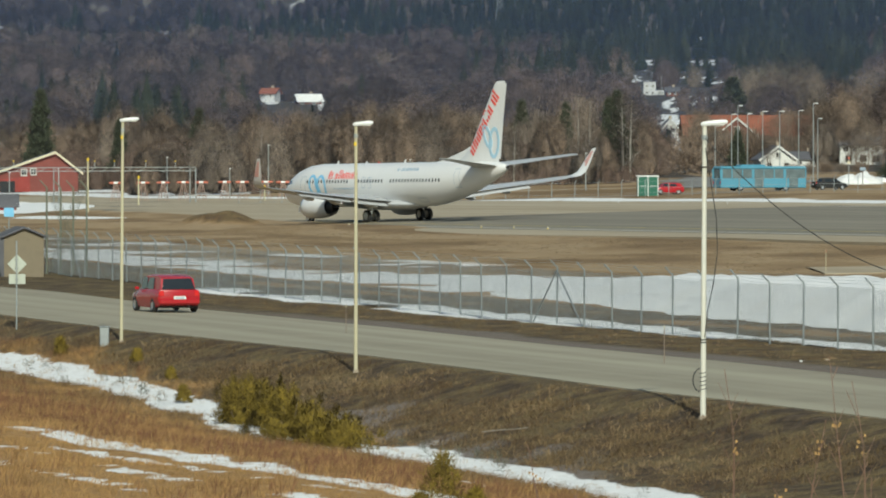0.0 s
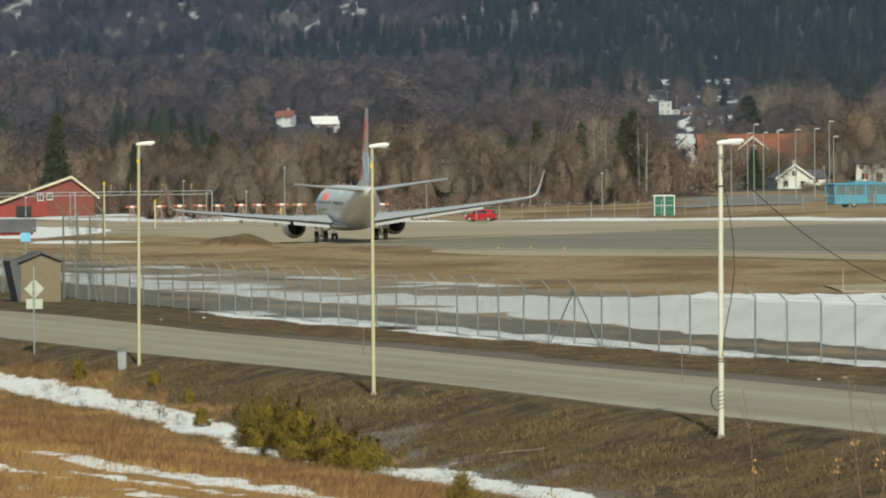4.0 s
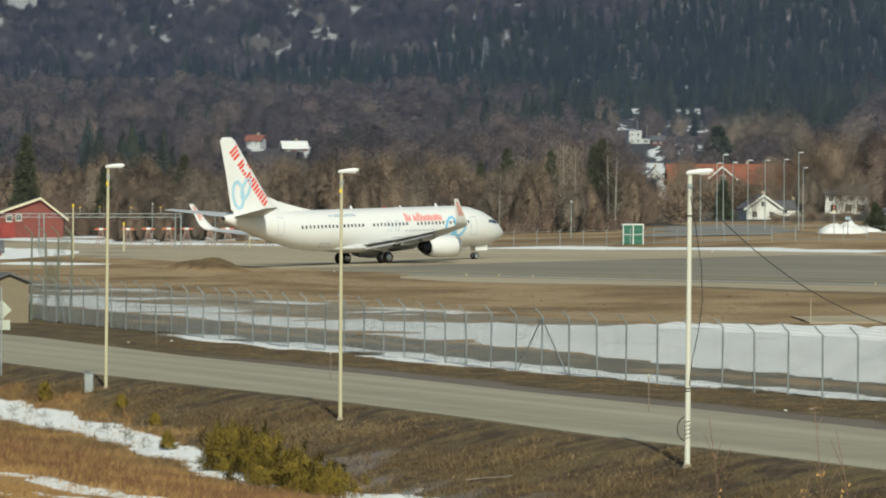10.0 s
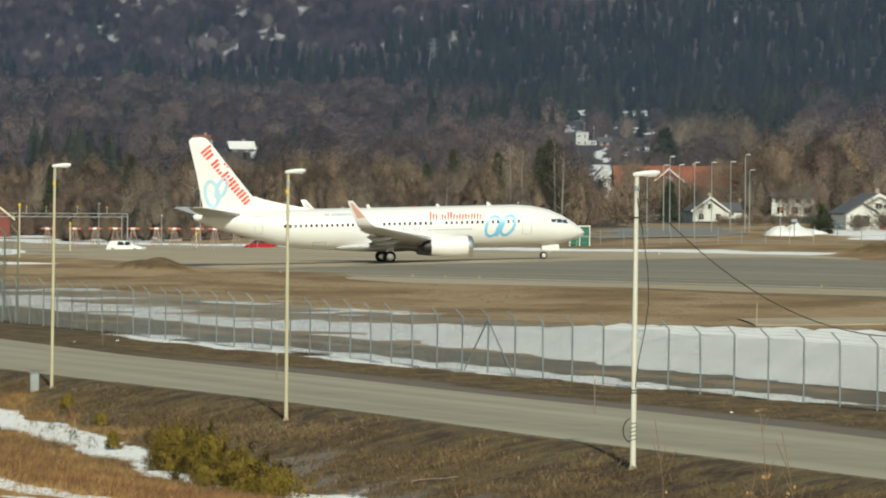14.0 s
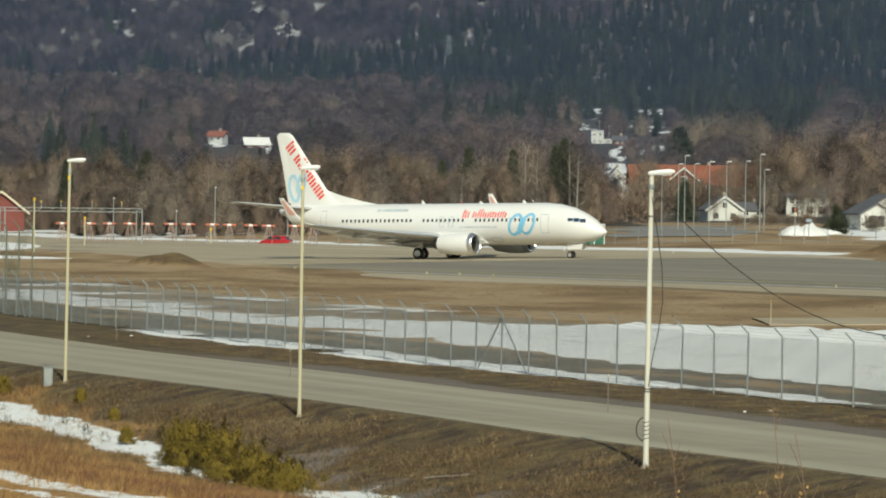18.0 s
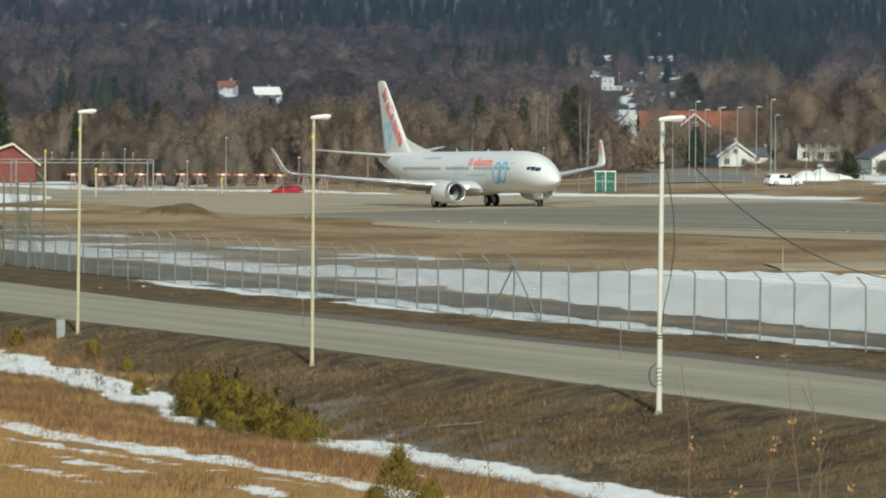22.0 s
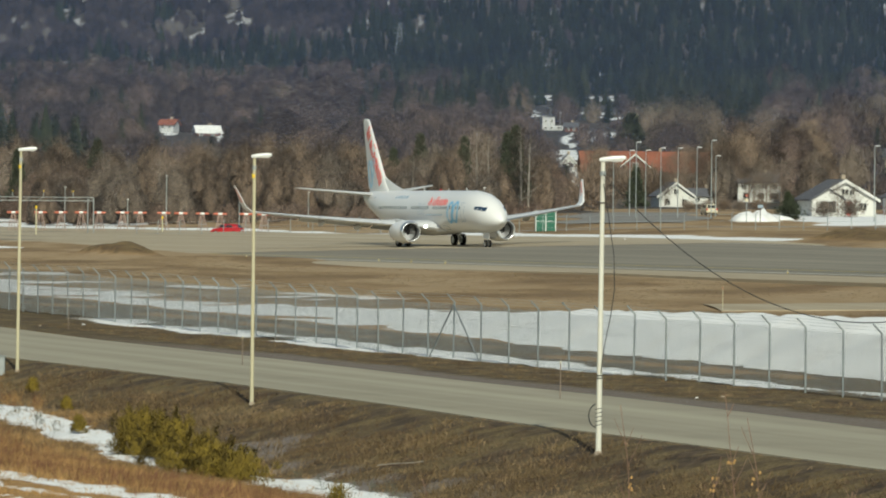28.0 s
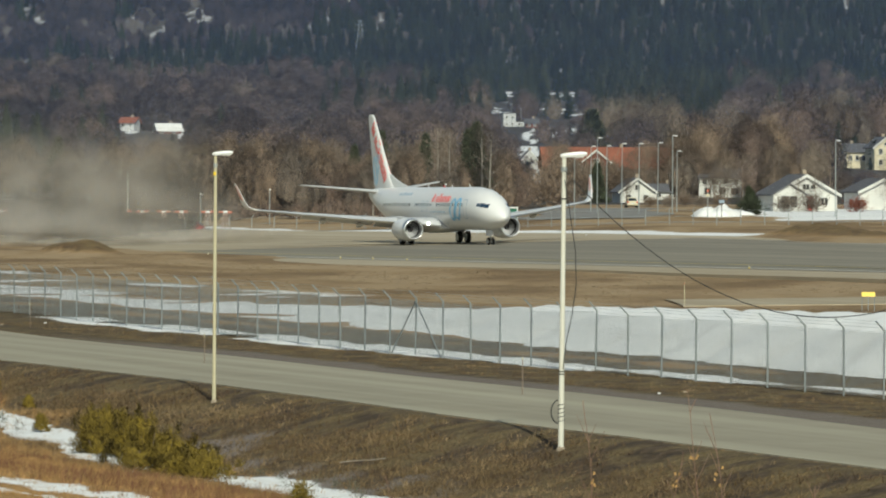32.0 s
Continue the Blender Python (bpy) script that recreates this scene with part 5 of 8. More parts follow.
    def fin_y(x, z):
        le = float(np.interp(z, [p[0] for p in fin], [p[1] for p in fin]))
        c = float(np.interp(z, [p[0] for p in fin], [p[2] for p in fin]))
        t = max(0.02, min(0.98, (le - x) / c))
        return c * 0.95 * float(np.interp(t, [a for a, b in EVEN[:8]], [b for a, b in EVEN[:8]])) + 0.03

    d = Vector((4.3, 0, -5.35)).normalized()       # the way the lettering runs down the fin
    up = Vector((5.35, 0, 4.3)).normalized()
    for side in (-1, 1):
        for i in range(9):
            tall = i in (0, 3)
            o = Vector((-37.42, 0, 11.08)) + d * (0.76 * i)
            h = 1.2 if tall else 0.9
            for a0, a1, h0, h1 in ((0.06, 0.29, 0, h),) if i == 1 else ((0.06, 0.29, 0, h), (0.42, 0.65, 0, h * (1.0 if i % 2 else 0.82))):
                q = [o + d * a + up * b for a, b in ((a0, h0), (a1, h0), (a1, h1), (a0, h1))]
                vs = [(p.x + NOSE, side * (fin_y(p.x, p.z) + 0.012), p.z) for p in q] + [(p.x + NOSE, side * (fin_y(p.x, p.z) - 0.03), p.z) for p in q]
                g = Geo().add(vs, [(0, 1, 2, 3), (7, 6, 5, 4), (0, 4, 5, 1), (1, 5, 6, 2), (2, 6, 7, 3), (3, 7, 4, 0)])
                if a0 == 0.06:
                    block = g
                else:
                    block = merge(block, g)
            part("letter_block", block, RED, f_ob, "red block of the fin lettering")
        for cx, cz, lx, lz, tilt in ((-36.35, 7.0, 0.62, 1.25, 8), (-35.4, 7.55, 0.42, 1.0, -24)):
            pts = []
            for a in np.linspace(0, 2 * math.pi, 36, endpoint=False):
                x, z = lx * math.cos(a), lz * math.sin(a)
                x, z = cx + x * math.cos(radians(tilt)) - z * math.sin(radians(tilt)), cz + x * math.sin(radians(tilt)) + z * math.cos(radians(tilt))
                pts.append((x + NOSE, side * (fin_y(x, z) + 0.008), z))
            part("emblem_loop", ring_band(pts, 0.17, (0, side, 0)), PALEBLUE, f_ob, "light blue loop of the emblem")
        # fuselage lettering, emblem, windows, doors
        x_first, x_last = (-15.4, -10.2) if side < 0 else (-10.2, -15.4)
        letter_row(9, x_first, x_last, 3.98, side, 0.80, 0.58, RED, body, "letter_block", "red block of the fuselage lettering")
        xs = (-25.6, -21.9) if side < 0 else (-21.9, -25.6)
        letter_row(11, xs[0], xs[1], 4.62, side, 0.26, 0.26, GREYBLUE, body, "small_letter_block", "small grey block lettering", 0.2, ())
        xs = (-15.6, -11.2) if side < 0 else (-11.2, -15.6)
        letter_row(16, xs[0], xs[1], 3.02, side, 0.15, 0.13, GREYBLUE, body, "small_letter_block", "small grey block lettering", 0.0, ())
        for cx, cz, lx, lz, tilt in ((-9.15, 3.30, 0.62, 1.02, -26), (-7.7, 3.36, 0.60, 1.02, -30), (-8.45, 3.2, 0.16, 0.85, -28)):
            pts = []
            for a in np.linspace(0, 2 * math.pi, 40, endpoint=False):
                x, z = lx * math.cos(a), lz * math.sin(a)
                t = radians(tilt)
                pts.append(hull_point(cx + x * math.cos(t) - z * math.sin(t), cz + x * math.sin(t) + z * math.cos(t), side, 0.008))
            part("emblem_loop", ring_band(pts, 0.14, lambda p: Vector((0, p[1], (p[2] - 3.35))).normalized()), BLUE, body, "light blue loop of the emblem")
        for i in range(46):
            if i in (15, 16, 27, 28):
                continue
            x = -6.6 - i * 0.508
            part("window", hull_patch(x + 0.11, x - 0.11, 3.60, 3.90, side, 0.006, 1, 2), GLASS, body)
        for x0, w, zb, zt in ((-5.35, 0.9, 2.45, 4.25), (-31.6, 0.78, 3.05, 4.75), (-16.35, 0.55, 3.1, 4.1), (-17.4, 0.55, 3.1, 4.1), (-11.0, 1.25, 1.62, 2.05), (-25.5, 1.25, 1.75, 2.15)):
            t = 0.045
            g = merge(hull_patch(x0, x0 - t, zb, zt, side, 0.006, 1, 5), hull_patch(x0 - w + t, x0 - w, zb, zt, side, 0.006, 1, 5), hull_patch(x0 - t, x0 - w + t, zb, zb + t, side, 0.006, 2, 1), hull_patch(x0 - t, x0 - w + t, zt - t, zt, side, 0.006, 2, 1))
            part("door_outline", g, GREYBLUE, body, "grey outline of a door")
        for (xa, xb, za, zb, sh) in ((-1.62, -2.10, 3.43, 3.79, -0.45), (-2.19, -2.72, 3.50, 3.87, -0.3), (-2.84, -3.32, 3.58, 3.87, -0.1)):
            part("cockpit_window", hull_patch(xa, xb, za, zb, side, 0.012, 2, 3, sh), COCKPIT, body, "dark cockpit window")
    g = Geo()
    g.add([(NOSE - 1.44, y, 3.42) for y in (-0.66, -0.04)] + [(NOSE - 1.99, y, 3.91) for y in (-0.04, -0.76)], [(0, 1, 2, 3)])
    g.add([(NOSE - 1.44, y, 3.42) for y in (0.04, 0.66)] + [(NOSE - 1.99, y, 3.91) for y in (0.76, 0.04)], [(0, 1, 2, 3)])
    for k in range(2):
        q = g.f[k]
        n = len(g.v)
        g.v += [(g.v[i][0] - 0.08, g.v[i][1], g.v[i][2] - 0.08) for i in q]
        g.f += [(q[i], q[(i + 1) % 4], n + (i + 1) % 4, n + i) for i in range(4)]
    part("windscreen", g, COCKPIT, body, "dark cockpit windscreen")
    for x, h in ((-9.2, 0.32), (-21.0, 0.34), (-14.2, 0.22)):
        part("antenna", Geo().loft([[(NOSE + x + a, b * 0.03, 5.33 + k) for a, b in ((0.22 * s - o, 0), (0 - o, 1), (-0.22 * s - o, 0), (0 - o, -1))] for k, s, o in ((0, 1, 0), (h, 0.55, 0.16))]), WHITE, body, "blade antenna on the roof")
    part("beacon", Geo().lathe([(0.16, 0.01), (0.12, 0.07), (0, 0.1)], Matrix.Translation((NOSE - 16.5, 0, 5.34)) @ pose(0, 0, 0, 0, -90, 0), 10, True), TAIL_RED, body, "red beacon on the roof")
    # landing gear
    nose = part("nose_gear", Geo().tube((NOSE - 3.85, 0, 1.75), (NOSE - 3.95, 0, 0.34), 0.075).tube((NOSE - 3.95, -0.26, 0.34), (NOSE - 3.95, 0.26, 0.34), 0.05).tube((NOSE - 3.0, 0, 1.65), (NOSE - 3.9, 0, 0.85), 0.045), METAL, jet, "nose landing gear", smooth=40)
    for y in (-0.2, 0.2):
        wheel(nose, (NOSE - 3.95, y, 0.345), 0.345, 0.2)
    for y in (-0.36, 0.36):
        part("gear_door", Geo().box((NOSE - 3.3, y, 1.12), (1.7, 0.03, 0.55), 0.01), WHITE, nose)
    for side in (-1, 1):
        gear = part("main_gear", Geo().tube((0.1, side * 2.62, 2.1), (0, side * 2.86, 0.56), 0.12).tube((0, side * 2.3, 0.56), (0, side * 3.4, 0.56), 0.08).tube((0.05, side * 1.5, 1.5), (0, side * 2.75, 1.0), 0.07), METAL, jet, "main landing gear", smooth=40)
        for y in (2.43, 3.29):
            wheel(gear, (0, side * y, 0.565), 0.565, 0.38)
        part("gear_door", Geo().box((0, side * 3.02, 1.55), (0.75, 0.04, 1.0), 0.015), WHITE, gear)
    lamp = bpy.data.materials.new("landing_light_glass")
    lamp.use_nodes = True
    b = lamp.node_tree.nodes["Principled BSDF"]
    b.inputs["Emission Color"].default_value, b.inputs["Emission Strength"].default_value = (1, 0.96, 0.88, 1), 6.0
    part("landing_light", Geo().lathe([(0.05, 0.01), (0.04, 0.12), (-0.03, 0.15)], Matrix.Translation((NOSE - 14.0, -2.55, 1.96)) @ pose(0, 0, 0, 0, 5, -20), 12, True), lamp, jet, "lit landing light in the wing root", smooth=40)
    return jet


jet = make_airliner()


# ---- along the street ----
def make_street_lamps():
    for x, y, h, r, mt, head_len, lean, label in ((7.05, 171.5, 8.1, 0.074, WHITEPOLE, 0.62, 0.3, "white wooden street lamp post with cables wound round it"), (-2.83, 206.3, 8.2, 0.060, POLE, 0.56, 0.05, "slim cream street lamp post beside the street"), (-12.0, 236.5, 8.4, 0.060, POLE, 0.60, 0.4, "slim cream street lamp post beside the street")):
        z = land_z(x, y)
        t = thing("street_lamp", label, "street lamp", Matrix.Translation((x, y, z)) @ pose(0, 0, 0, 0, lean, 0), "street lamps")
        part("post", Geo().tube((0, 0, -0.6), (0, 0, h - 0.1), r * 1.12, r * 0.82, 12), mt, t, smooth=40)
        part("base_collar", Geo().lathe([(-0.3, r * 1.7), (0.05, r * 1.7), (0.09, r * 1.2)], pose(0, 0, 0, 0, -90, 0), 10), CONCRETE, t, smooth=40)
        head = part("lamp_head", Geo().loft([[(a, b * w, h - 0.12 + c * hh + a * 0.09) for b, c in ((-1, 0.1), (-0.8, 0.8), (0.8, 0.8), (1, 0.1), (0.8, -0.5), (-0.8, -0.5))] for a, w, hh in ((-0.10, 0.07, 0.06), (0.0, 0.11, 0.09), (0.25, 0.15, 0.105), (head_len - 0.10, 0.15, 0.095), (head_len, 0.08, 0.06))]), LAMPGREY, t, "white lamp head", smooth=35)
        part("lens", Geo().box((head_len * 0.6, 0, h - 0.16 + head_len * 0.05), (head_len * 0.55, 0.24, 0.07), 0.03), PLATE, head, "pale lamp lens")
        part("clamp", Geo().tube((0, 0, h - 0.55), (0, 0, h - 0.42), r * 1.15, n=10), GALV, t)
        if r > 0.07:
            cable = [(0.02, -0.1, h - 0.75), (0.16, -0.1, h - 1.6), (0.33, -0.12, h - 2.7), (0.36, -0.12, h - 3.6), (0.26, -0.11, h - 4.4), (0.10, -0.1, h - 5.2), (0.03, -0.1, h - 5.9)]
            part("down_cable", Geo().pipe(cable, 0.012), CABLE, t, "slack black cable beside the post")
            coil = []
            for k in range(60):
                a = k * 0.52
                zz = 0.72 + 0.55 * k / 60
                coil.append((0.088 * math.cos(a), 0.088 * math.sin(a), zz))
            part("cable_coil", Geo().pipe(coil, 0.010), CABLE, t, "cable wound round the post")
            loop = [(-0.06 - 0.22 * math.sin(a), -0.1, 1.05 - 0.32 * math.cos(a)) for a in np.linspace(0.1, 3.0, 14)]
            part("cable_loop", Geo().pipe(loop, 0.016), CABLE, t, "loose loop of cable")
            for zz in (2.05, 2.12, h - 1.3):
                part("band", Geo().tube((0, 0, zz), (0, 0, zz + 0.035), r * 1.12, n=10), CABLE, t)
        else:
            part("number_tag", Geo().box((-0.02, -r - 0.01, h - 0.75), (0.09, 0.02, 0.12), 0.004), YELLOW, t, "small yellow tag")
    # overhead cable from the wound post to the next one along the street
    x1, y1 = 21.0, 168.0
    z1 = land_z(x1, y1)
    p = thing("cable_post", "white wooden post that holds the overhead cable", "post", Matrix.Translation((x1, y1, z1)))
    part("post", Geo().tube((0, 0, -0.6), (0, 0, 8.2), 0.1, 0.08, 12), WHITEPOLE, p, smooth=40)
    pts = [(7.1 + 13.9 * f, 171.3 - 3.3 * f, 7.25 - 3.9 * (1 - (2 * f - 1) ** 2)) for f in np.linspace(0, 1, 33)]
    tagged(part("overhead_cable", Geo().pipe(pts, 0.014), CABLE), "black overhead cable sagging between two posts", "cable")


def post_mesh():
    g = Geo().tube((0, 0, -0.35), (0, 0, 2.22), 0.034, n=8)
    g.tube((0, 0, 2.20), (-0.30, -0.10, 2.52), 0.030, 0.026, 8)
    return mesh_of("post", g, GALV, 40)


def fence_points():
    """Posts along the fence, evenly spaced by arc length on each stretch."""
    pts, y = [], 202.9
    while y < 372:
        x = float(lerp(y, FENCE))
        pts.append((x, y))
        step = 3.5
        x2 = float(lerp(y + 0.5, FENCE))
        y += step * 0.5 / math.hypot(x2 - x, 0.5)
    return pts


def make_fence():
    f = thing("perimeter_fence", "galvanised steel security fence with angled post tops", "fence")
    pts = fence_points()
    pm = post_mesh()
    zs = [land_z(x, y) for x, y in pts]
    for (x, y), z in zip(pts, zs):
        part("post", pm, None, f, at=Matrix.Translation((x, y, z)) @ pose(0, 0, 0, random.uniform(-0.7, 0.7), random.uniform(-0.8, 0.8), 0))
    for h, off, r in ((0.06, 0, 0.005), (0.75, 0, 0.003), (1.45, 0, 0.003), (2.16, 0, 0.005)):
        part("line_wire", Geo().pipe([(x, y, z + h) for (x, y), z in zip(pts, zs)], r, 4), GALV, f)
    for k in (0.3, 0.65, 0.98):
        part("barbed_wire", Geo().pipe([(x - 0.30 * k, y - 0.10 * k, z + 2.2 + 0.32 * k) for (x, y), z in zip(pts, zs)], 0.006, 4), GALV, f, "barbed wire strand")
    # the wire netting: crossing strands from post to post
    g = Geo()
    for ((x0, y0), z0), ((x1, y1), z1) in zip(list(zip(pts, zs))[:-1], list(zip(pts, zs))[1:]):
        for i in range(-20, 30):
            a, b = i / 30, (i + 20) / 30
            for s in (1, -1):
                p, q = (a, b) if s > 0 else (b, a)
                pa, qa = max(0, min(1, p)), max(0, min(1, q))
                ha = 0.08 + 2.05 * (pa - p) / (q - p) if q != p else 0
                hb = 0.08 + 2.05 * (qa - p) / (q - p) if q != p else 0
                A = Vector((x0 + (x1 - x0) * pa, y0 + (y1 - y0) * pa, z0 + ha))
                B = Vector((x0 + (x1 - x0) * qa, y0 + (y1 - y0) * qa, z0 + hb))
                if (B - A).length > 0.05:
                    g.tube(A, B, 0.0044, n=3, caps=False)
    tagged(part("netting", g, GALV, f, "galvanised wire netting"), kind="stuff")
    # braced straining posts
    for yb in (250.0,):
        i = min(range(len(pts)), key=lambda k: abs(pts[k][1] - yb))
        x, y = pts[i]
        for s in (-1, 1):
            x2, y2 = float(lerp(y + s * 3.3, FENCE)), y + s * 3.3
            part("brace", Geo().tube((x, y, zs[i] + 2.1), (x2, y2, land_z(x2, y2) - 0.1), 0.03, n=8), GALV, f, smooth=40)
    for yb in (342.0,):
        i = min(range(len(pts)), key=lambda k: abs(pts[k][1] - yb))
        x, y = pts[i]
        x2, y2 = float(lerp(y - 2.4, FENCE)), y - 2.4
        part("brace", Geo().tube((x, y, zs[i] + 2.1), (x2, y2, land_z(x2, y2) - 0.1), 0.03, n=8), GALV, f, smooth=40)


def make_roadside_things():
    SIGNBACK = mat("sign_back_grey", (0.42, 0.45, 0.38), 0.5, 0.1, 3, 20)
    # sign post with the grey backs of two signs
    x, y = -17.0, 252.7
    s = thing("road_sign", "grey road sign post with two pale signs seen from behind", "road sign", Matrix.Translation((x, y, land_z(x, y))))
    part("post", Geo().tube((0, 0, -0.4), (0, 0, 3.55), 0.032, n=10), GALV, s, smooth=40)
    part("diamond_sign", Geo().box((0, 0.05, 0), (0.56, 0.025, 0.56), 0.01, Matrix.Translation((0.02, 0, 2.62)) @ pose(0, 0, 0, 0, 45, 0)), SIGNBACK, s, "pale back of a diamond sign")
    part("plate_sign", Geo().box((0.02, 0.05, 2.02), (0.66, 0.025, 0.40), 0.01), SIGNBACK, s, "pale back of a rectangular sign")
    for zz in (2.45, 2.8, 2.02):
        part("bracket", Geo().box((0, 0.02, zz), (0.16, 0.05, 0.035), 0.008), GALV, s)
    # cabinet by the third lamp
    x, y = -12.65, 236.9
    c = thing("electrical_cabinet", "small grey steel electrical cabinet beside a lamp post", "cabinet", Matrix.Translation((x, y, land_z(x, y))))
    part("body", Geo().box((0, 0, 0.32), (0.34, 0.26, 0.72), 0.02), GALV, c)
    part("lid", Geo().box((0, 0, 0.70), (0.40, 0.32, 0.05), 0.015), GALV, c)
    part("door", Geo().box((0, -0.14, 0.34), (0.28, 0.02, 0.58), 0.006), GALV, c)
    # hut
    x, y = -22.6, 341.0
    h = thing("roadside_hut", "small beige rendered hut with a dark gabled roof beside the street", "hut", Matrix.Translation((x, y, -0.02)) @ pose(0, 0, 0, 0, 0, 14) @ Matrix.Diagonal((0.9, 0.9, 0.92, 1)))
    part("wall", Geo().prism([(-1.35, -0.2), (1.05, -0.2), (1.05, 2.35), (-0.15, 2.82), (-1.35, 2.35)], -1.2, 1.2), mat("olive_brown_render", (0.21, 0.175, 0.12), 0.9, 0.18, 1.2, 15, bump=0.3, dirt=(0.12, 0.1, 0.07), dirt_amount=0.5), h)
    for sgn in (-1, 1):
        part("roof", Geo().prism([(-0.15, 2.86), (-0.15 + sgn * 1.42, 2.30), (-0.15 + sgn * 1.42, 2.40), (-0.15, 2.97)], -1.45, 1.45), ROOFDARK, h, "dark sheet roof slope")
    part("side_screen", Geo().prism([(-1.36, 2.45), (-2.05, 2.42), (-1.5, -0.1), (-1.36, -0.1)], -1.25, 1.2), ROOFDARK, h, "dark slanting screen at the side")
    part("door", Geo().box((-1.365, -0.2, 0.95), (0.03, 0.9, 1.9), 0.01), ROOFDARK, h, "dark door in the side")
    x, y = -24.1, 352.0
    b = thing("bus_stop_sign", "small blue sign on a thin pole behind the hut", "sign", Matrix.Translation((x, y, 0)))
    part("pole", Geo().tube((0, 0, -0.3), (0, 0, 3.3), 0.03, n=8), GALV, b)
    part("plate", Geo().box((0, -0.02, 3.35), (0.55, 0.03, 0.5), 0.01), BLUE, b, "blue sign plate")
    # marker stakes on the verge
    for x, y, hh in ((7.12, 203.5, 1.35), (21.3, 352.0, 1.3), (-3.6, 236, 1.2), (-12.4, 290, 1.2), (9.8, 196.0, 0.0)):
        if hh:
            st = thing("marker_stake", "thin wooden marker stake in the verge", "stake", Matrix.Translation((x, y, land_z(x, y))))
            part("shaft", Geo().box((0, 0, hh / 2 - 0.1), (0.032, 0.032, hh + 0.2), 0.006), BARK if x < 20 else POLE, st)
            part("top_band", Geo().box((0, 0, hh - 0.08), (0.038, 0.038, 0.10), 0.006), ORANGE if x > 20 else POLE, st)
    rng = random.Random(3)
    for k in (0, 1, 5, 6):
        x, y = (12.0 + rng.uniform(-1.2, 2.6), 206 + rng.uniform(-2, 3)) if k < 5 else (-15 + rng.uniform(-3, 3), 300 + rng.uniform(-6, 6))
        if x < float(lerp(y, ROAD_FAR)) + 0.5:
            x = float(lerp(y, ROAD_FAR)) + rng.uniform(0.8, 2.5)
        g = Geo()
        n = 6
        r = rng.uniform(0.03, 0.06)
        g.loft([[(r * q * math.cos(a + rng.uniform(-0.2, 0.2)) * 1.4, r * q * math.sin(a), zz * r) for a in np.linspace(0, 2 * math.pi, n, endpoint=False)] for q, zz in ((0.8, -0.5), (1, 0.2), (0.75, 0.7), (0.3, 0.9))])
        tagged(part("stone", g, CONCRETE if k % 3 else SNOW, at=Matrix.Translation((x, y, land_z(x, y)))), "small pale stone on the verge", "stone")


make_street_lamps()
make_fence()
make_roadside_things()


# ---- vehicles ----
def car_hull(g, stations):
    """Loft of cross sections: (x, half width at sill, half width at belt, z low, z belt)."""
    rings = []
    for x, ws, wb, zl, zb in stations:
        rings.append([(x, s * w, z) for s, w, z in ((-1, ws * 0.93, zl), (-1, ws, zl + (zb - zl) * 0.35), (-1, wb, zl + (zb - zl) * 0.8), (-1, wb * 0.92, zb), (1, wb * 0.92, zb), (1, wb, zl + (zb - zl) * 0.8), (1, ws, zl + (zb - zl) * 0.35), (1, ws * 0.93, zl))])
    return g.loft(rings)


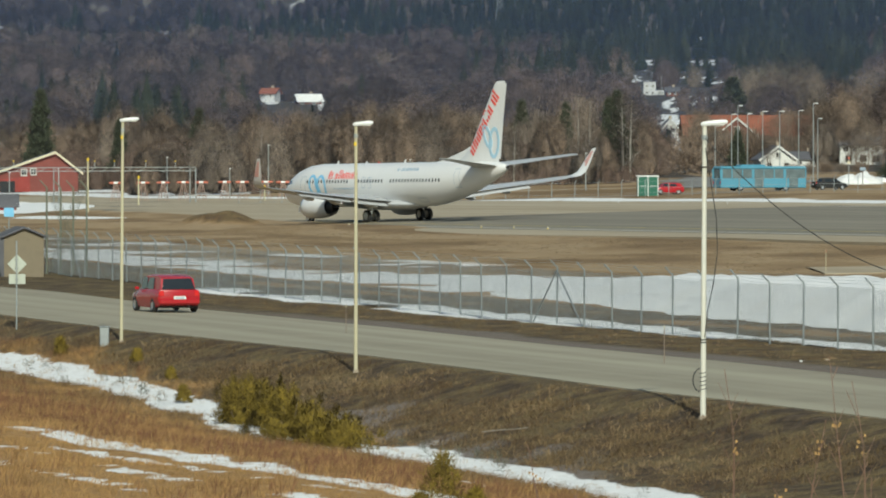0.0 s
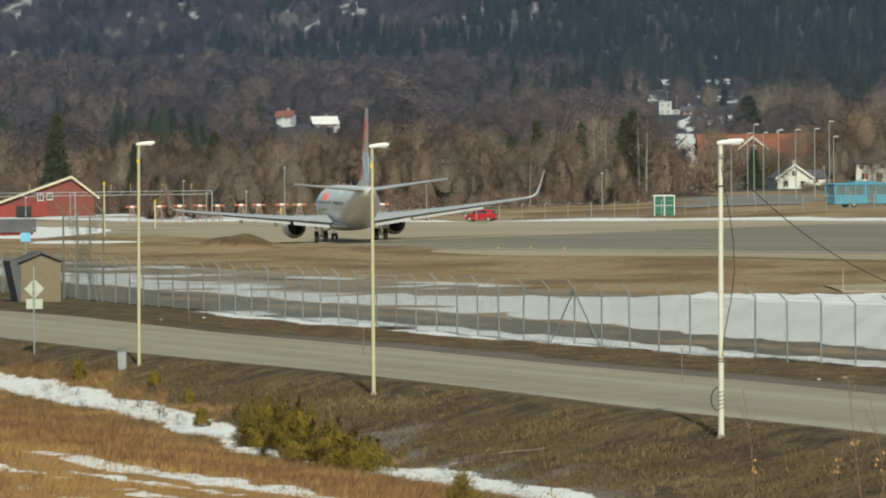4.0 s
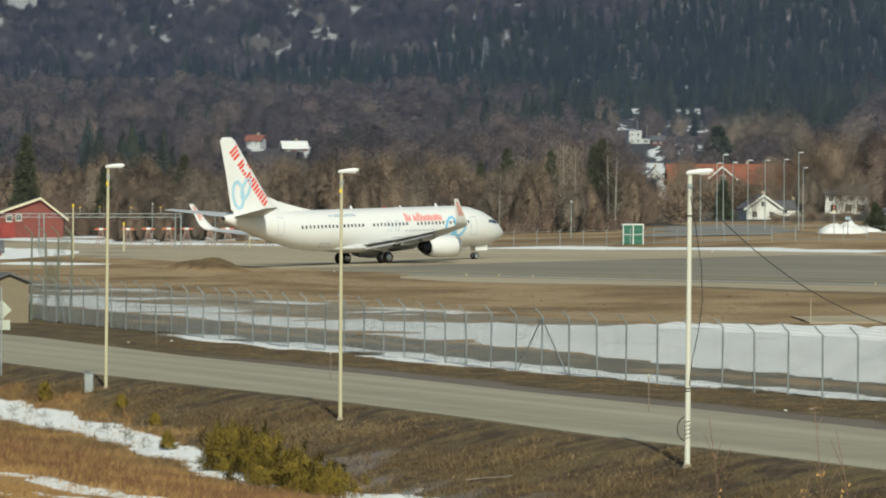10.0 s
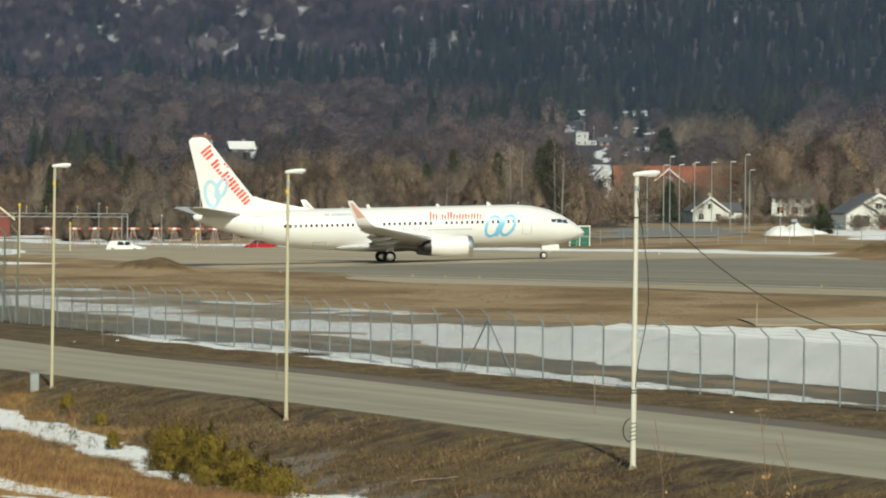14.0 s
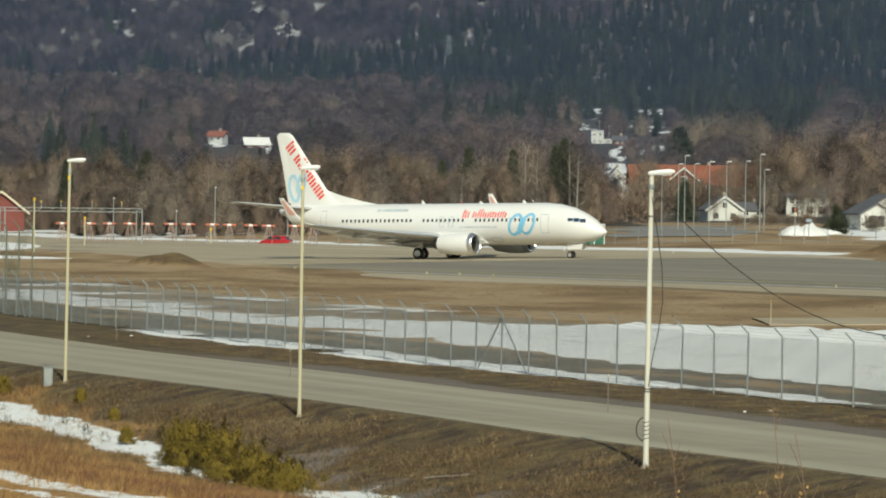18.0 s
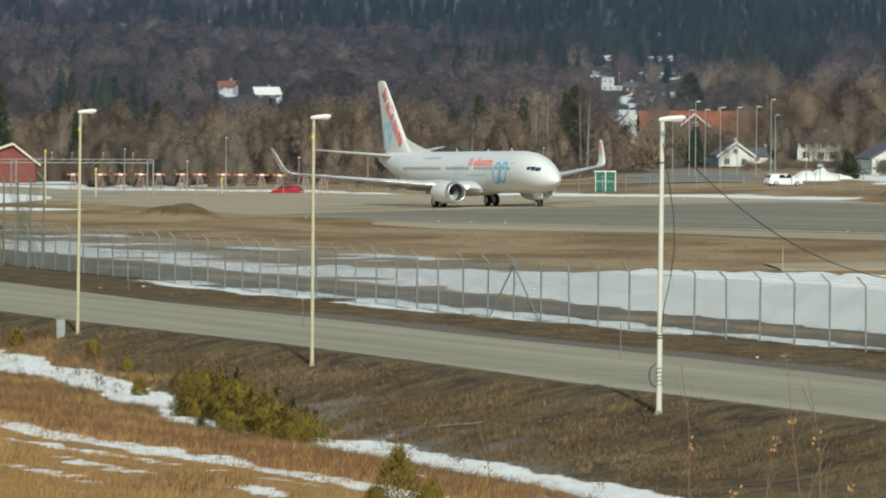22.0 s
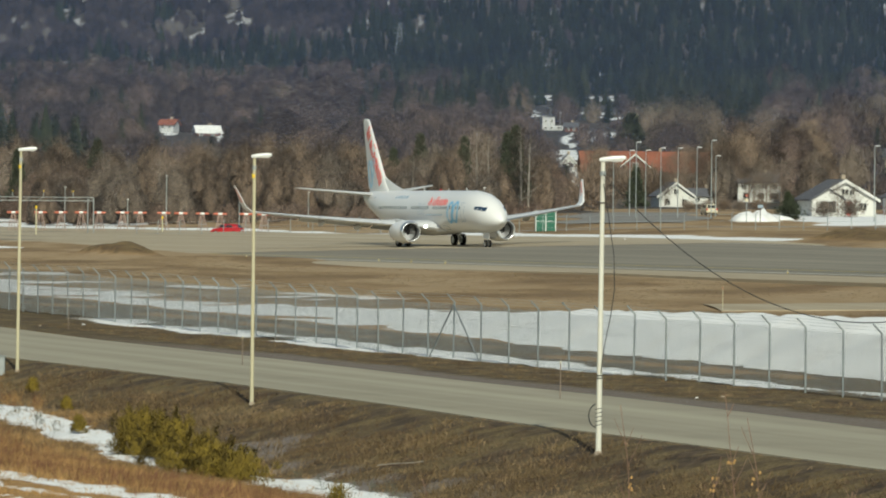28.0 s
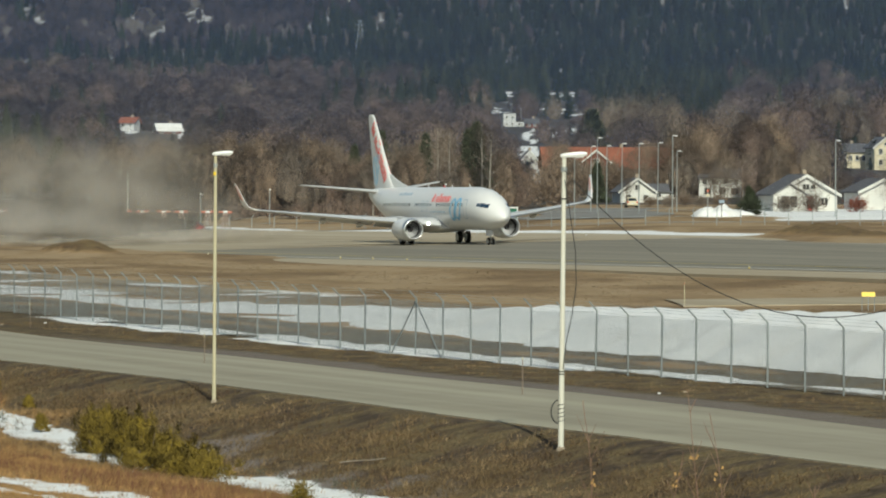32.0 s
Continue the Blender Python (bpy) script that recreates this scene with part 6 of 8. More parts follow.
def make_car(name, label, paint, length=3.95, width=1.7, height=1.44, hatch=True):
    """A small car, nose along +x, the middle of its wheelbase at the origin."""
    c = thing(name, label, "car")
    L, w = length / 2, width / 2
    body = part("body", car_hull(Geo(), [(-L, w * 0.86, w * 0.84, 0.42, 0.86), (-L + 0.06, w * 0.95, w * 0.93, 0.30, 0.95), (-L + 0.5, w, w * 0.98, 0.22, 0.97), (-0.3, w, w * 0.98, 0.20, 0.95), (0.75, w, w * 0.97, 0.20, 0.93), (L - 0.75, w * 0.98, w * 0.95, 0.22, 0.86), (L - 0.2, w * 0.92, w * 0.88, 0.26, 0.76), (L, w * 0.75, w * 0.7, 0.36, 0.62)]), paint, c, smooth=40)
    rear = -L + 0.12 if hatch else -L + 0.75
    cabin = [(rear, 0.86, 0.93), (rear + 0.22, 0.82, height * 0.93), (rear + 0.6, 0.80, height * 0.995), (0.05, 0.80, height), (0.42, 0.80, height * 0.97), (L - 0.85, 0.9, 0.88)]
    part("roof", Geo().loft([[(x, -w * k, min(z, 0.9)), (x, -w * k * 0.9, z - 0.04), (x, -w * k * 0.72, z), (x, w * k * 0.72, z), (x, w * k * 0.9, z - 0.04), (x, w * k, min(z, 0.9))] for x, k, z in cabin]), paint, c, smooth=35)
    for s in (-1, 1):
        for x0, x1 in ((-0.95, -0.1), (0.0, 0.75)):
            part("side_window", Geo().add([(x0, s * w * 0.845, 0.95), (x1 + 0.1, s * w * 0.845, 0.95), (x1 - 0.12, s * w * 0.765, height - 0.12), (x0 + 0.08, s * w * 0.765, height - 0.12), (x0, s * w * 0.80, 0.95), (x1 + 0.1, s * w * 0.80, 0.95), (x1 - 0.12, s * w * 0.72, height - 0.12), (x0 + 0.08, s * w * 0.72, height - 0.12)], [(0, 1, 2, 3), (7, 6, 5, 4), (0, 4, 5, 1), (1, 5, 6, 2), (2, 6, 7, 3), (3, 7, 4, 0)]), GLASS, c, "dark side window")
        part("mirror", Geo().box((0.72, s * (w + 0.07), 0.98), (0.12, 0.18, 0.13), 0.03), paint, c)
        part("tail_light", Geo().box((-L + 0.03, s * w * 0.80, 0.80), (0.10, 0.22, 0.24), 0.03), TAIL_RED, c, "red tail light")
        part("headlight", Geo().box((L - 0.14, s * w * 0.68, 0.66), (0.22, 0.34, 0.15), 0.04), PLATE, c, "clear headlight")
    g = Geo().add([(rear - 0.012, -w * 0.74, 0.97), (rear - 0.012, w * 0.74, 0.97), (rear + 0.19, w * 0.64, height * 0.91), (rear + 0.19, -w * 0.64, height * 0.91), (rear + 0.06, -w * 0.74, 0.95), (rear + 0.06, w * 0.74, 0.95), (rear + 0.25, w * 0.64, height * 0.89), (rear + 0.25, -w * 0.64, height * 0.89)], [(0, 1, 2, 3), (7, 6, 5, 4), (0, 4, 5, 1), (1, 5, 6, 2), (2, 6, 7, 3), (3, 7, 4, 0)])
    part("rear_window", g, GLASS, c, "dark rear window")
    part("windscreen", Geo().add([(L - 0.9, -w * 0.8, 0.9), (L - 0.9, w * 0.8, 0.9), (0.46, w * 0.66, height - 0.08), (0.46, -w * 0.66, height - 0.08), (L - 0.96, -w * 0.8, 0.87), (L - 0.96, w * 0.8, 0.87), (0.4, w * 0.66, height - 0.1), (0.4, -w * 0.66, height - 0.1)], [(0, 1, 2, 3), (7, 6, 5, 4), (0, 4, 5, 1), (1, 5, 6, 2), (2, 6, 7, 3), (3, 7, 4, 0)]), GLASS, c, "dark windscreen")
    part("rear_bumper", Geo().box((-L - 0.01, 0, 0.47), (0.14, width * 0.92, 0.24), 0.05), paint, c)
    part("front_bumper", Geo().box((L - 0.04, 0, 0.42), (0.16, width * 0.80, 0.22), 0.05), paint, c)
    plate = part("number_plate", Geo().box((-L - 0.085, 0, 0.62), (0.02, 0.52, 0.12), 0.004), PLATE, c, "pale number plate")
    part("plate_bar", Geo().box((-L - 0.099, 0, 0.62), (0.008, 0.40, 0.05), 0), GREYBLUE, plate)
    part("exhaust", Geo().tube((-L - 0.1, -0.4, 0.27), (-L + 0.3, -0.4, 0.27), 0.03, n=8), DARKMETAL, c)
    part("underbody", Geo().box((0, 0, 0.25), (length * 0.9, width * 0.86, 0.12), 0.03), RUBBER, c)
    for x in (-length * 0.31, length * 0.31):
        for s in (-1, 1):
            wheel(c, (x, s * (w - 0.09), 0.30), 0.30, 0.19, "silver wheel rim")
    return c


def make_bus():
    b = thing("city_bus", "sky-blue single-deck city bus on the lane beyond the airfield", "bus")
    L, w, h = 5.6, 1.25, 2.95
    BUSPANE = mat("grey_blue_bus_glazing", (0.13, 0.17, 0.18), 0.25, 0.3, 1.2, 8)
    part("body", Geo().box((0, 0, 0.95), (2 * L, 2 * w, 1.2), 0.10), BUSBLUE, b)
    part("roof", Geo().box((0, 0, 2.78), (2 * L, 2 * w, 0.36), 0.12), BUSBLUE, b)
    part("roof_pod", Geo().box((-1.2, 0, 3.05), (3.2, 1.7, 0.24), 0.06), BUSBLUE, b)
    part("cabin_core", Geo().box((0, 0, 2.05), (2 * L - 0.16, 2 * w - 0.14, 1.2), 0.05), BUSPANE, b, "grey-blue window band")
    for s in (-1, 1):
        for i in range(9):
            x = -L + 0.08 + i * (2 * L - 0.16) / 8
            part("pillar", Geo().box((x, s * (w - 0.04), 2.08), (0.14 if i % 3 else 0.34, 0.08, 1.12), 0.015), BUSBLUE, b)
        for x in (-0.6, 3.9):
            part("door", Geo().box((x, s * (w + 0.005), 1.5), (1.15, 0.05, 2.1), 0.02), BUSPANE, b, "glazed bus door")
    part("destination_display", Geo().box((L - 0.01, 0, 2.62), (0.06, 1.7, 0.28), 0.02), GLASS, b)
    for s in (-1, 1):
        part("tail_light", Geo().box((-L - 0.005, s * 1.05, 1.0), (0.04, 0.16, 0.4), 0.01), TAIL_RED, b)
    for x in (-3.0, 2.9):
        for s in (-1, 1):
            wheel(b, (x, s * 1.08, 0.48), 0.48, 0.3)
    return b


red_car = make_car("red_hatchback", "red hatchback car driving away along the street", CARRED, 4.2, 1.92, 1.56)
far_red_car = make_car("small_red_car", "small red car on the lane beyond the airfield", CARRED, 3.7, 1.65, 1.4)
white_estate = make_car("white_estate_car", "white estate car on the lane beyond the airfield", CARWHITE, 4.6, 1.75, 1.5)
pale_car = make_car("pale_car", "pale beige car on the car park by the houses", WOODYELLOW, 4.2, 1.7, 1.5)
dark_car = make_car("dark_car", "dark grey car ahead of the bus", RUBBER, 4.3, 1.7, 1.45, False)
bus = make_bus()


# ---- plants near the street ----
def blades(rng, x, y, z, per, height, width, lean):
    """Grass blades: per blades in each tuft at x, y, z."""
    n = len(x) * per
    px, py = np.repeat(x, per) + rng.normal(size=n) * 0.07, np.repeat(y, per) + rng.normal(size=n) * 0.07
    h = np.repeat(height, per) * rng.uniform(0.5, 1.25, n)
    base = np.stack([px, py, np.repeat(z, per) - 0.03], -1)
    tip = base + np.stack([rng.normal(size=n) * lean * h + 0.12 * h, rng.normal(size=n) * lean * h, h], -1)
    ang = rng.uniform(0, math.pi, n)
    w = width * rng.uniform(0.6, 1.5, n)
    off = np.stack([np.cos(ang) * w, np.sin(ang) * w, np.zeros(n)], -1)
    v = np.stack([base - off, base + off, tip], 1).reshape(-1, 3)
    return v, np.arange(len(v)).reshape(-1, 3)


def scatter(rng, n, y0, y1, a0=-0.105, a1=0.115):
    y = np.sqrt(rng.uniform(y0 * y0, y1 * y1, n))
    return rng.uniform(a0, a1, n) * y, y


def make_meadow():
    rng = np.random.default_rng(5)
    x, y = scatter(rng, 150000, 108, 262)
    s = (lerp(y, ROAD_NEAR) - x) * 0.96
    z, soil, field, snow, wood = land(x, y)
    patch = wobble(x, y, 2.4, 3) + 0.6 * wobble(x, y, 0.8, 5)
    keep = (s > 2.5) & (s < 30) & (soil < 0.75) & ((snow < 0.35) | (rng.random(len(x)) < np.where(s > 15, 0.34, 0.10))) & (patch > -0.95)
    keep &= rng.random(len(x)) > 0.9 * smooth(0.2, 0.8, soil)
    gx, gy, gz = x[keep], y[keep], z[keep]
    # cropped short where old snow lies just behind
    behind = np.maximum(np.maximum(land(gx, gy + 1.5)[3], land(gx, gy + 3.5)[3]), land(gx, gy + 5.5)[3])
    ht = (0.21 + 0.09 * wobble(gx, gy, 3.5, 2)) * rng.uniform(0.6, 1.3, len(gx)) * (1 - 0.45 * smooth(0.2, 0.6, behind))
    v, f = blades(rng, gx, gy, gz, 7, ht, 0.0075, 0.42)
    tagged(bulk("dry_grass", v, f, STRAW), "tawny dry grass of the meadow", "grass", kind="stuff")
    # redder seed heads and dead weeds in drifts
    band = smooth(11.5, 13, s[keep]) * (1 - smooth(15.5, 17, s[keep]))
    pick = (wobble(gx, gy, 4.5, 8) + 0.5 * wobble(gx, gy, 1.6, 9) + 0.5 * band > 0.1) & (rng.random(len(gx)) < 0.28 + 0.3 * band) & (behind < 0.3)
    v, f = blades(rng, gx[pick], gy[pick], gz[pick], 5, 0.31 * rng.uniform(0.6, 1.4, int(pick.sum())), 0.010, 0.35)
    tagged(bulk("dead_weeds", v, f, WEED), "rust-brown dead weeds among the grass", "weeds", kind="stuff")
    # sparse tufts on the embankment and verges
    for name, count, shade, seed, low, tall, label in (("verge_grass", 230000, (0.155, 0.104, 0.048), 12, -0.1, 0.18, "olive-brown tufts on the embankment and verges"), ("dark_verge_grass", 170000, (0.10, 0.063, 0.036), 27, -0.1, 0.16, "dark brown dead growth on the embankment"), ("tan_verge_grass", 130000, (0.26, 0.18, 0.095), 41, 0.15, 0.17, "tan dry tufts on the embankment and verges")):
        x, y = scatter(rng, count, 120, 300)
        s = (lerp(y, ROAD_NEAR) - x) * 0.96
        q = (x - lerp(y, ROAD_FAR)) * 0.96
        d = (x - lerp(y, FENCE)) * 0.96
        z, soil, field, snow, wood = land(x, y)
        drift = wobble(x, y * 0.5, 2.6, seed) + 0.6 * wobble(x, y * 0.6, 0.9, seed + 1)
        drift = drift + rng.normal(size=count) * 0.45
        keep = (((s > 0.9) & (s < 12)) | ((q > 2.4) & (d < 2.0) & (rng.random(count) < 0.28))) & (snow < 0.4) & (rng.random(count) > 0.75 * gravel_at(x, y)) & (drift > low + 0.7 * (1 - smooth(144, 172, y)) + 0.8 * (1 - smooth(1.2, 3.2, s)) * (s > 0))
        shade_mat = mat(name + "_blades", shade, 0.9, 0.3, 0.5, 6, per_island=0.45)
        v, f = blades(rng, x[keep], y[keep], z[keep], 5, tall * np.where(q[keep] > 0, 0.55, 1.0) * rng.uniform(0.4, 1.6, int(keep.sum())), 0.009, 0.7)
        tagged(bulk(name, v, f, shade_mat), label, "grass", kind="stuff")
    x, y = scatter(rng, 26000, 290, 545, -0.09, 0.105)
    d = (x - lerp(y, FENCE)) * 0.96
    z, soil, field, snow, wood = land(x, y)
    keep = (d > 15) & (snow < 0.3) & (across(x, y) < -9) & (wobble(x, y * 0.4, 9, 3) > -0.5) & ~((x > 20) & (y > 345) & (y < 385))
    brown = mat("brown_airfield_grass", (0.20, 0.148, 0.085), 0.9, 0.3, 0.3, 4, per_island=0.35)
    v, f = blades(rng, x[keep], y[keep], z[keep], 4, 0.09 * rng.uniform(0.5, 1.4, int(keep.sum())), 0.02, 1.2)
    tagged(bulk("airfield_grass", v, f, brown), "short brown grass of the airfield", "grass", kind="stuff")


def needle_clump(rng, n, rx, ry, rz, ln, wd):
    v, f = twig_cloud(rng, (0, 0, rz * 0.5), (rx, ry, rz * 0.55), n, ln, wd, 0.9)
    v[:, 2] = np.maximum(v[:, 2], -0.05)
    return v, f


def make_bushes():
    rng = np.random.default_rng(17)
    bush = thing("juniper_bush", "spreading olive-green juniper bush beside the snowy ditch", "bush")
    ends = [((x + 0.1) * (1 + 0.0011 * (y - 172)), y + 4.0 + 0.2 * (y - 172), h * 0.88) for x, y, h in [(-6.35, 190.5, 1.6), (-5.75, 187.5, 1.7), (-5.1, 184.0, 1.55), (-4.5, 181.0, 1.35), (-3.95, 178.0, 1.2), (-3.4, 175.2, 1.1), (-2.85, 172.8, 1.0), (-6.2, 186.2, 0.8), (-4.9, 179.5, 0.8), (-3.7, 174.0, 0.75)]]
    for x, y, h in ends:
        z = land_z(x, y)
        sets = []
        for k in range(17):
            cx, cy, top = rng.normal() * 0.36, rng.normal() * 0.8, h * rng.uniform(0.55, 1.0)
            for q in range(5):
                fz = (q + 0.4) / 5
                rr = 0.17 * (1 - fz) + 0.05
                sets.append(twig_cloud(rng, (cx + 0.22 * fz * rng.normal(), cy, top * (0.1 + 0.8 * fz)), (rr, rr, top * 0.16), 80, 0.13, 0.011, 0.6))
        v, f = stack_tris(sets)
        v[:, 2] = np.maximum(v[:, 2], 0.0)
        nrm = np.stack([v[:, 0] / 0.9, v[:, 1] / 1.6 - 0.35, v[:, 2] / h * 1.1 - 0.15], -1) + np.repeat(rng.normal(size=(len(v) // 3, 3)) * 0.3, 3, 0)
        f = facing(v, f, nrm)
        ob = bulk("branch", v, f, JUNIPER)
        soften(ob.data, v, f, nrm)
        ob.parent = bush
        ob.location = (x, y, z)
        part("stem", Geo().tube((x, y, z - 0.2), (x + 0.15, y, z + h * 0.7), 0.03, 0.01, 5).tube((x, y, z - 0.2), (x - 0.25, y - 0.3, z + h * 0.6), 0.025, 0.01, 5), BARK, bush)
    for x, y, h, lab in ((0.0, 140.0, 1.3, "small bushy pine sapling in the meadow"), (0.73, 139.5, 0.55, "low bushy pine seedling in the meadow"), (-0.52, 139.2, 0.42, "low bushy pine seedling in the meadow"), (-11.0, 228.0, 0.45, "small yellow-green juniper shrub on the bank"), (-9.4, 219, 0.4, "small yellow-green juniper shrub on the bank"), (-8.5, 207.5, 0.55, "small grey-green pine sapling in the snowy ditch"), (-14.3, 237, 0.7, "small yellow-green juniper shrub on the bank")):
        t = thing("young_conifer", lab, "shrub", Matrix.Translation((x, y, land_z(x, y))))
        sets = []
        many = 30 if "meadow" in lab else 20
        for k in range(many):
            fz = (k + 0.5) / many
            r = (0.50 if "meadow" in lab else 0.42) * h * (1 - fz) + 0.05
            a = k * 2.4
            r *= rng.uniform(0.6, 1.25)
            v, f = twig_cloud(rng, (math.cos(a) * r * 0.8, math.sin(a) * r * 0.8, h * (0.1 + 0.85 * fz)), (0.13 * h, 0.13 * h, 0.11 * h), 70, 0.14, 0.011, 0.8)
            sets.append((v, f))
        v, f = stack_tris(sets)
        nrm = np.stack([v[:, 0] / (0.5 * h), v[:, 1] / (0.5 * h) - 0.5, v[:, 2] / h * 0.8], -1) + np.repeat(rng.normal(size=(len(v) // 3, 3)) * 0.25, 3, 0)
        f = facing(v, f, nrm)
        ob = bulk("needles", v, f, JUNIPER)
        soften(ob.data, v, f, nrm)
        ob.parent = t
        part("stem", Geo().tube((0, 0, -0.2), (0, 0, h * 0.9), 0.025, 0.008, 6), BARK, t)
    # dead herb sprigs standing in the snow
    sprig = mat("grey_green_sprigs", (0.12, 0.12, 0.085), 0.9, 0.3, 1, 10, per_island=0.3)
    for k in range(26):
        y = rng.uniform(146, 236)
        s = float(lerp(y, DITCH)) + rng.normal() * 0.5
        x = float(lerp(y, ROAD_NEAR)) - s / 0.96
        h = rng.uniform(0.18, 0.42)
        v, f = twig_cloud(rng, (0, 0, h * 0.55), (0.16, 0.16, h * 0.5), 60, h * 0.4, 0.009, 0.8)
        v[:, 2] = np.maximum(v[:, 2], -0.03)
        t = thing("dead_herb", "dead grey-green herb standing in old snow", "weed", Matrix.Translation((x, y, land_z(x, y))), "dead herbs in the ditch")
        ob = bulk("tuft", v, f, sprig)
        ob.parent = t
        tagged(ob, kind="stuff")
    # whippy saplings near the camera
    russet = mat("russet_sapling_bark", (0.17, 0.10, 0.068), 0.8, 0.25, 3, 30)
    for a, y, h, lx in ((0.0462, 136, 3.5, -0.2), (0.0634, 134, 4.0, -0.35), (0.0670, 136, 3.5, -0.30), (0.0582, 135, 2.6, 0.3), (0.0642, 130, 1.9, 0.35), (0.0602, 131, 1.5, -0.3), (0.0672, 129, 1.6, 0.1), (0.0560, 128, 1.3, -0.5), (0.0705, 132, 1.7, 0.2), (0.0150, 140, 1.5, -0.25), (0.0205, 131, 1.0, 0.1), (0.0180, 129, 0.9, -0.1), (0.0755, 135, 1.6, -0.2), (0.0800, 133, 2.0, 0.2), (0.0840, 134, 1.4, -0.3), (0.0890, 131, 1.8, 0.2)):
        x = a * y
        z = land_z(x, y)
        t = thing("sapling", "leafless russet sapling with whippy shoots", "sapling", Matrix.Translation((x, y, z)), "saplings in the meadow")
        pts = [(lx * f * f + 0.03 * math.sin(7 * f + a * 900), 0.05 * math.sin(5 * f), h * f) for f in np.linspace(0, 1, 9)]
        part("stem", Geo().pipe([(0, 0, -0.2)] + pts[1:5], 0.017, 5).pipe(pts[4:], 0.010, 4), russet, t)
        for k in range(7):
            i = int(rng.integers(3, 8))
            p = pts[i]
            sd = rng.choice((-1, 1))
            ln = rng.uniform(0.15, 0.5) * h * 0.4
            part("shoot", Geo().tube(p, (p[0] + sd * ln * 0.45, p[1] + rng.normal() * 0.1, p[2] + ln), 0.010, 0.005, 4), russet, t)
        if rng.random() < 0.45:
            i = int(rng.integers(4, 8))
            p = pts[i]
            lf = Geo()
            for k in range(5):
                c = Vector(p) + Vector((rng.normal() * 0.06, -0.03, rng.normal() * 0.07))
                lf.add([c + Vector(o) for o in ((-0.022, 0, -0.03), (0.022, 0.01, -0.022), (0.028, 0.012, 0.03), (-0.012, -0.006, 0.04))], [(0, 1, 2, 3)])
            part("dry_leaves", lf, STRAW, t, "a few ochre dry leaves")
    log = thing("fallen_branch", "pale fallen branch on the embankment", "branch", Matrix.Translation((1.7, 178, land_z(1.7, 178) + 0.08)))
    part("wood", Geo().pipe([(-0.6, 0.2, 0.0), (-0.15, 0.1, 0.06), (0.35, 0, 0.09), (0.7, -0.1, 0.14)], 0.013, 5), BIRCH, log)


make_meadow()
make_bushes()


# ---- dust behind the engines ----
def dust_material():
    """Thin drifting dust: densest at the middle of each billow, fading out to its rim, with wisps."""
    m = bpy.data.materials.new("drifting_dust")
    m.use_nodes = True
    nt = m.node_tree
    nt.nodes.clear()
    out, mix, tr, df = (nt.nodes.new(n) for n in ("ShaderNodeOutputMaterial", "ShaderNodeMixShader", "ShaderNodeBsdfTransparent", "ShaderNodeBsdfDiffuse"))
    df.inputs[0].default_value = (0.27, 0.25, 0.225, 1)
    co, ln, n1, wisps, fade, k = (nt.nodes.new(n) for n in ("ShaderNodeTexCoord", "ShaderNodeVectorMath", "ShaderNodeTexNoise", "ShaderNodeMapRange", "ShaderNodeMapRange", "ShaderNodeMath"))
    ln.operation = "LENGTH"
    at = nt.nodes.new("ShaderNodeAttribute")
    at.attribute_name = "spread"
    nt.links.new(at.outputs["Vector"], ln.inputs[0])
    n1.inputs["Scale"].default_value, n1.inputs["Detail"].default_value = 0.16, 4
    nt.links.new(co.outputs["Object"], n1.inputs["Vector"])
    wisps.inputs[1].default_value, wisps.inputs[2].default_value, wisps.inputs[3].default_value, wisps.inputs[4].default_value = 0.35, 0.7, 0.25, 1.0
    fade.interpolation_type = "SMOOTHSTEP"
    fade.inputs[1].default_value, fade.inputs[2].default_value, fade.inputs[3].default_value, fade.inputs[4].default_value = 1.0, 0.1, 0.0, 0.44
    nt.links.new(n1.outputs[0], wisps.inputs[0])
    nt.links.new(ln.outputs["Value"], fade.inputs[0])
    k.operation = "MULTIPLY"
    nt.links.new(wisps.outputs[0], k.inputs[0])
    nt.links.new(fade.outputs[0], k.inputs[1])
    nt.links.new(k.outputs[0], mix.inputs[0])
    nt.links.new(tr.outputs[0], mix.inputs[1])
    nt.links.new(df.outputs[0], mix.inputs[2])
    nt.links.new(mix.outputs[0], out.inputs[0])
    return m


# x, y, height of the middle, half width, half height, seconds at which it rises
DUST = [(-14, 652, 0.6, 11, 2.4, 28.0), (-24, 676, 1.2, 14, 3.4, 28.5), (-33, 700, 2.2, 14, 5.0, 29.2), (-27, 716, 5.0, 15, 7.5, 29.6), (-39, 738, 6.5, 15, 10.0, 29.6), (-20, 744, 7.0, 15, 11.0, 30.0), (-48, 724, 4.5, 13, 7.0, 29.4), (-30, 664, 1.8, 15, 4.0, 28.7), (-36, 645, 1.0, 16, 3.4, 29.6), (-17, 696, 3.0, 15, 5.5, 30.0), (-28, 648, 1.2, 27, 4.2, 29.8), (-24, 680, 2.6, 26, 6.5, 30.2), (-12, 640, 0.8, 17, 3.0, 30.4), (-34, 760, 6.0, 26, 11.0, 30.2)]


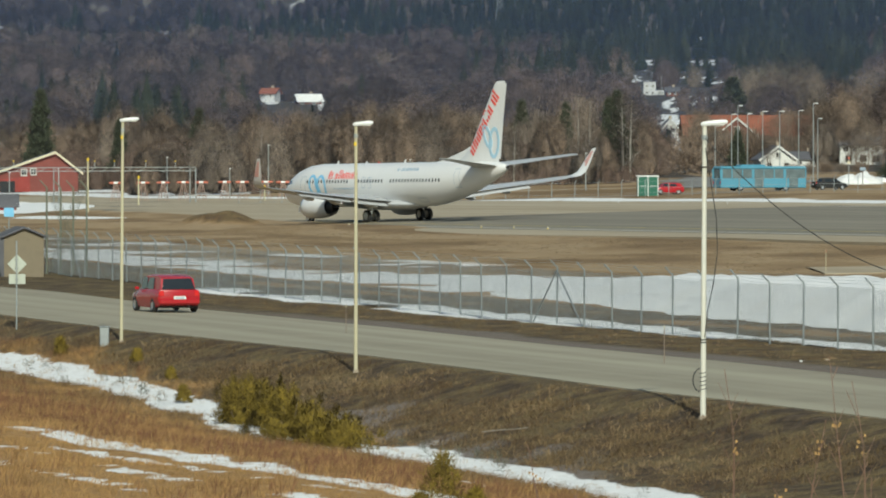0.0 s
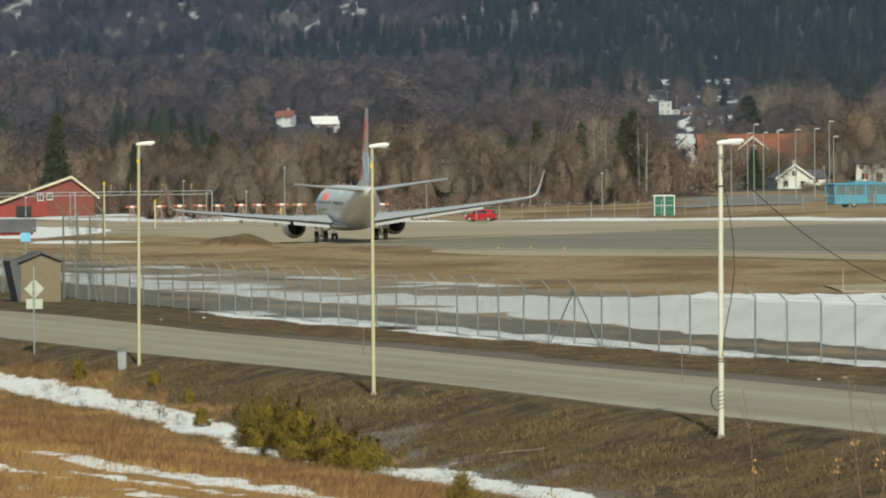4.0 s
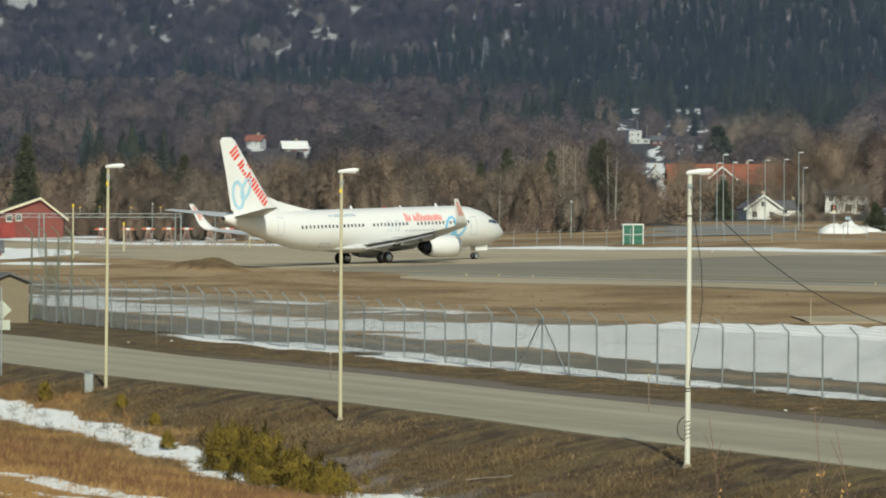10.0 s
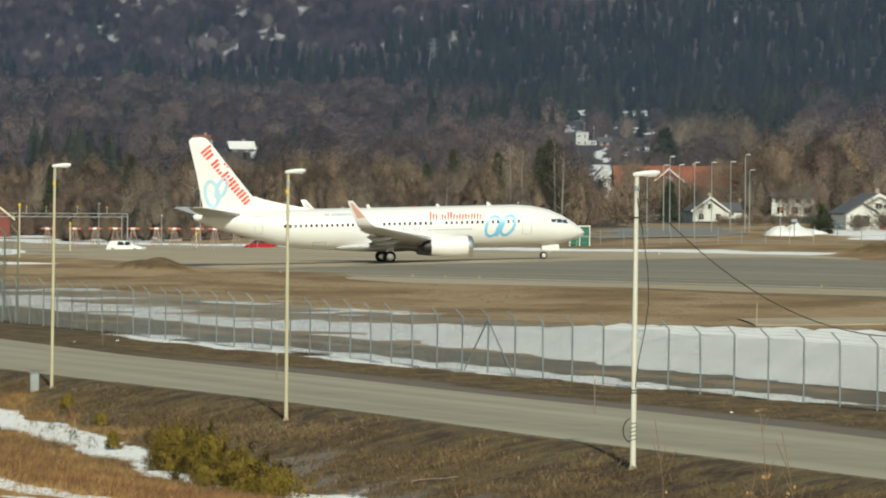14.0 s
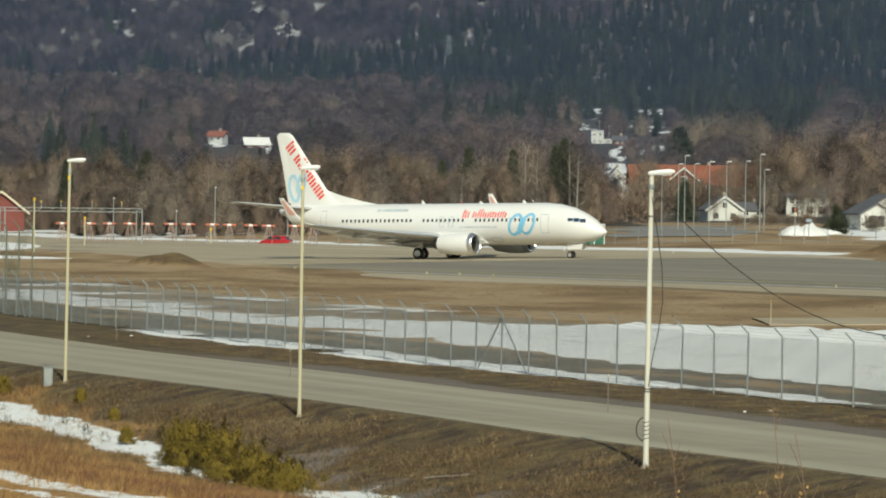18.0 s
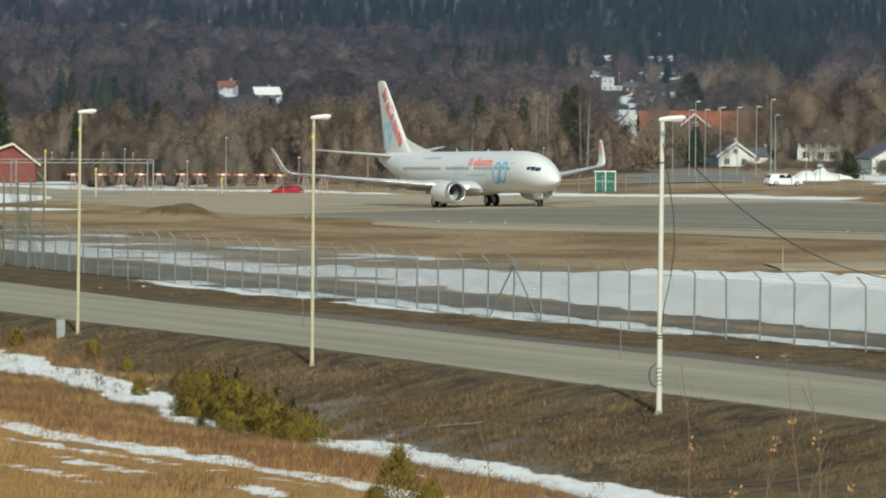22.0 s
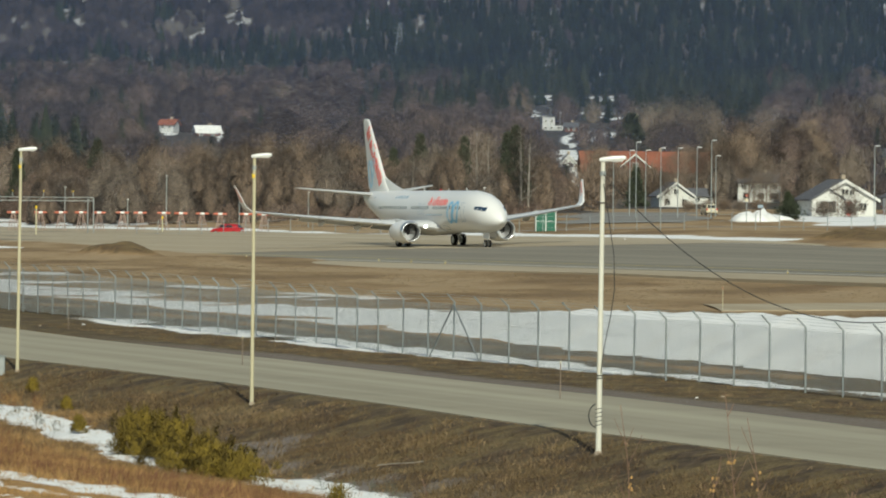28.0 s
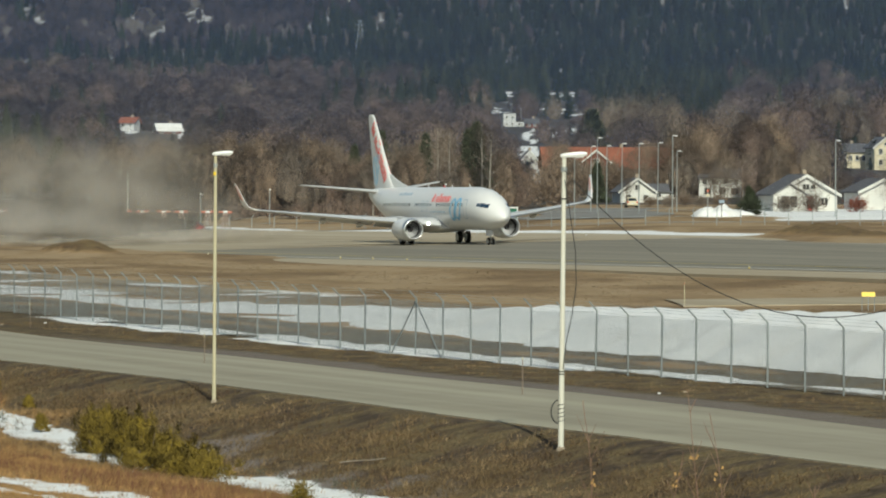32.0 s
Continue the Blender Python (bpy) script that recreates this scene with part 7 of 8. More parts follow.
def make_dust():
    mt = dust_material()
    made = []
    for k, (x, y, z, w, h, t0) in enumerate(DUST):
        vs, sp, fs = [], [], []
        n, r = 26, 8
        for j in range(r + 1):
            q = j / r
            for i in range(n):
                a = 2 * math.pi * i / n
                px, pz = q * math.cos(a), q * math.sin(a)
                bulge = math.sqrt(max(0, 1 - q * q)) * w * 0.4 * (1 + 0.25 * math.sin(3 * a + k) * q)
                vs.append((w * px * (1 + 0.10 * math.sin(2 * a + k)), -bulge, h * pz * (1 + 0.12 * math.cos(3 * a + 2 * k))))
                sp.append((px, 0, pz))
        for j in range(r):
            for i in range(n):
                fs.append((j * n + i, j * n + (i + 1) % n, (j + 1) * n + (i + 1) % n, (j + 1) * n + i))
        ob = bulk("dust_billow", np.array(vs), np.array(fs), mt, True)
        a = ob.data.attributes.new("spread", "FLOAT_VECTOR", "POINT")
        a.data.foreach_set("vector", np.array(sp, np.float32).ravel())
        ob.matrix_basis = Matrix.Translation((x, y, airfield_z(x, y) + z))
        tagged(ob, "billow of brown dust blown up behind the airliner", "dust", "dust billows")
        made.append(ob)
    return made


dust = make_dust()


# ---- beyond the runway ----
def far_at(a, y, turn=0.0, lift=0.0):
    """A pose on the land at the bearing a (sideways metres per metre ahead)."""
    return Matrix.Translation((a * y, y, land_z(a * y, y) + lift)) @ pose(0, 0, 0, 0, 0, turn)


def pane(parent, x, y, z, w, h, face=-1):
    """A window with frame, dark pane and sill on a wall that faces -y (or +x)."""
    wn = part("window", Geo().box((0, -0.03, 0), (w + 0.22, 0.08, h + 0.22), 0.02), WOODWHITE, parent, at=Matrix.Translation((x, y, z)))
    part("pane", Geo().box((0, -0.06, 0), (w, 0.06, h), 0.0), GLASS, wn)
    part("sill", Geo().box((0, -0.10, -h / 2 - 0.12), (w + 0.3, 0.16, 0.06), 0.01), WOODWHITE, wn)
    part("glazing_bar", Geo().box((0, -0.095, 0), (0.06, 0.03, h), 0.0), WOODWHITE, wn)


def make_house(name, label, a, y, turn, w, d, eave, ridge, wall, roof, windows=(), gable_front=True, snow=False, chimney=True, lift=0.0, door=None):
    """A gabled house; its gable (or its long side) faces the airfield."""
    h = thing(name, label, "house", far_at(a, y, turn, lift))
    if gable_front:
        part("wall", Geo().prism([(-w / 2, -1.5), (w / 2, -1.5), (w / 2, eave), (0, ridge), (-w / 2, eave)], -d / 2, d / 2), wall, h)
        slope = (ridge - eave) / (w / 2)
        for s in (-1, 1):
            o = [(0, ridge + 0.02), (s * (w / 2 + 0.5), eave - 0.5 * slope + 0.02), (s * (w / 2 + 0.5), eave - 0.5 * slope + 0.24), (0, ridge + 0.26)]
            part("roof", Geo().prism(o, -d / 2 - 0.5, d / 2 + 0.5), SNOW if snow else roof, h, "snow-covered roof slope" if snow else "")
            part("barge_board", Geo().prism([(0, ridge - 0.14), (s * (w / 2 + 0.52), eave - 0.52 * slope - 0.14), (s * (w / 2 + 0.52), eave - 0.52 * slope + 0.27), (0, ridge + 0.29)], -d / 2 - 0.58, -d / 2 - 0.505), WOODWHITE, h, "white barge board")
    else:
        part("wall", Geo().prism([(-d / 2, -1.5), (d / 2, -1.5), (d / 2, eave), (0, ridge), (-d / 2, eave)], -w / 2, w / 2, pose(0, 0, 0, 0, 0, 90)), wall, h)
        slope = (ridge - eave) / (d / 2)
        for s in (-1, 1):
            o = [(0, ridge + 0.02), (s * (d / 2 + 0.5), eave - 0.5 * slope + 0.02), (s * (d / 2 + 0.5), eave - 0.5 * slope + 0.24), (0, ridge + 0.26)]
            part("roof", Geo().prism(o, -w / 2 - 0.5, w / 2 + 0.5, pose(0, 0, 0, 0, 0, 90)), SNOW if snow else roof, h, "snow-covered roof slope" if snow else "")
    for x, z, ww, hh in windows:
        pane(h, x, -d / 2 - 0.02, z, ww, hh)
    if door:
        part("door", Geo().box((door[0], -d / 2 - 0.03, door[2] / 2 - 0.1), (door[1], 0.08, door[2] + 0.2), 0.02), WOODWHITE if door[1] > 2 else WOODRED, h, "white garage door" if door[1] > 2 else "")
    if chimney:
        part("chimney", Geo().box((w * 0.12, 0.6, ridge + 0.25), (0.6, 0.6, 1.3), 0.04), CONCRETE, h)
    return h


def make_buildings():
    BLOCKGREY = mat("greyish_white_render", (0.50, 0.51, 0.52), 0.8, 0.12, 0.8, 8)
    WOODBROWN = mat("dark_brown_red_cladding", (0.14, 0.05, 0.035), 0.8, 0.15, 0.8, 8)
    make_house("white_house", "small white gabled wooden house beyond the car park", 0.0523, 1150, 8, 6.2, 8, 2.5, 4.7, WOODWHITE, ROOFDARK, ((0, 3.2, 0.8, 0.9), (-1.6, 1.3, 0.8, 1.0), (1.5, 1.3, 0.8, 1.0)), lift=-0.4)
    make_house("white_house", "low white wooden house behind a hedge", 0.0572, 1200, 0, 5.6, 6, 1.5, 2.7, WOODWHITE, ROOFDARK, ((-1.2, 0.8, 0.8, 0.7), (1.2, 0.8, 0.8, 0.7)), False)
    make_house("white_villa", "white two-storey wooden villa behind bare garden trees", 0.0662, 1215, -6, 8.2, 8, 3.7, 5.2, WOODWHITE, ROOFDARK, ((-3, 2.9, 0.8, 0.9), (-1.2, 2.9, 0.8, 0.9), (1.0, 2.9, 0.8, 0.9), (3, 2.9, 0.8, 0.9), (-2.4, 1.1, 1.2, 1.2), (0.4, 1.1, 1.2, 1.2), (2.8, 1.1, 1.2, 1.2)), False)
    d = make_house("white_bungalow", "large white gabled bungalow in a snowy garden", 0.0783, 868, 10, 8.8, 9, 2.3, 4.75, WOODWHITE, ROOFDARK, ((-2.7, 1.25, 1.9, 1.5), (0.0, 3.3, 0.9, 0.7), (1.0, 3.25, 0.6, 0.6), (2.6, 1.3, 0.9, 1.0)), door=(0.7, 0.95, 2.0))
    part("front_gable", Geo().prism([(-4.9, -1), (-0.4, -1), (-0.4, 2.2), (-2.65, 3.55), (-4.9, 2.2)], -5.9, -4.52), WOODWHITE, d)
    for s in (-1, 1):
        part("roof", Geo().prism([(-2.65, 3.6), (-2.65 + s * 2.6, 2.05), (-2.65 + s * 2.6, 2.25), (-2.65, 3.82)], -6.2, -4.4), ROOFDARK, d)
    pane(d, -2.7, -5.95, 1.25, 2.2, 1.5)
    make_house("white_garage", "white double garage with a dark gabled roof", 0.0905, 885, 14, 6.6, 7, 2.5, 4.1, WOODWHITE, ROOFDARK, (), True, False, False, 0, (0.0, 4.9, 2.25))
    make_house("yellow_house", "tall pale yellow wooden house on the slope", 0.0915, 1400, 12, 5.2, 7, 5.0, 7.0, WOODYELLOW, ROOFDARK, ((-1.2, 4.0, 0.8, 1.1), (1.2, 4.0, 0.8, 1.1), (0, 5.6, 0.7, 0.7), (-1.2, 1.6, 0.8, 1.1), (1.2, 1.6, 0.8, 1.1)))
    make_house("yellow_house", "pale yellow wooden house with many windows", 0.0862, 1410, 5, 8, 7, 3.6, 5.2, WOODYELLOW, ROOFDARK, tuple((x, 2.2, 0.7, 1.1) for x in (-3, -1.5, 0, 1.5, 3)), False)
    make_house("yellow_house", "tall pale yellow wooden house on the slope", 0.0978, 1390, -8, 5.5, 7, 4.6, 6.8, WOODYELLOW, ROOFDARK, ((-1.3, 3.6, 0.8, 1.1), (1.3, 3.6, 0.8, 1.1), (0, 5.2, 0.7, 0.7)))
    g = make_house("long_red_building", "long dark red building with an orange tiled roof", 0.0480, 1262, 2, 25.5, 11, 5.6, 9.3, WOODBROWN, ROOFRED, tuple((x, 4.3, 0.9, 1.1) for x in (-9.5, 3.5, 6.5, 9.5)), False, lift=-1.0)
    part("cross_wing", Geo().prism([(-6.4, -1), (1.2, -1), (1.2, 5.6), (-2.6, 8.8), (-6.4, 5.6)], -7.5, -5.4), WOODBROWN, g)
    for s in (-1, 1):
        part("barge_board", Geo().prism([(-2.6, 8.7), (-2.6 + s * 4.6, 4.9), (-2.6 + s * 4.6, 5.25), (-2.6, 9.1)], -7.85, -7.55), WOODWHITE, g, "white barge board")
    pane(g, -2.6, -7.55, 6.6, 1.0, 1.1)
    make_house("white_tower_house", "narrow white house on the slope above the trees", 0.0357, 1400, 4, 2.7, 5, 3.4, 4.9, WOODWHITE, ROOFDARK, ((-0.7, 2.6, 0.6, 0.8), (0.7, 2.6, 0.6, 0.8), (0, 0.9, 0.6, 0.8)), lift=-1.2)
    make_house("hill_house", "white house with a red roof on the hillside", -0.0272, 1640, -20, 4.0, 4.0, 1.6, 2.7, BLOCKGREY, ROOFRED, ((-0.9, 0.9, 0.5, 0.6), (0.9, 0.9, 0.5, 0.6)), False, lift=0.6)
    make_house("hill_house", "low hillside house under a snow-covered roof", -0.0212, 1620, 10, 6.0, 6, 0.7, 2.3, WOODBROWN, ROOFDARK, ((-2, 0.3, 0.7, 0.6), (1, 0.3, 0.7, 0.6)), False, True)
    make_house("hill_house", "low red hillside house among trees", 0.0362, 1690, 0, 3.2, 5, 1.2, 2.2, WOODBROWN, ROOFDARK, ((-0.8, 0.7, 0.5, 0.5), (0.7, 0.7, 0.5, 0.5)), False)
    w = thing("white_block", "white flat-roofed building on the hillside", "building", far_at(0.0325, 1700, 5))
    part("wall", Geo().box((0, 0, 1.3), (3.4, 5, 4.4), 0.05), BLOCKGREY, w)
    part("annexe", Geo().box((2.9, 0.6, 0.1), (2.2, 5, 2.2), 0.05), BLOCKGREY, w)
    part("roof", Geo().box((0, 0, 3.58), (3.7, 5.4, 0.2), 0.03), ROOFDARK, w)
    for x, z in ((-0.8, 2.4), (0.8, 2.4), (-0.8, 0.6), (0.8, 0.6), (2.6, 0.6), (3.3, 0.6)):
        pane(w, x, -2.55 if x < 3 else -1.95, z, 0.5, 0.6)
    for a, hh in ((0.0305, 5.5), (0.0330, 6.2), (0.0345, 5.0)):
        m = thing("light_mast", "slim grey floodlight mast on the hillside", "mast", far_at(a, 1690))
        part("pole", Geo().tube((0, 0, -0.5), (0, 0, hh), 0.07, 0.04, 8), GALV, m)
        part("lamp", Geo().box((0, -0.1, hh), (0.5, 0.2, 0.12), 0.03), GALV, m)
    # barn and shed near the runway's end
    b = thing("red_barn", "red wooden barn with pale rake boards and an open bay", "barn", far_at(-0.0622, 955, 6))
    # gable wall: shadow and haze put into a duller red than the front panel
    part("wall", Geo().prism([(-10.2, -1), (4.2, -1), (4.2, 3.1), (0.8, 5.75), (-10.2, 1.95)], -5, 5), mat("dimmed_red_cladding", (0.19, 0.05, 0.04), 0.85, 0.2, 0.8, 8), b)
    part("front_panel", Geo().prism([(-9.9, -1), (-3.0, -1), (-3.0, 2.35), (-9.9, 1.6)], -5.08, -5.005), WOODRED, b, "bright red lower front")
    # no opening is cut here: a dark panel gives the bay its shade
    part("bay", Geo().box((-6.4, -5.12, 0.6), (2.3, 0.08, 2.0), 0.02), GLASS, b, "dark panel standing in for the shaded open bay")
    part("roof", Geo().prism([(0.8, 5.8), (-10.9, 1.75), (-10.9, 1.97), (0.8, 6.04)], -5.6, 5.6), ROOFDARK, b, "long dark roof slope")
    part("roof", Geo().prism([(0.8, 5.8), (4.9, 2.62), (4.9, 2.84), (0.8, 6.04)], -5.6, 5.6), ROOFDARK, b, "short dark roof slope")
    part("barge_board", Geo().prism([(0.8, 5.72), (-10.95, 1.65), (-10.95, 2.0), (0.8, 6.08)], -5.7, -5.605), WOODYELLOW, b, "pale barge board")
    part("barge_board", Geo().prism([(0.8, 5.72), (4.95, 2.5), (4.95, 2.86), (0.8, 6.08)], -5.7, -5.605), WOODYELLOW, b, "pale barge board")
    for x, z in ((-2.5, 3.0), (-3.9, 2.9)):
        pane(b, x, -5.02, z, 0.7, 0.8)
    s = thing("red_shed", "low red shed with a dark roof beside the runway", "shed", far_at(-0.0705, 700, 3))
    part("wall", Geo().prism([(-1.4, -0.8), (1.4, -0.8), (1.4, 0.75), (0, 1.75), (-1.4, 0.75)], -2.3, 2.3, pose(0, 0, 0, 0, 0, 90)), WOODRED, s)
    for k in (-1, 1):
        part("roof", Geo().prism([(0, 1.8), (k * 1.75, 0.5), (k * 1.75, 0.66), (0, 1.98)], -2.55, 2.55, pose(0, 0, 0, 0, 0, 90)), ROOFDARK, s, "dark roof slope")
    part("corner_board", Geo().box((2.3, -1.4, 0.2), (0.12, 0.12, 1.5), 0.01), WOODWHITE, s)
    part("corner_board", Geo().box((-2.3, -1.4, 0.2), (0.12, 0.12, 1.5), 0.01), WOODWHITE, s)


def make_airfield_things():
    LEG = mat("faded_pinkish_steel", (0.36, 0.25, 0.21), 0.7, 0.15, 2, 20)
    # localiser antennas: a row of frames with red and white radiators
    unit = thing("localizer_antenna", "red and white antenna radiator on splayed steel legs", "antenna", group="localizer antenna row")
    part("radiator", Geo().lathe([(-0.82, 0.05), (-0.78, 0.12), (-0.25, 0.14)], Matrix.Translation((0, 0, 2.42)), 10, True), ORANGE, unit, "orange-red radiator end")
    part("radiator_middle", Geo().lathe([(-0.25, 0.135), (0.25, 0.135)], Matrix.Translation((0, 0, 2.42)), 10, True), LAMPGREY, unit, "white radiator middle")
    part("radiator", Geo().lathe([(0.25, 0.14), (0.78, 0.12), (0.82, 0.05)], Matrix.Translation((0, 0, 2.42)), 10, True), ORANGE, unit, "orange-red radiator end")
    for x, y in ((-0.75, -0.5), (0.75, -0.5), (-0.3, 0.6), (0.3, 0.6)):
        part("leg", Geo().tube((x * 0.25, y * 0.2, 2.3), (x, y, -0.3), 0.05, n=6), LEG, unit)
    part("cross_bar", Geo().tube((-0.5, -0.33, 1.1), (0.5, -0.33, 1.1), 0.035, n=6), GALV, unit)
    first = True
    for k, u in enumerate((-0.0516, -0.0473, -0.0441, -0.0409, -0.0381, -0.0344, -0.0316, -0.0279, -0.0252, -0.0218, -0.0190, -0.0149, -0.0121)):
        y = 806 - 40 * k / 12
        m = far_at(u, y, 3)
        if first:
            unit.matrix_basis, first = m, False
        else:
            copy_thing(unit, m)
    # gantry with small yellow lamps
    g = thing("light_gantry", "pale steel gantry with yellow lamps on its beam", "gantry", far_at(-0.0562, 772, 0))
    for dz in (0.0, 0.42):
        part("chord", Geo().tube((-26, 0, 4.55 + dz), (13.3, 0, 4.70 + dz), 0.045, n=6), GALV, g)
    lat = Geo()
    for i in range(52):
        x = -26 + 0.755 * i
        lat.tube((x, 0, 4.57 + (x + 26) * 0.0038), (x + 0.755, 0, 4.98 + (x + 26) * 0.0038) if i % 2 else (x + 0.755, 0, 4.57), 0.025, n=4)
    part("lacing", lat, GALV, g)
    for x in (-26, -4.0, -3.4, 12.6, 13.3):
        part("leg", Geo().tube((x, 0, -1.2), (x, 0, 5.0), 0.075, n=8), GALV, g)
    for x in (-19, -15.4, -14.5, -12.8, -8.9, 3.4, 7.2, 1.0, 10.8):
        lamp = part("lamp", Geo().tube((x, 0, 5.05), (x, 0, 5.7), 0.05, n=6), GALV, g)
        part("lamp_globe", Geo().lathe([(-0.09, 0.02), (-0.06, 0.07), (0, 0.09), (0.06, 0.07), (0.09, 0.02)], Matrix.Translation((x, -0.05, 5.85)), 8), YELLOW, lamp, "yellow lamp")
    for a, y, hh in ((-0.0560, 700, 5.6), (-0.0480, 760, 3.6), (-0.0281, 770, 2.0)):
        p = thing("obstruction_light", "cream post with a yellow lamp near the runway's end", "lamp post", far_at(a, y))
        part("post", Geo().tube((0, 0, -0.4), (0, 0, hh), 0.11, 0.08, 8), POLE, p)
        part("lamp", Geo().lathe([(-0.2, 0.04), (-0.12, 0.12), (0.1, 0.14), (0.2, 0.04)], Matrix.Translation((0, 0, hh + 0.2)) @ pose(0, 0, 0, 0, -90, 0), 10, True), YELLOW, p, "yellow lamp")
    # tall netted posts near the hut
    t = thing("tall_fence", "tall dark netted fence posts with angled tops", "fence")
    tall = Geo().tube((0, 0, -0.3), (0, 0, 4.75), 0.05, n=8).tube((0, 0, 4.73), (-0.38, -0.1, 5.15), 0.04, n=8)
    tm = mesh_of("post", tall, mat("dull_green_steel", (0.14, 0.15, 0.11), 0.7, 0.2, 2, 20), 40)
    spots = [(a * 346, 346) for a in (-0.0625, -0.0603, -0.0583, -0.0562)]
    for x, y in spots:
        part("post", tm, None, t, at=Matrix.Translation((x, y, land_z(x, y))))
    net = Geo()
    for i in range(70):
        for s in (1, -1):
            x0 = spots[0][0] + (spots[-1][0] - spots[0][0]) * (i / 50 - 0.4)
            x1 = x0 + s * 1.6
            lo, hi = spots[0][0], spots[-1][0]
            f0, f1 = 0.0, 1.0
            if min(x0, x1) < lo or max(x0, x1) > hi:
                continue
            net.tube((x0, 346, 0.2), (x1, 346, 4.7), 0.007, n=3, caps=False)
    tagged(part("netting", net, tm.materials[0], t, "dark wire netting"), kind="stuff")
    # green switch box, stake markers, sign board
    b = thing("green_kiosk", "dark green equipment kiosk with white edging beside the runway", "kiosk", far_at(0.0323, 717, 4))
    part("body", Geo().box((0, 0, 1.05), (2.25, 1.6, 2.3), 0.03), GREENBOX, b)
    part("roof", Geo().box((0, 0, 2.25), (2.45, 1.8, 0.14), 0.03), LAMPGREY, b, "white roof edge")
    for x in (-1.13, 0.0, 1.13):
        part("edge_strip", Geo().box((x, -0.82, 1.05), (0.10, 0.05, 2.3), 0.01), LAMPGREY, b, "white edge strip")
    for x in (-0.56, 0.56):
        part("door", Geo().box((x, -0.815, 1.05), (0.96, 0.04, 2.05), 0.01), GREENBOX, b)
        part("door_bar", Geo().box((x, -0.845, 1.15), (0.9, 0.03, 0.05), 0.0), LAMPGREY, b)
    y = 338.0
    s = thing("yellow_sign_board", "yellow airfield sign board on white legs", "sign", Matrix.Translation((0.0896 * y, y, land_z(0.0896 * y, y))))
    part("board", Geo().loft([[(x, yy, z) for yy, z in ((-0.16, 0.78), (-0.08, 1.02), (0.08, 1.02), (0.16, 0.78))] for x in (-0.36, 0.36)]), YELLOW, s, "yellow sign box")
    for x in (-0.33, 0.0, 0.33):
        part("leg", Geo().tube((x, 0, -0.3), (x, 0, 0.82), 0.022, n=6), GALV, s)
    # runway edge lights
    for a, n, white in ((20.4, 1.0, 0), (12.4, 1.0, 0), (4.5, 1.0, 0), (-80, 58.0, 1), (-110, 58, 1), (60, 58, 1), (90, 1, 0), (-30, 1, 0)):
        x, y = runway_point(a, n)
        e = thing("runway_edge_light", "small %s runway edge light on a short stem" % ("white" if white else "yellow"), "light", Matrix.Translation((x, y, airfield_z(x, y) + 0.05)), "runway edge lights")
        part("stem", Geo().tube((0, 0, -0.1), (0, 0, 0.12), 0.03, n=8), YELLOW if not white else LAMPGREY, e)
        part("cap", Geo().lathe([(-0.05, 0.05), (0.03, 0.05), (0.06, 0.025)], Matrix.Translation((0, 0, 0.15)) @ pose(0, 0, 0, 0, -90, 0), 10, True), WOODYELLOW if not white else LAMPGREY, e)
    # far fence
    f = thing("far_fence", "grey wire fence between the runway and the lane", "fence")
    spots = [(x, float(lerp(x, [(-70, 790), (-20, 742), (25, 712), (60, 700), (130, 720)]))) for x in np.arange(-24, 92, 2.6)]
    pm = mesh_of("post", Geo().tube((0, 0, -0.3), (0, 0, 1.75), 0.04, n=6).tube((0, 0, 1.74), (0.2, -0.1, 2.0), 0.035, n=6), GALV, 40)
    zs = [land_z(x, y) for x, y in spots]
    for (x, y), z in zip(spots, zs):
        part("post", pm, None, f, at=Matrix.Translation((x, y, z)))
    for hh in (0.4, 1.0, 1.7):
        part("line_wire", Geo().pipe([(x, y, z + hh) for (x, y), z in zip(spots, zs)], 0.014, 4), GALV, f)
    # lamp posts beyond the runway
    lamp = None
    for a, y, hh in ((0.0430, 850, 7.4), (0.0456, 845, 8.9), (0.0466, 830, 10.0), (0.0481, 830, 8.9), (0.0505, 830, 9.2), (0.0532, 830, 9.2), (0.0562, 830, 9.3), (0.0585, 825, 10.2), (0.0592, 850, 8.2), (0.0843, 800, 9.6), (0.0226, 790, 4.6), (-0.0051, 795, 4.4), (-0.0160, 800, 4.0), (-0.0336, 800, 3.9), (-0.0684, 790, 4.1), (-0.0435, 830, 5.4), (-0.0275, 840, 6.6)):
        m = far_at(a, y)
        if hh > 7:
            p = thing("far_street_lamp", "tall grey street lamp beside the lane", "street lamp", m, "street lamps beyond the runway")
        else:
            p = thing("far_lamp_post", "short grey lamp post near the runway", "lamp post", m, "lamp posts beyond the runway")
        part("post", Geo().tube((0, 0, -0.4), (0, 0, hh), 0.075, 0.045, 8), GALV, p)
        part("lamp_head", Geo().box((0.35 if hh > 7 else 0.05, 0, hh + 0.02), (0.62 if hh > 7 else 0.3, 0.2, 0.10), 0.03), LAMPGREY, p, "pale lamp head")
    # warning signs by the snow heap
    s = thing("road_sign", "two small round yellow and red signs on a grey pole", "road sign", far_at(0.0641, 790))
    part("pole", Geo().tube((0, 0, -0.4), (0, 0, 3.6), 0.05, n=8), GALV, s)
    part("disc", Geo().lathe([(-0.03, 0.15), (0.03, 0.15)], Matrix.Translation((0, -0.08, 3.4)) @ pose(0, 0, 0, 0, 0, 90), 16, True), ORANGE, s, "red sign disc")
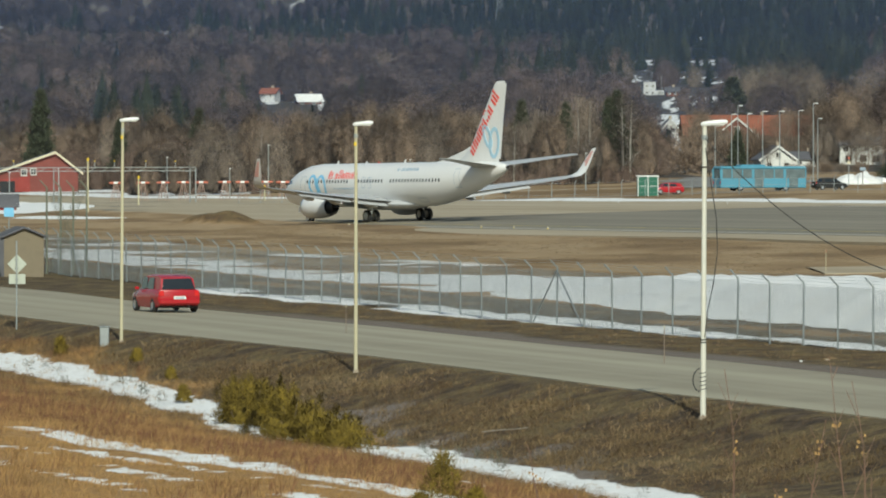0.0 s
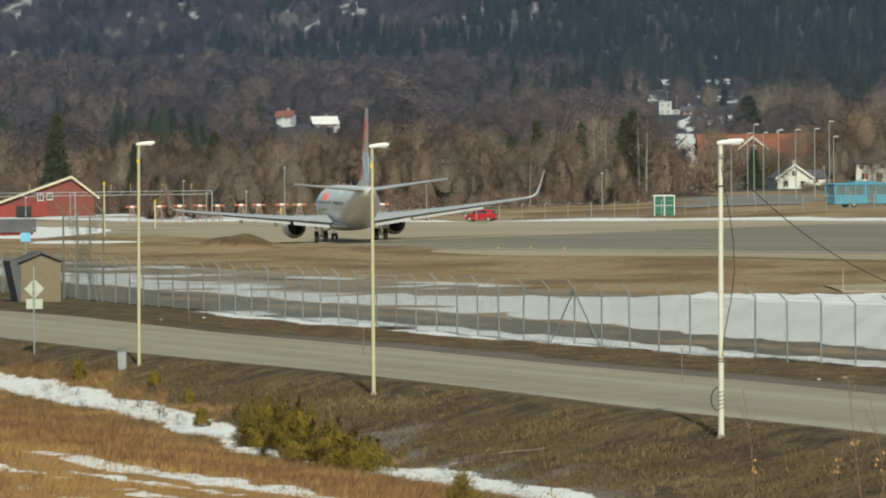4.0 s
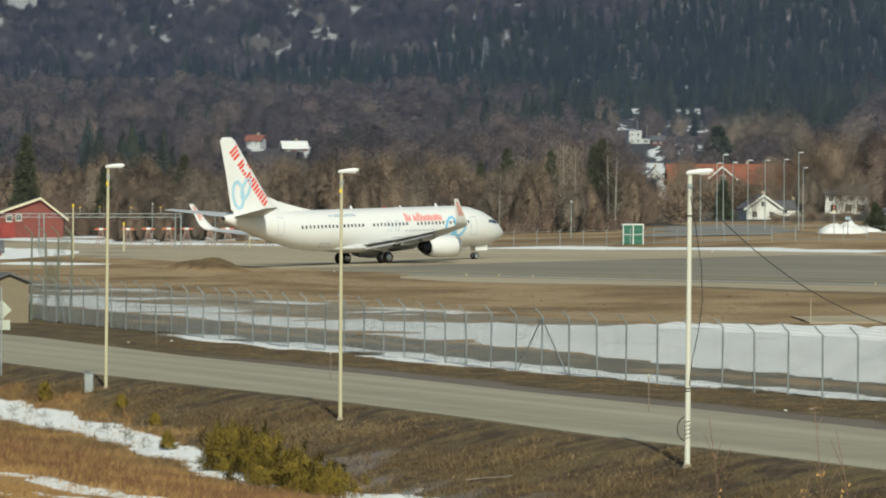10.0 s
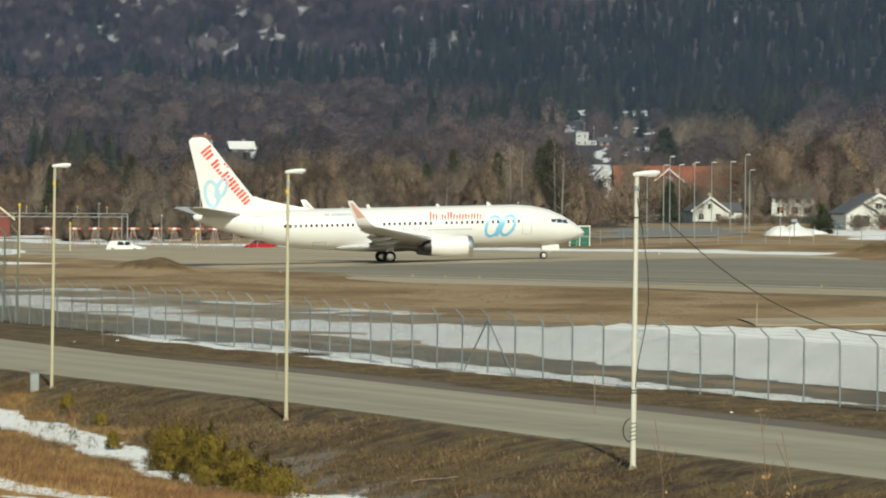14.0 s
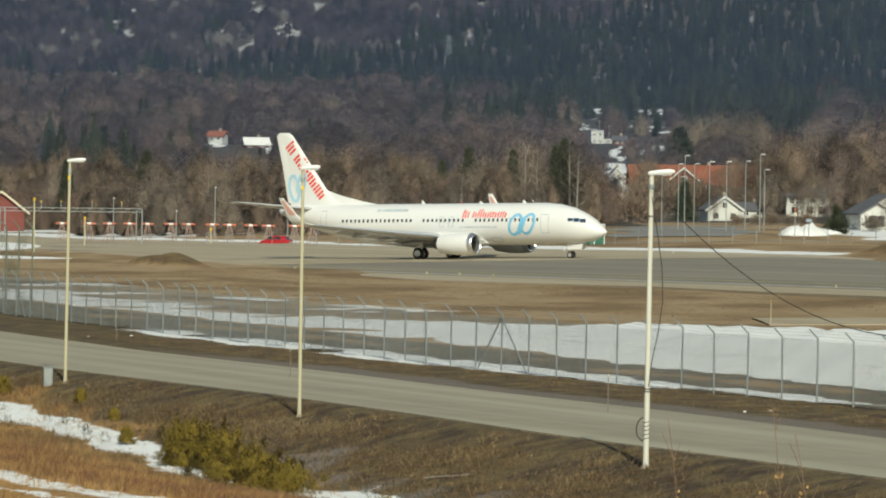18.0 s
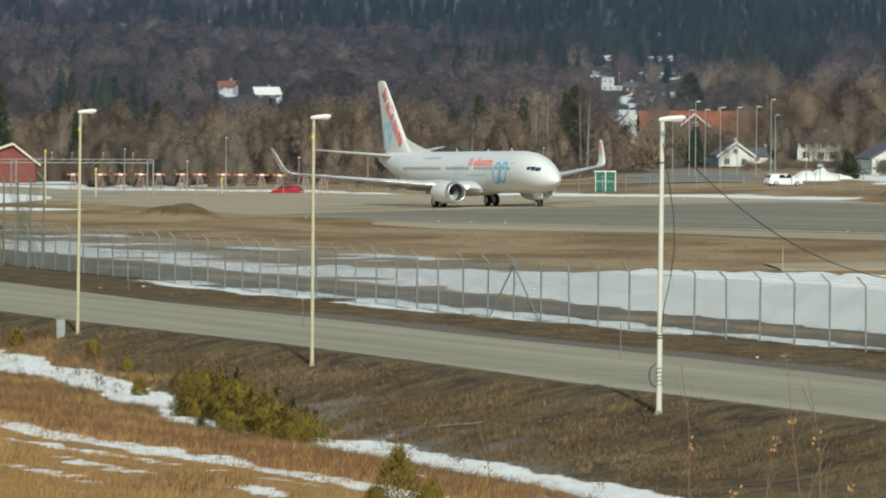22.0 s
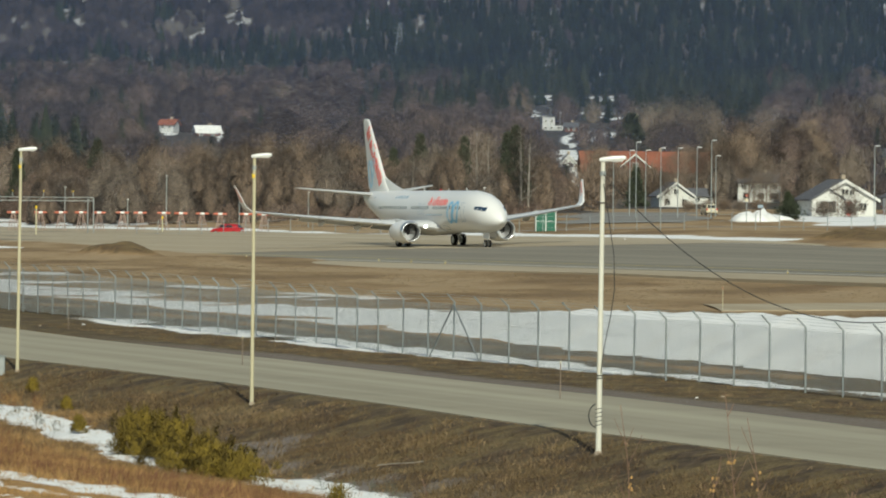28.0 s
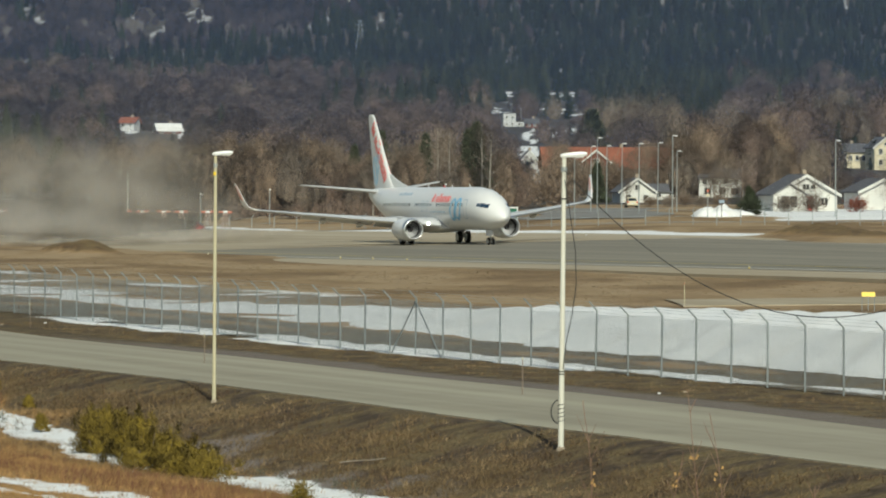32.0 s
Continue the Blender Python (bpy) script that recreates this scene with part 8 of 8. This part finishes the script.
    part("disc", Geo().lathe([(-0.03, 0.2), (0.03, 0.2)], Matrix.Translation((0, -0.08, 2.85)) @ pose(0, 0, 0, 0, 0, 90), 16, True), WOODYELLOW, s, "yellow sign disc")
    m = thing("mailbox_post", "dark mailbox on a post by the snow heap", "mailbox", far_at(0.0663, 790))
    part("post", Geo().tube((0, 0, -0.3), (0, 0, 1.9), 0.05, n=6), BARK, m)
    part("box", Geo().box((0, 0, 2.05), (0.7, 0.4, 0.4), 0.05), GREYBLUE, m)
    for a, y, w, d, h, seed in ((-0.0668, 745, 8.0, 75, 0.45, 7), (-0.0600, 640, 6, 10, 0.15, 8), (0.0652, 798, 2.9, 3, 1.0, 1), (0.0666, 802, 1.8, 2, 1.25, 9), (0.0694, 812, 1.6, 2, 0.5, 2), (-0.0600, 775, 4.6, 7, 0.4, 3), (-0.0690, 782, 6.5, 8, 0.6, 4), (-0.0430, 772, 6.5, 4, 0.4, 5)):
        rr, x0, y0 = [], a * y, y
        for q, hh in ((1.05, -0.3), (1.0, 0.05), (0.86, 0.42), (0.66, 0.74), (0.40, 0.94), (0.12, 1.0)):
            rr.append([(x0 + w * q * math.cos(t) * (1 + 0.14 * math.sin(3 * t + seed) + 0.09 * math.sin(7 * t + 2 * seed)), y0 + d * q * math.sin(t) * (1 + 0.1 * math.cos(2 * t + seed)), land_z(x0, y0) + h * hh * (1 + 0.22 * math.sin(2 * t + seed * 2) + 0.12 * math.sin(5 * t + seed))) for t in np.linspace(0, 2 * math.pi, 22, endpoint=False)])
        tagged(part("snow_pile", Geo().loft(rr), SNOW, smooth=60), "shovelled heap of old white snow", "snow pile")
    # pylon on the hill
    PYLON = mat("weathered_pylon_steel", (0.20, 0.22, 0.24), 0.7, 0.15, 0.5, 6)
    a, y = 0.0090, 3820
    p = thing("power_pylon", "grey lattice power pylon on the wooded hillside", "pylon", far_at(a, y) @ Matrix.Diagonal((1.32, 1.32, 1.32, 1)))
    H = 16.5
    for sx in (-1, 1):
        for sy in (-1, 1):
            part("leg", Geo().tube((sx * 2.2, sy * 2.2, -1), (sx * 0.5, sy * 0.5, H), 0.13, 0.09, 5), PYLON, p)
    br = Geo()
    for i in range(7):
        z0, z1 = H * i / 7, H * (i + 1) / 7
        w0, w1 = 2.2 - 1.7 * i / 7, 2.2 - 1.7 * (i + 1) / 7
        for sy in (-1, 1):
            br.tube((-w0, sy * w0, z0), (w1, sy * w1, z1), 0.07, n=4).tube((w0, sy * w0, z0), (-w1, sy * w1, z1), 0.07, n=4)
    part("bracing", br, PYLON, p)
    for z, w in ((H * 0.72, 2.9), (H * 0.86, 2.4), (H * 0.98, 1.6)):
        part("cross_arm", Geo().tube((-w, 0, z), (w, 0, z), 0.09, n=5), PYLON, p)


def make_gardens():
    """Bushes, hedges and trees about the houses."""
    rng = np.random.default_rng(21)
    bush_mats = (TWIG, TWIG_GREY, NEEDLE, mat("rust_red_bush_twigs", (0.20, 0.06, 0.035), 0.95, 0.3, 0.6, 5, per_island=0.3))
    BROWNHEAD = open_twigs(mat("red_brown_crown_twigs", (0.138, 0.098, 0.082), 0.95, 0.2, 0.3, 3, per_object=0.15, per_island=0.1), 4.5, 0.44)
    meshes = []
    for i, mt in enumerate(bush_mats):
        v, f = twig_cloud(rng, (0, 0, 1.0), (1.3, 1.3, 0.95), 900, 0.75, 0.05, 0.8)
        v[:, 2] = np.maximum(v[:, 2], -0.2)
        ob = bulk("foliage", v, f, mt)
        meshes.append(ob.data)
        bpy.data.objects.remove(ob)
    for a, y, k, s in ((0.0707, 815, 2, 0.95), (0.0712, 822, 2, 0.8), (0.0878, 850, 3, 0.8), (0.0762, 850, 1, 0.9), (0.0805, 852, 1, 1.0), (0.058, 955, 1, 0.7), (0.0605, 960, 0, 0.8), (0.063, 965, 1, 0.7), (0.055, 950, 0, 0.7), (0.066, 960, 0, 0.8), (0.0415, 990, 1, 1.5), (0.0385, 985, 0, 2.0)):
        b = thing("garden_bush", ("bare russet bush", "bare grey-brown bush", "dark evergreen bush", "rust-red bare bush")[k] + " near the houses", "bush", far_at(a, y, float(rng.uniform(0, 360))) @ Matrix.Diagonal((s, s, s, 1)))
        part("foliage", meshes[k], None, b)
        part("stem", Geo().tube((0, 0, -0.3), (0.1, 0, 0.9), 0.08, 0.03, 6), BARK, b)
    # tall round-headed trees behind the houses, and a thicket below the long building
    head = [bare_tree(80 + i, 17, 7.4, (BROWNHEAD, TWIG, TWIG_GREY)[i], BARK, 3.0, 0.045) for i in range(3)]
    for a, y, k, s in ((0.0788, 1285, 0, 1.22), (0.0740, 1275, 1, 0.92), (0.0702, 1270, 0, 0.92), (0.0665, 1285, 1, 0.88), (0.0630, 1265, 1, 0.9), (0.0600, 1270, 2, 0.75), (0.0835, 1440, 1, 0.95), (0.0875, 1445, 2, 0.85), (0.0930, 1450, 0, 1.05), (0.0985, 1450, 1, 1.0), (0.1030, 1440, 0, 1.05), (0.0520, 1390, 2, 0.98), (0.0560, 1400, 2, 1.0), (0.0485, 1400, 2, 0.9), (0.0625, 1215, 1, 0.5), (0.0418, 1236, 1, 0.5), (0.0592, 1240, 1, 0.55), (0.0745, 1190, 1, 0.52), (0.0715, 1205, 0, 0.48), (0.0412, 1240, 1, 0.58), (0.0765, 1230, 1, 0.55)):
        plant("large_garden_tree", head[k], a * y, y, float(rng.uniform(0, 6)), s, ("tall reddish-brown bare tree with a rounded crown", "tall brown bare tree with a rounded crown", "grey bare tree with a rounded crown")[k] + " behind the houses", "tree", "tall trees behind the houses")
    for i in range(26):
        a = 0.0392 + 0.0215 * (i + float(rng.uniform(0, 0.8))) / 26
        y = float(rng.uniform(1225, 1248))
        k, s = int(rng.integers(0, 2)), float(rng.uniform(1.5, 2.3))
        if 0.0500 < a < 0.0585:
            s *= 0.75
        b = thing("thicket_bush", ("bare russet", "bare grey-brown")[k] + " thicket below the long building", "bush", far_at(a, y, float(rng.uniform(0, 360))) @ Matrix.Diagonal((s, s, s * 1.25, 1)))
        part("foliage", meshes[k], None, b)
        part("stem", Geo().tube((0, 0, -0.3), (0.1, 0, 0.9), 0.08, 0.03, 6), BARK, b)
    spruce = conifer(64, 7.2, 2.1, NEEDLE)
    for a, y, s in ((0.0466, 1140, 1.0), (0.0706, 818, 0.5), (0.0712, 824, 0.42)):
        plant("garden_spruce", spruce, a * y, y, float(rng.uniform(0, 6)), s, "dark bluish-green spruce near the white houses", "tree")
    veil = bare_tree(73, 10, 3.6, TWIG, BARK, 3.4, 0.024, False)
    for a, s in ((0.0528, 0.9), (0.0546, 1.02), (0.0562, 0.95), (0.0578, 1.08), (0.0597, 1.0), (0.0612, 1.1), (0.0408, 0.95), (0.0403, 1.0), (0.0672, 0.8)):
        y = float(rng.uniform(1232, 1244))
        plant("garden_tree", veil, a * y, y, float(rng.uniform(0, 6)), s, "tall thin-crowned bare tree before the long building", "tree", "garden trees")
    for a, y, s in ((0.0645, 1196, 0.72), (0.0678, 1198, 0.68), (0.0662, 1192, 0.6), (0.0512, 1136, 0.5)):
        plant("garden_tree", veil, a * y, y, float(rng.uniform(0, 6)), s, "thin-crowned bare tree before a white house", "tree", "garden trees")
    thin = bare_tree(71, 7.5, 2.6, TWIG_GREY, BARK, 1.4, 0.022, False)
    for a, y, s in ((0.0530, 1170, 0.7), (0.0672, 1190, 0.9), (0.0652, 1200, 1.0), (0.0785, 855, 0.62), (0.0812, 850, 0.6), (0.0695, 905, 1.05), (0.0745, 930, 1.2), (0.0835, 900, 1.3), (0.0935, 880, 1.1), (0.0990, 870, 1.0), (0.0605, 1195, 0.9)):
        plant("garden_tree", thin, a * y, y, float(rng.uniform(0, 6)), s, "small bare garden tree near the houses", "tree", "garden trees")


make_buildings()
make_airfield_things()
make_gardens()


# ---- what moves ----
# seconds, x and y of the main wheels, heading in degrees
TAXI = [(0, -4.1, 582.0, 122.3), (1, -6.2, 588.2, 116.5), (2, -8.0, 592.8, 110.9), (3, -9.4, 599.0, 104.3), (4, -10.3, 604.0, 97.0), (5.5, -10.65, 609.5, 86.0), (7, -10.3, 613.5, 74.3), (8, -9.3, 615.0, 64.6), (9, -7.8, 614.9, 55.1), (10, -6.2, 614.6, 45.9), (11, -4.4, 616.4, 36.1), (12, -2.4, 616.5, 26.9), (13, -0.35, 615.3, 17.7), (14.5, 1.7, 616.4, 2.3), (16, 3.35, 617.2, -13.9), (17, 4.15, 618.4, -24.1), (18, 4.75, 617.3, -34.5), (19, 5.2, 617.9, -43.4), (20, 5.7, 617.6, -51.7), (21, 6.1, 618.2, -58.7), (22, 6.4, 617.5, -63.9), (23, 6.75, 617.8, -67.8), (24, 7.1, 617.6, -70.0), (26, 7.9, 616.0, -70.5), (28, 8.8, 614.0, -70.7), (30, 9.8, 610.8, -71.0), (31, 10.9, 607.6, -71.4), (32, 12.7, 602.7, -71.9)]


def on_airfield(x, y, heading):
    tilt = pose(x, y, airfield_z(x, y) + 0.09, math.degrees(math.atan(LEVEL[2])), -math.degrees(math.atan(LEVEL[1])), 0)
    return tilt @ pose(0, 0, 0, 0, 0, heading)


def lane_pose(x, forward, off=0.0):
    pts = far_lane(off)
    y = float(lerp(x, pts))
    y2 = float(lerp(x + 1, pts))
    z = land_z(x, y) + 0.12
    return pose(x, y, z, 0, 0, math.degrees(math.atan2(y2 - y, 1)) + (0 if forward else 180))


def motions():
    walk(jet, [(t, on_airfield(x, y, h)) for t, x, y, h in TAXI])
    # wheels of the airliner roll with the way it makes
    ts = [p[0] for p in TAXI]
    for ob in [o for o in jet.children_recursive if o.name.split(".")[0] == "wheel"]:
        loc = ob.matrix_basis.translation.copy()
        r = loc.z
        rows, turn, last = [], 0.0, None
        for t in np.arange(0, 32.01, 0.2):
            x, y, h = (float(np.interp(t, ts, [p[i] for p in TAXI])) for i in (1, 2, 3))
            a = radians(h)
            p = (x + loc.x * math.cos(a) - loc.y * math.sin(a), y + loc.x * math.sin(a) + loc.y * math.cos(a))
            if last:
                turn += math.degrees(max(-1.3, min(1.3, ((p[0] - last[0]) * math.cos(a) + (p[1] - last[1]) * math.sin(a)) / r)))
            last = p
            rows.append((float(t), pose(loc.x, loc.y, loc.z, 0, turn, 0)))
        walk(ob, rows)
    # dust that the engines stir up behind the airliner, rising off the runway's end
    for k, ob in enumerate(dust):
        x, y, z = ob.matrix_basis.translation
        t0 = DUST[k][5] - 0.05
        deep = DUST[k][4] * 1.3 + 1.5
        rows = [(0, z - deep, 6), (t0 - 0.8, z - deep, 6), (t0 + 0.6, z - 0.55 * deep, 3), (32, z - 0.08 * deep, 0)]
        walk(ob, [(t, pose(x + dx, y - dx, zz)) for t, zz, dx in rows])
    drive = [(0, -11.7, 267.0), (0.5, -15.0, 281.0), (1.0, -18.3, 295.0), (1.5, -21.6, 310.5), (3, -32, 350), (5, -46, 400), (32, -48, 407)]
    walk(red_car, [(t, pose(x, y, 0.07, 0, 0, 109)) for t, x, y in drive])
    walk(far_red_car, [(t, lane_pose(x, False, -1.8)) for t, x in ((0, 26.8), (1, 21.2), (2, 15.2), (3, 9.0), (4, 2.6), (5, -3.6), (6, -9.0), (7, -12.5), (8, -13.6), (16, -13.6), (32, -13.6))])
    walk(bus, [(t, lane_pose(x, True, 1.8)) for t, x in ((0, 38.2), (1, 43.2), (2, 46.4), (3, 48.2), (4, 50.0), (6, 57), (8, 68), (10, 83), (13, 108), (16, 135), (20, 160), (32, 175))])
    walk(dark_car, [(t, lane_pose(x, True, 1.8)) for t, x in ((0, 46.8), (1, 52.5), (2, 59), (3, 66), (5, 80), (8, 103), (12, 135), (18, 165), (32, 188))])
    walk(white_estate, [(t, lane_pose(x, True, 1.8)) for t, x in ((0, -175), (8, -110), (12, -64), (14, -30), (16, -2), (18, 16), (19, 24.6), (19.5, 29), (20, 33.2), (20.5, 37), (21, 40.5), (21.5, 43.7), (22, 46.4), (23, 51.4), (24, 56), (26, 66), (32, 110))])
    walk(pale_car, [(t, pose(x, y, land_z(x, y) + 0.06, 0, 0, h)) for t, x, y, h in ((0, 130, 818, 172), (16, 108, 815, 172), (24, 72, 822, 168), (25.3, 58, 838, 145), (26.2, 53, 852, 120), (27, 51.3, 860, 106), (28, 50.5, 868, 98), (29, 49.6, 878, 97), (30, 49.0, 892, 94), (31, 48.6, 908, 93), (32, 48.1, 925, 92))])


motions()
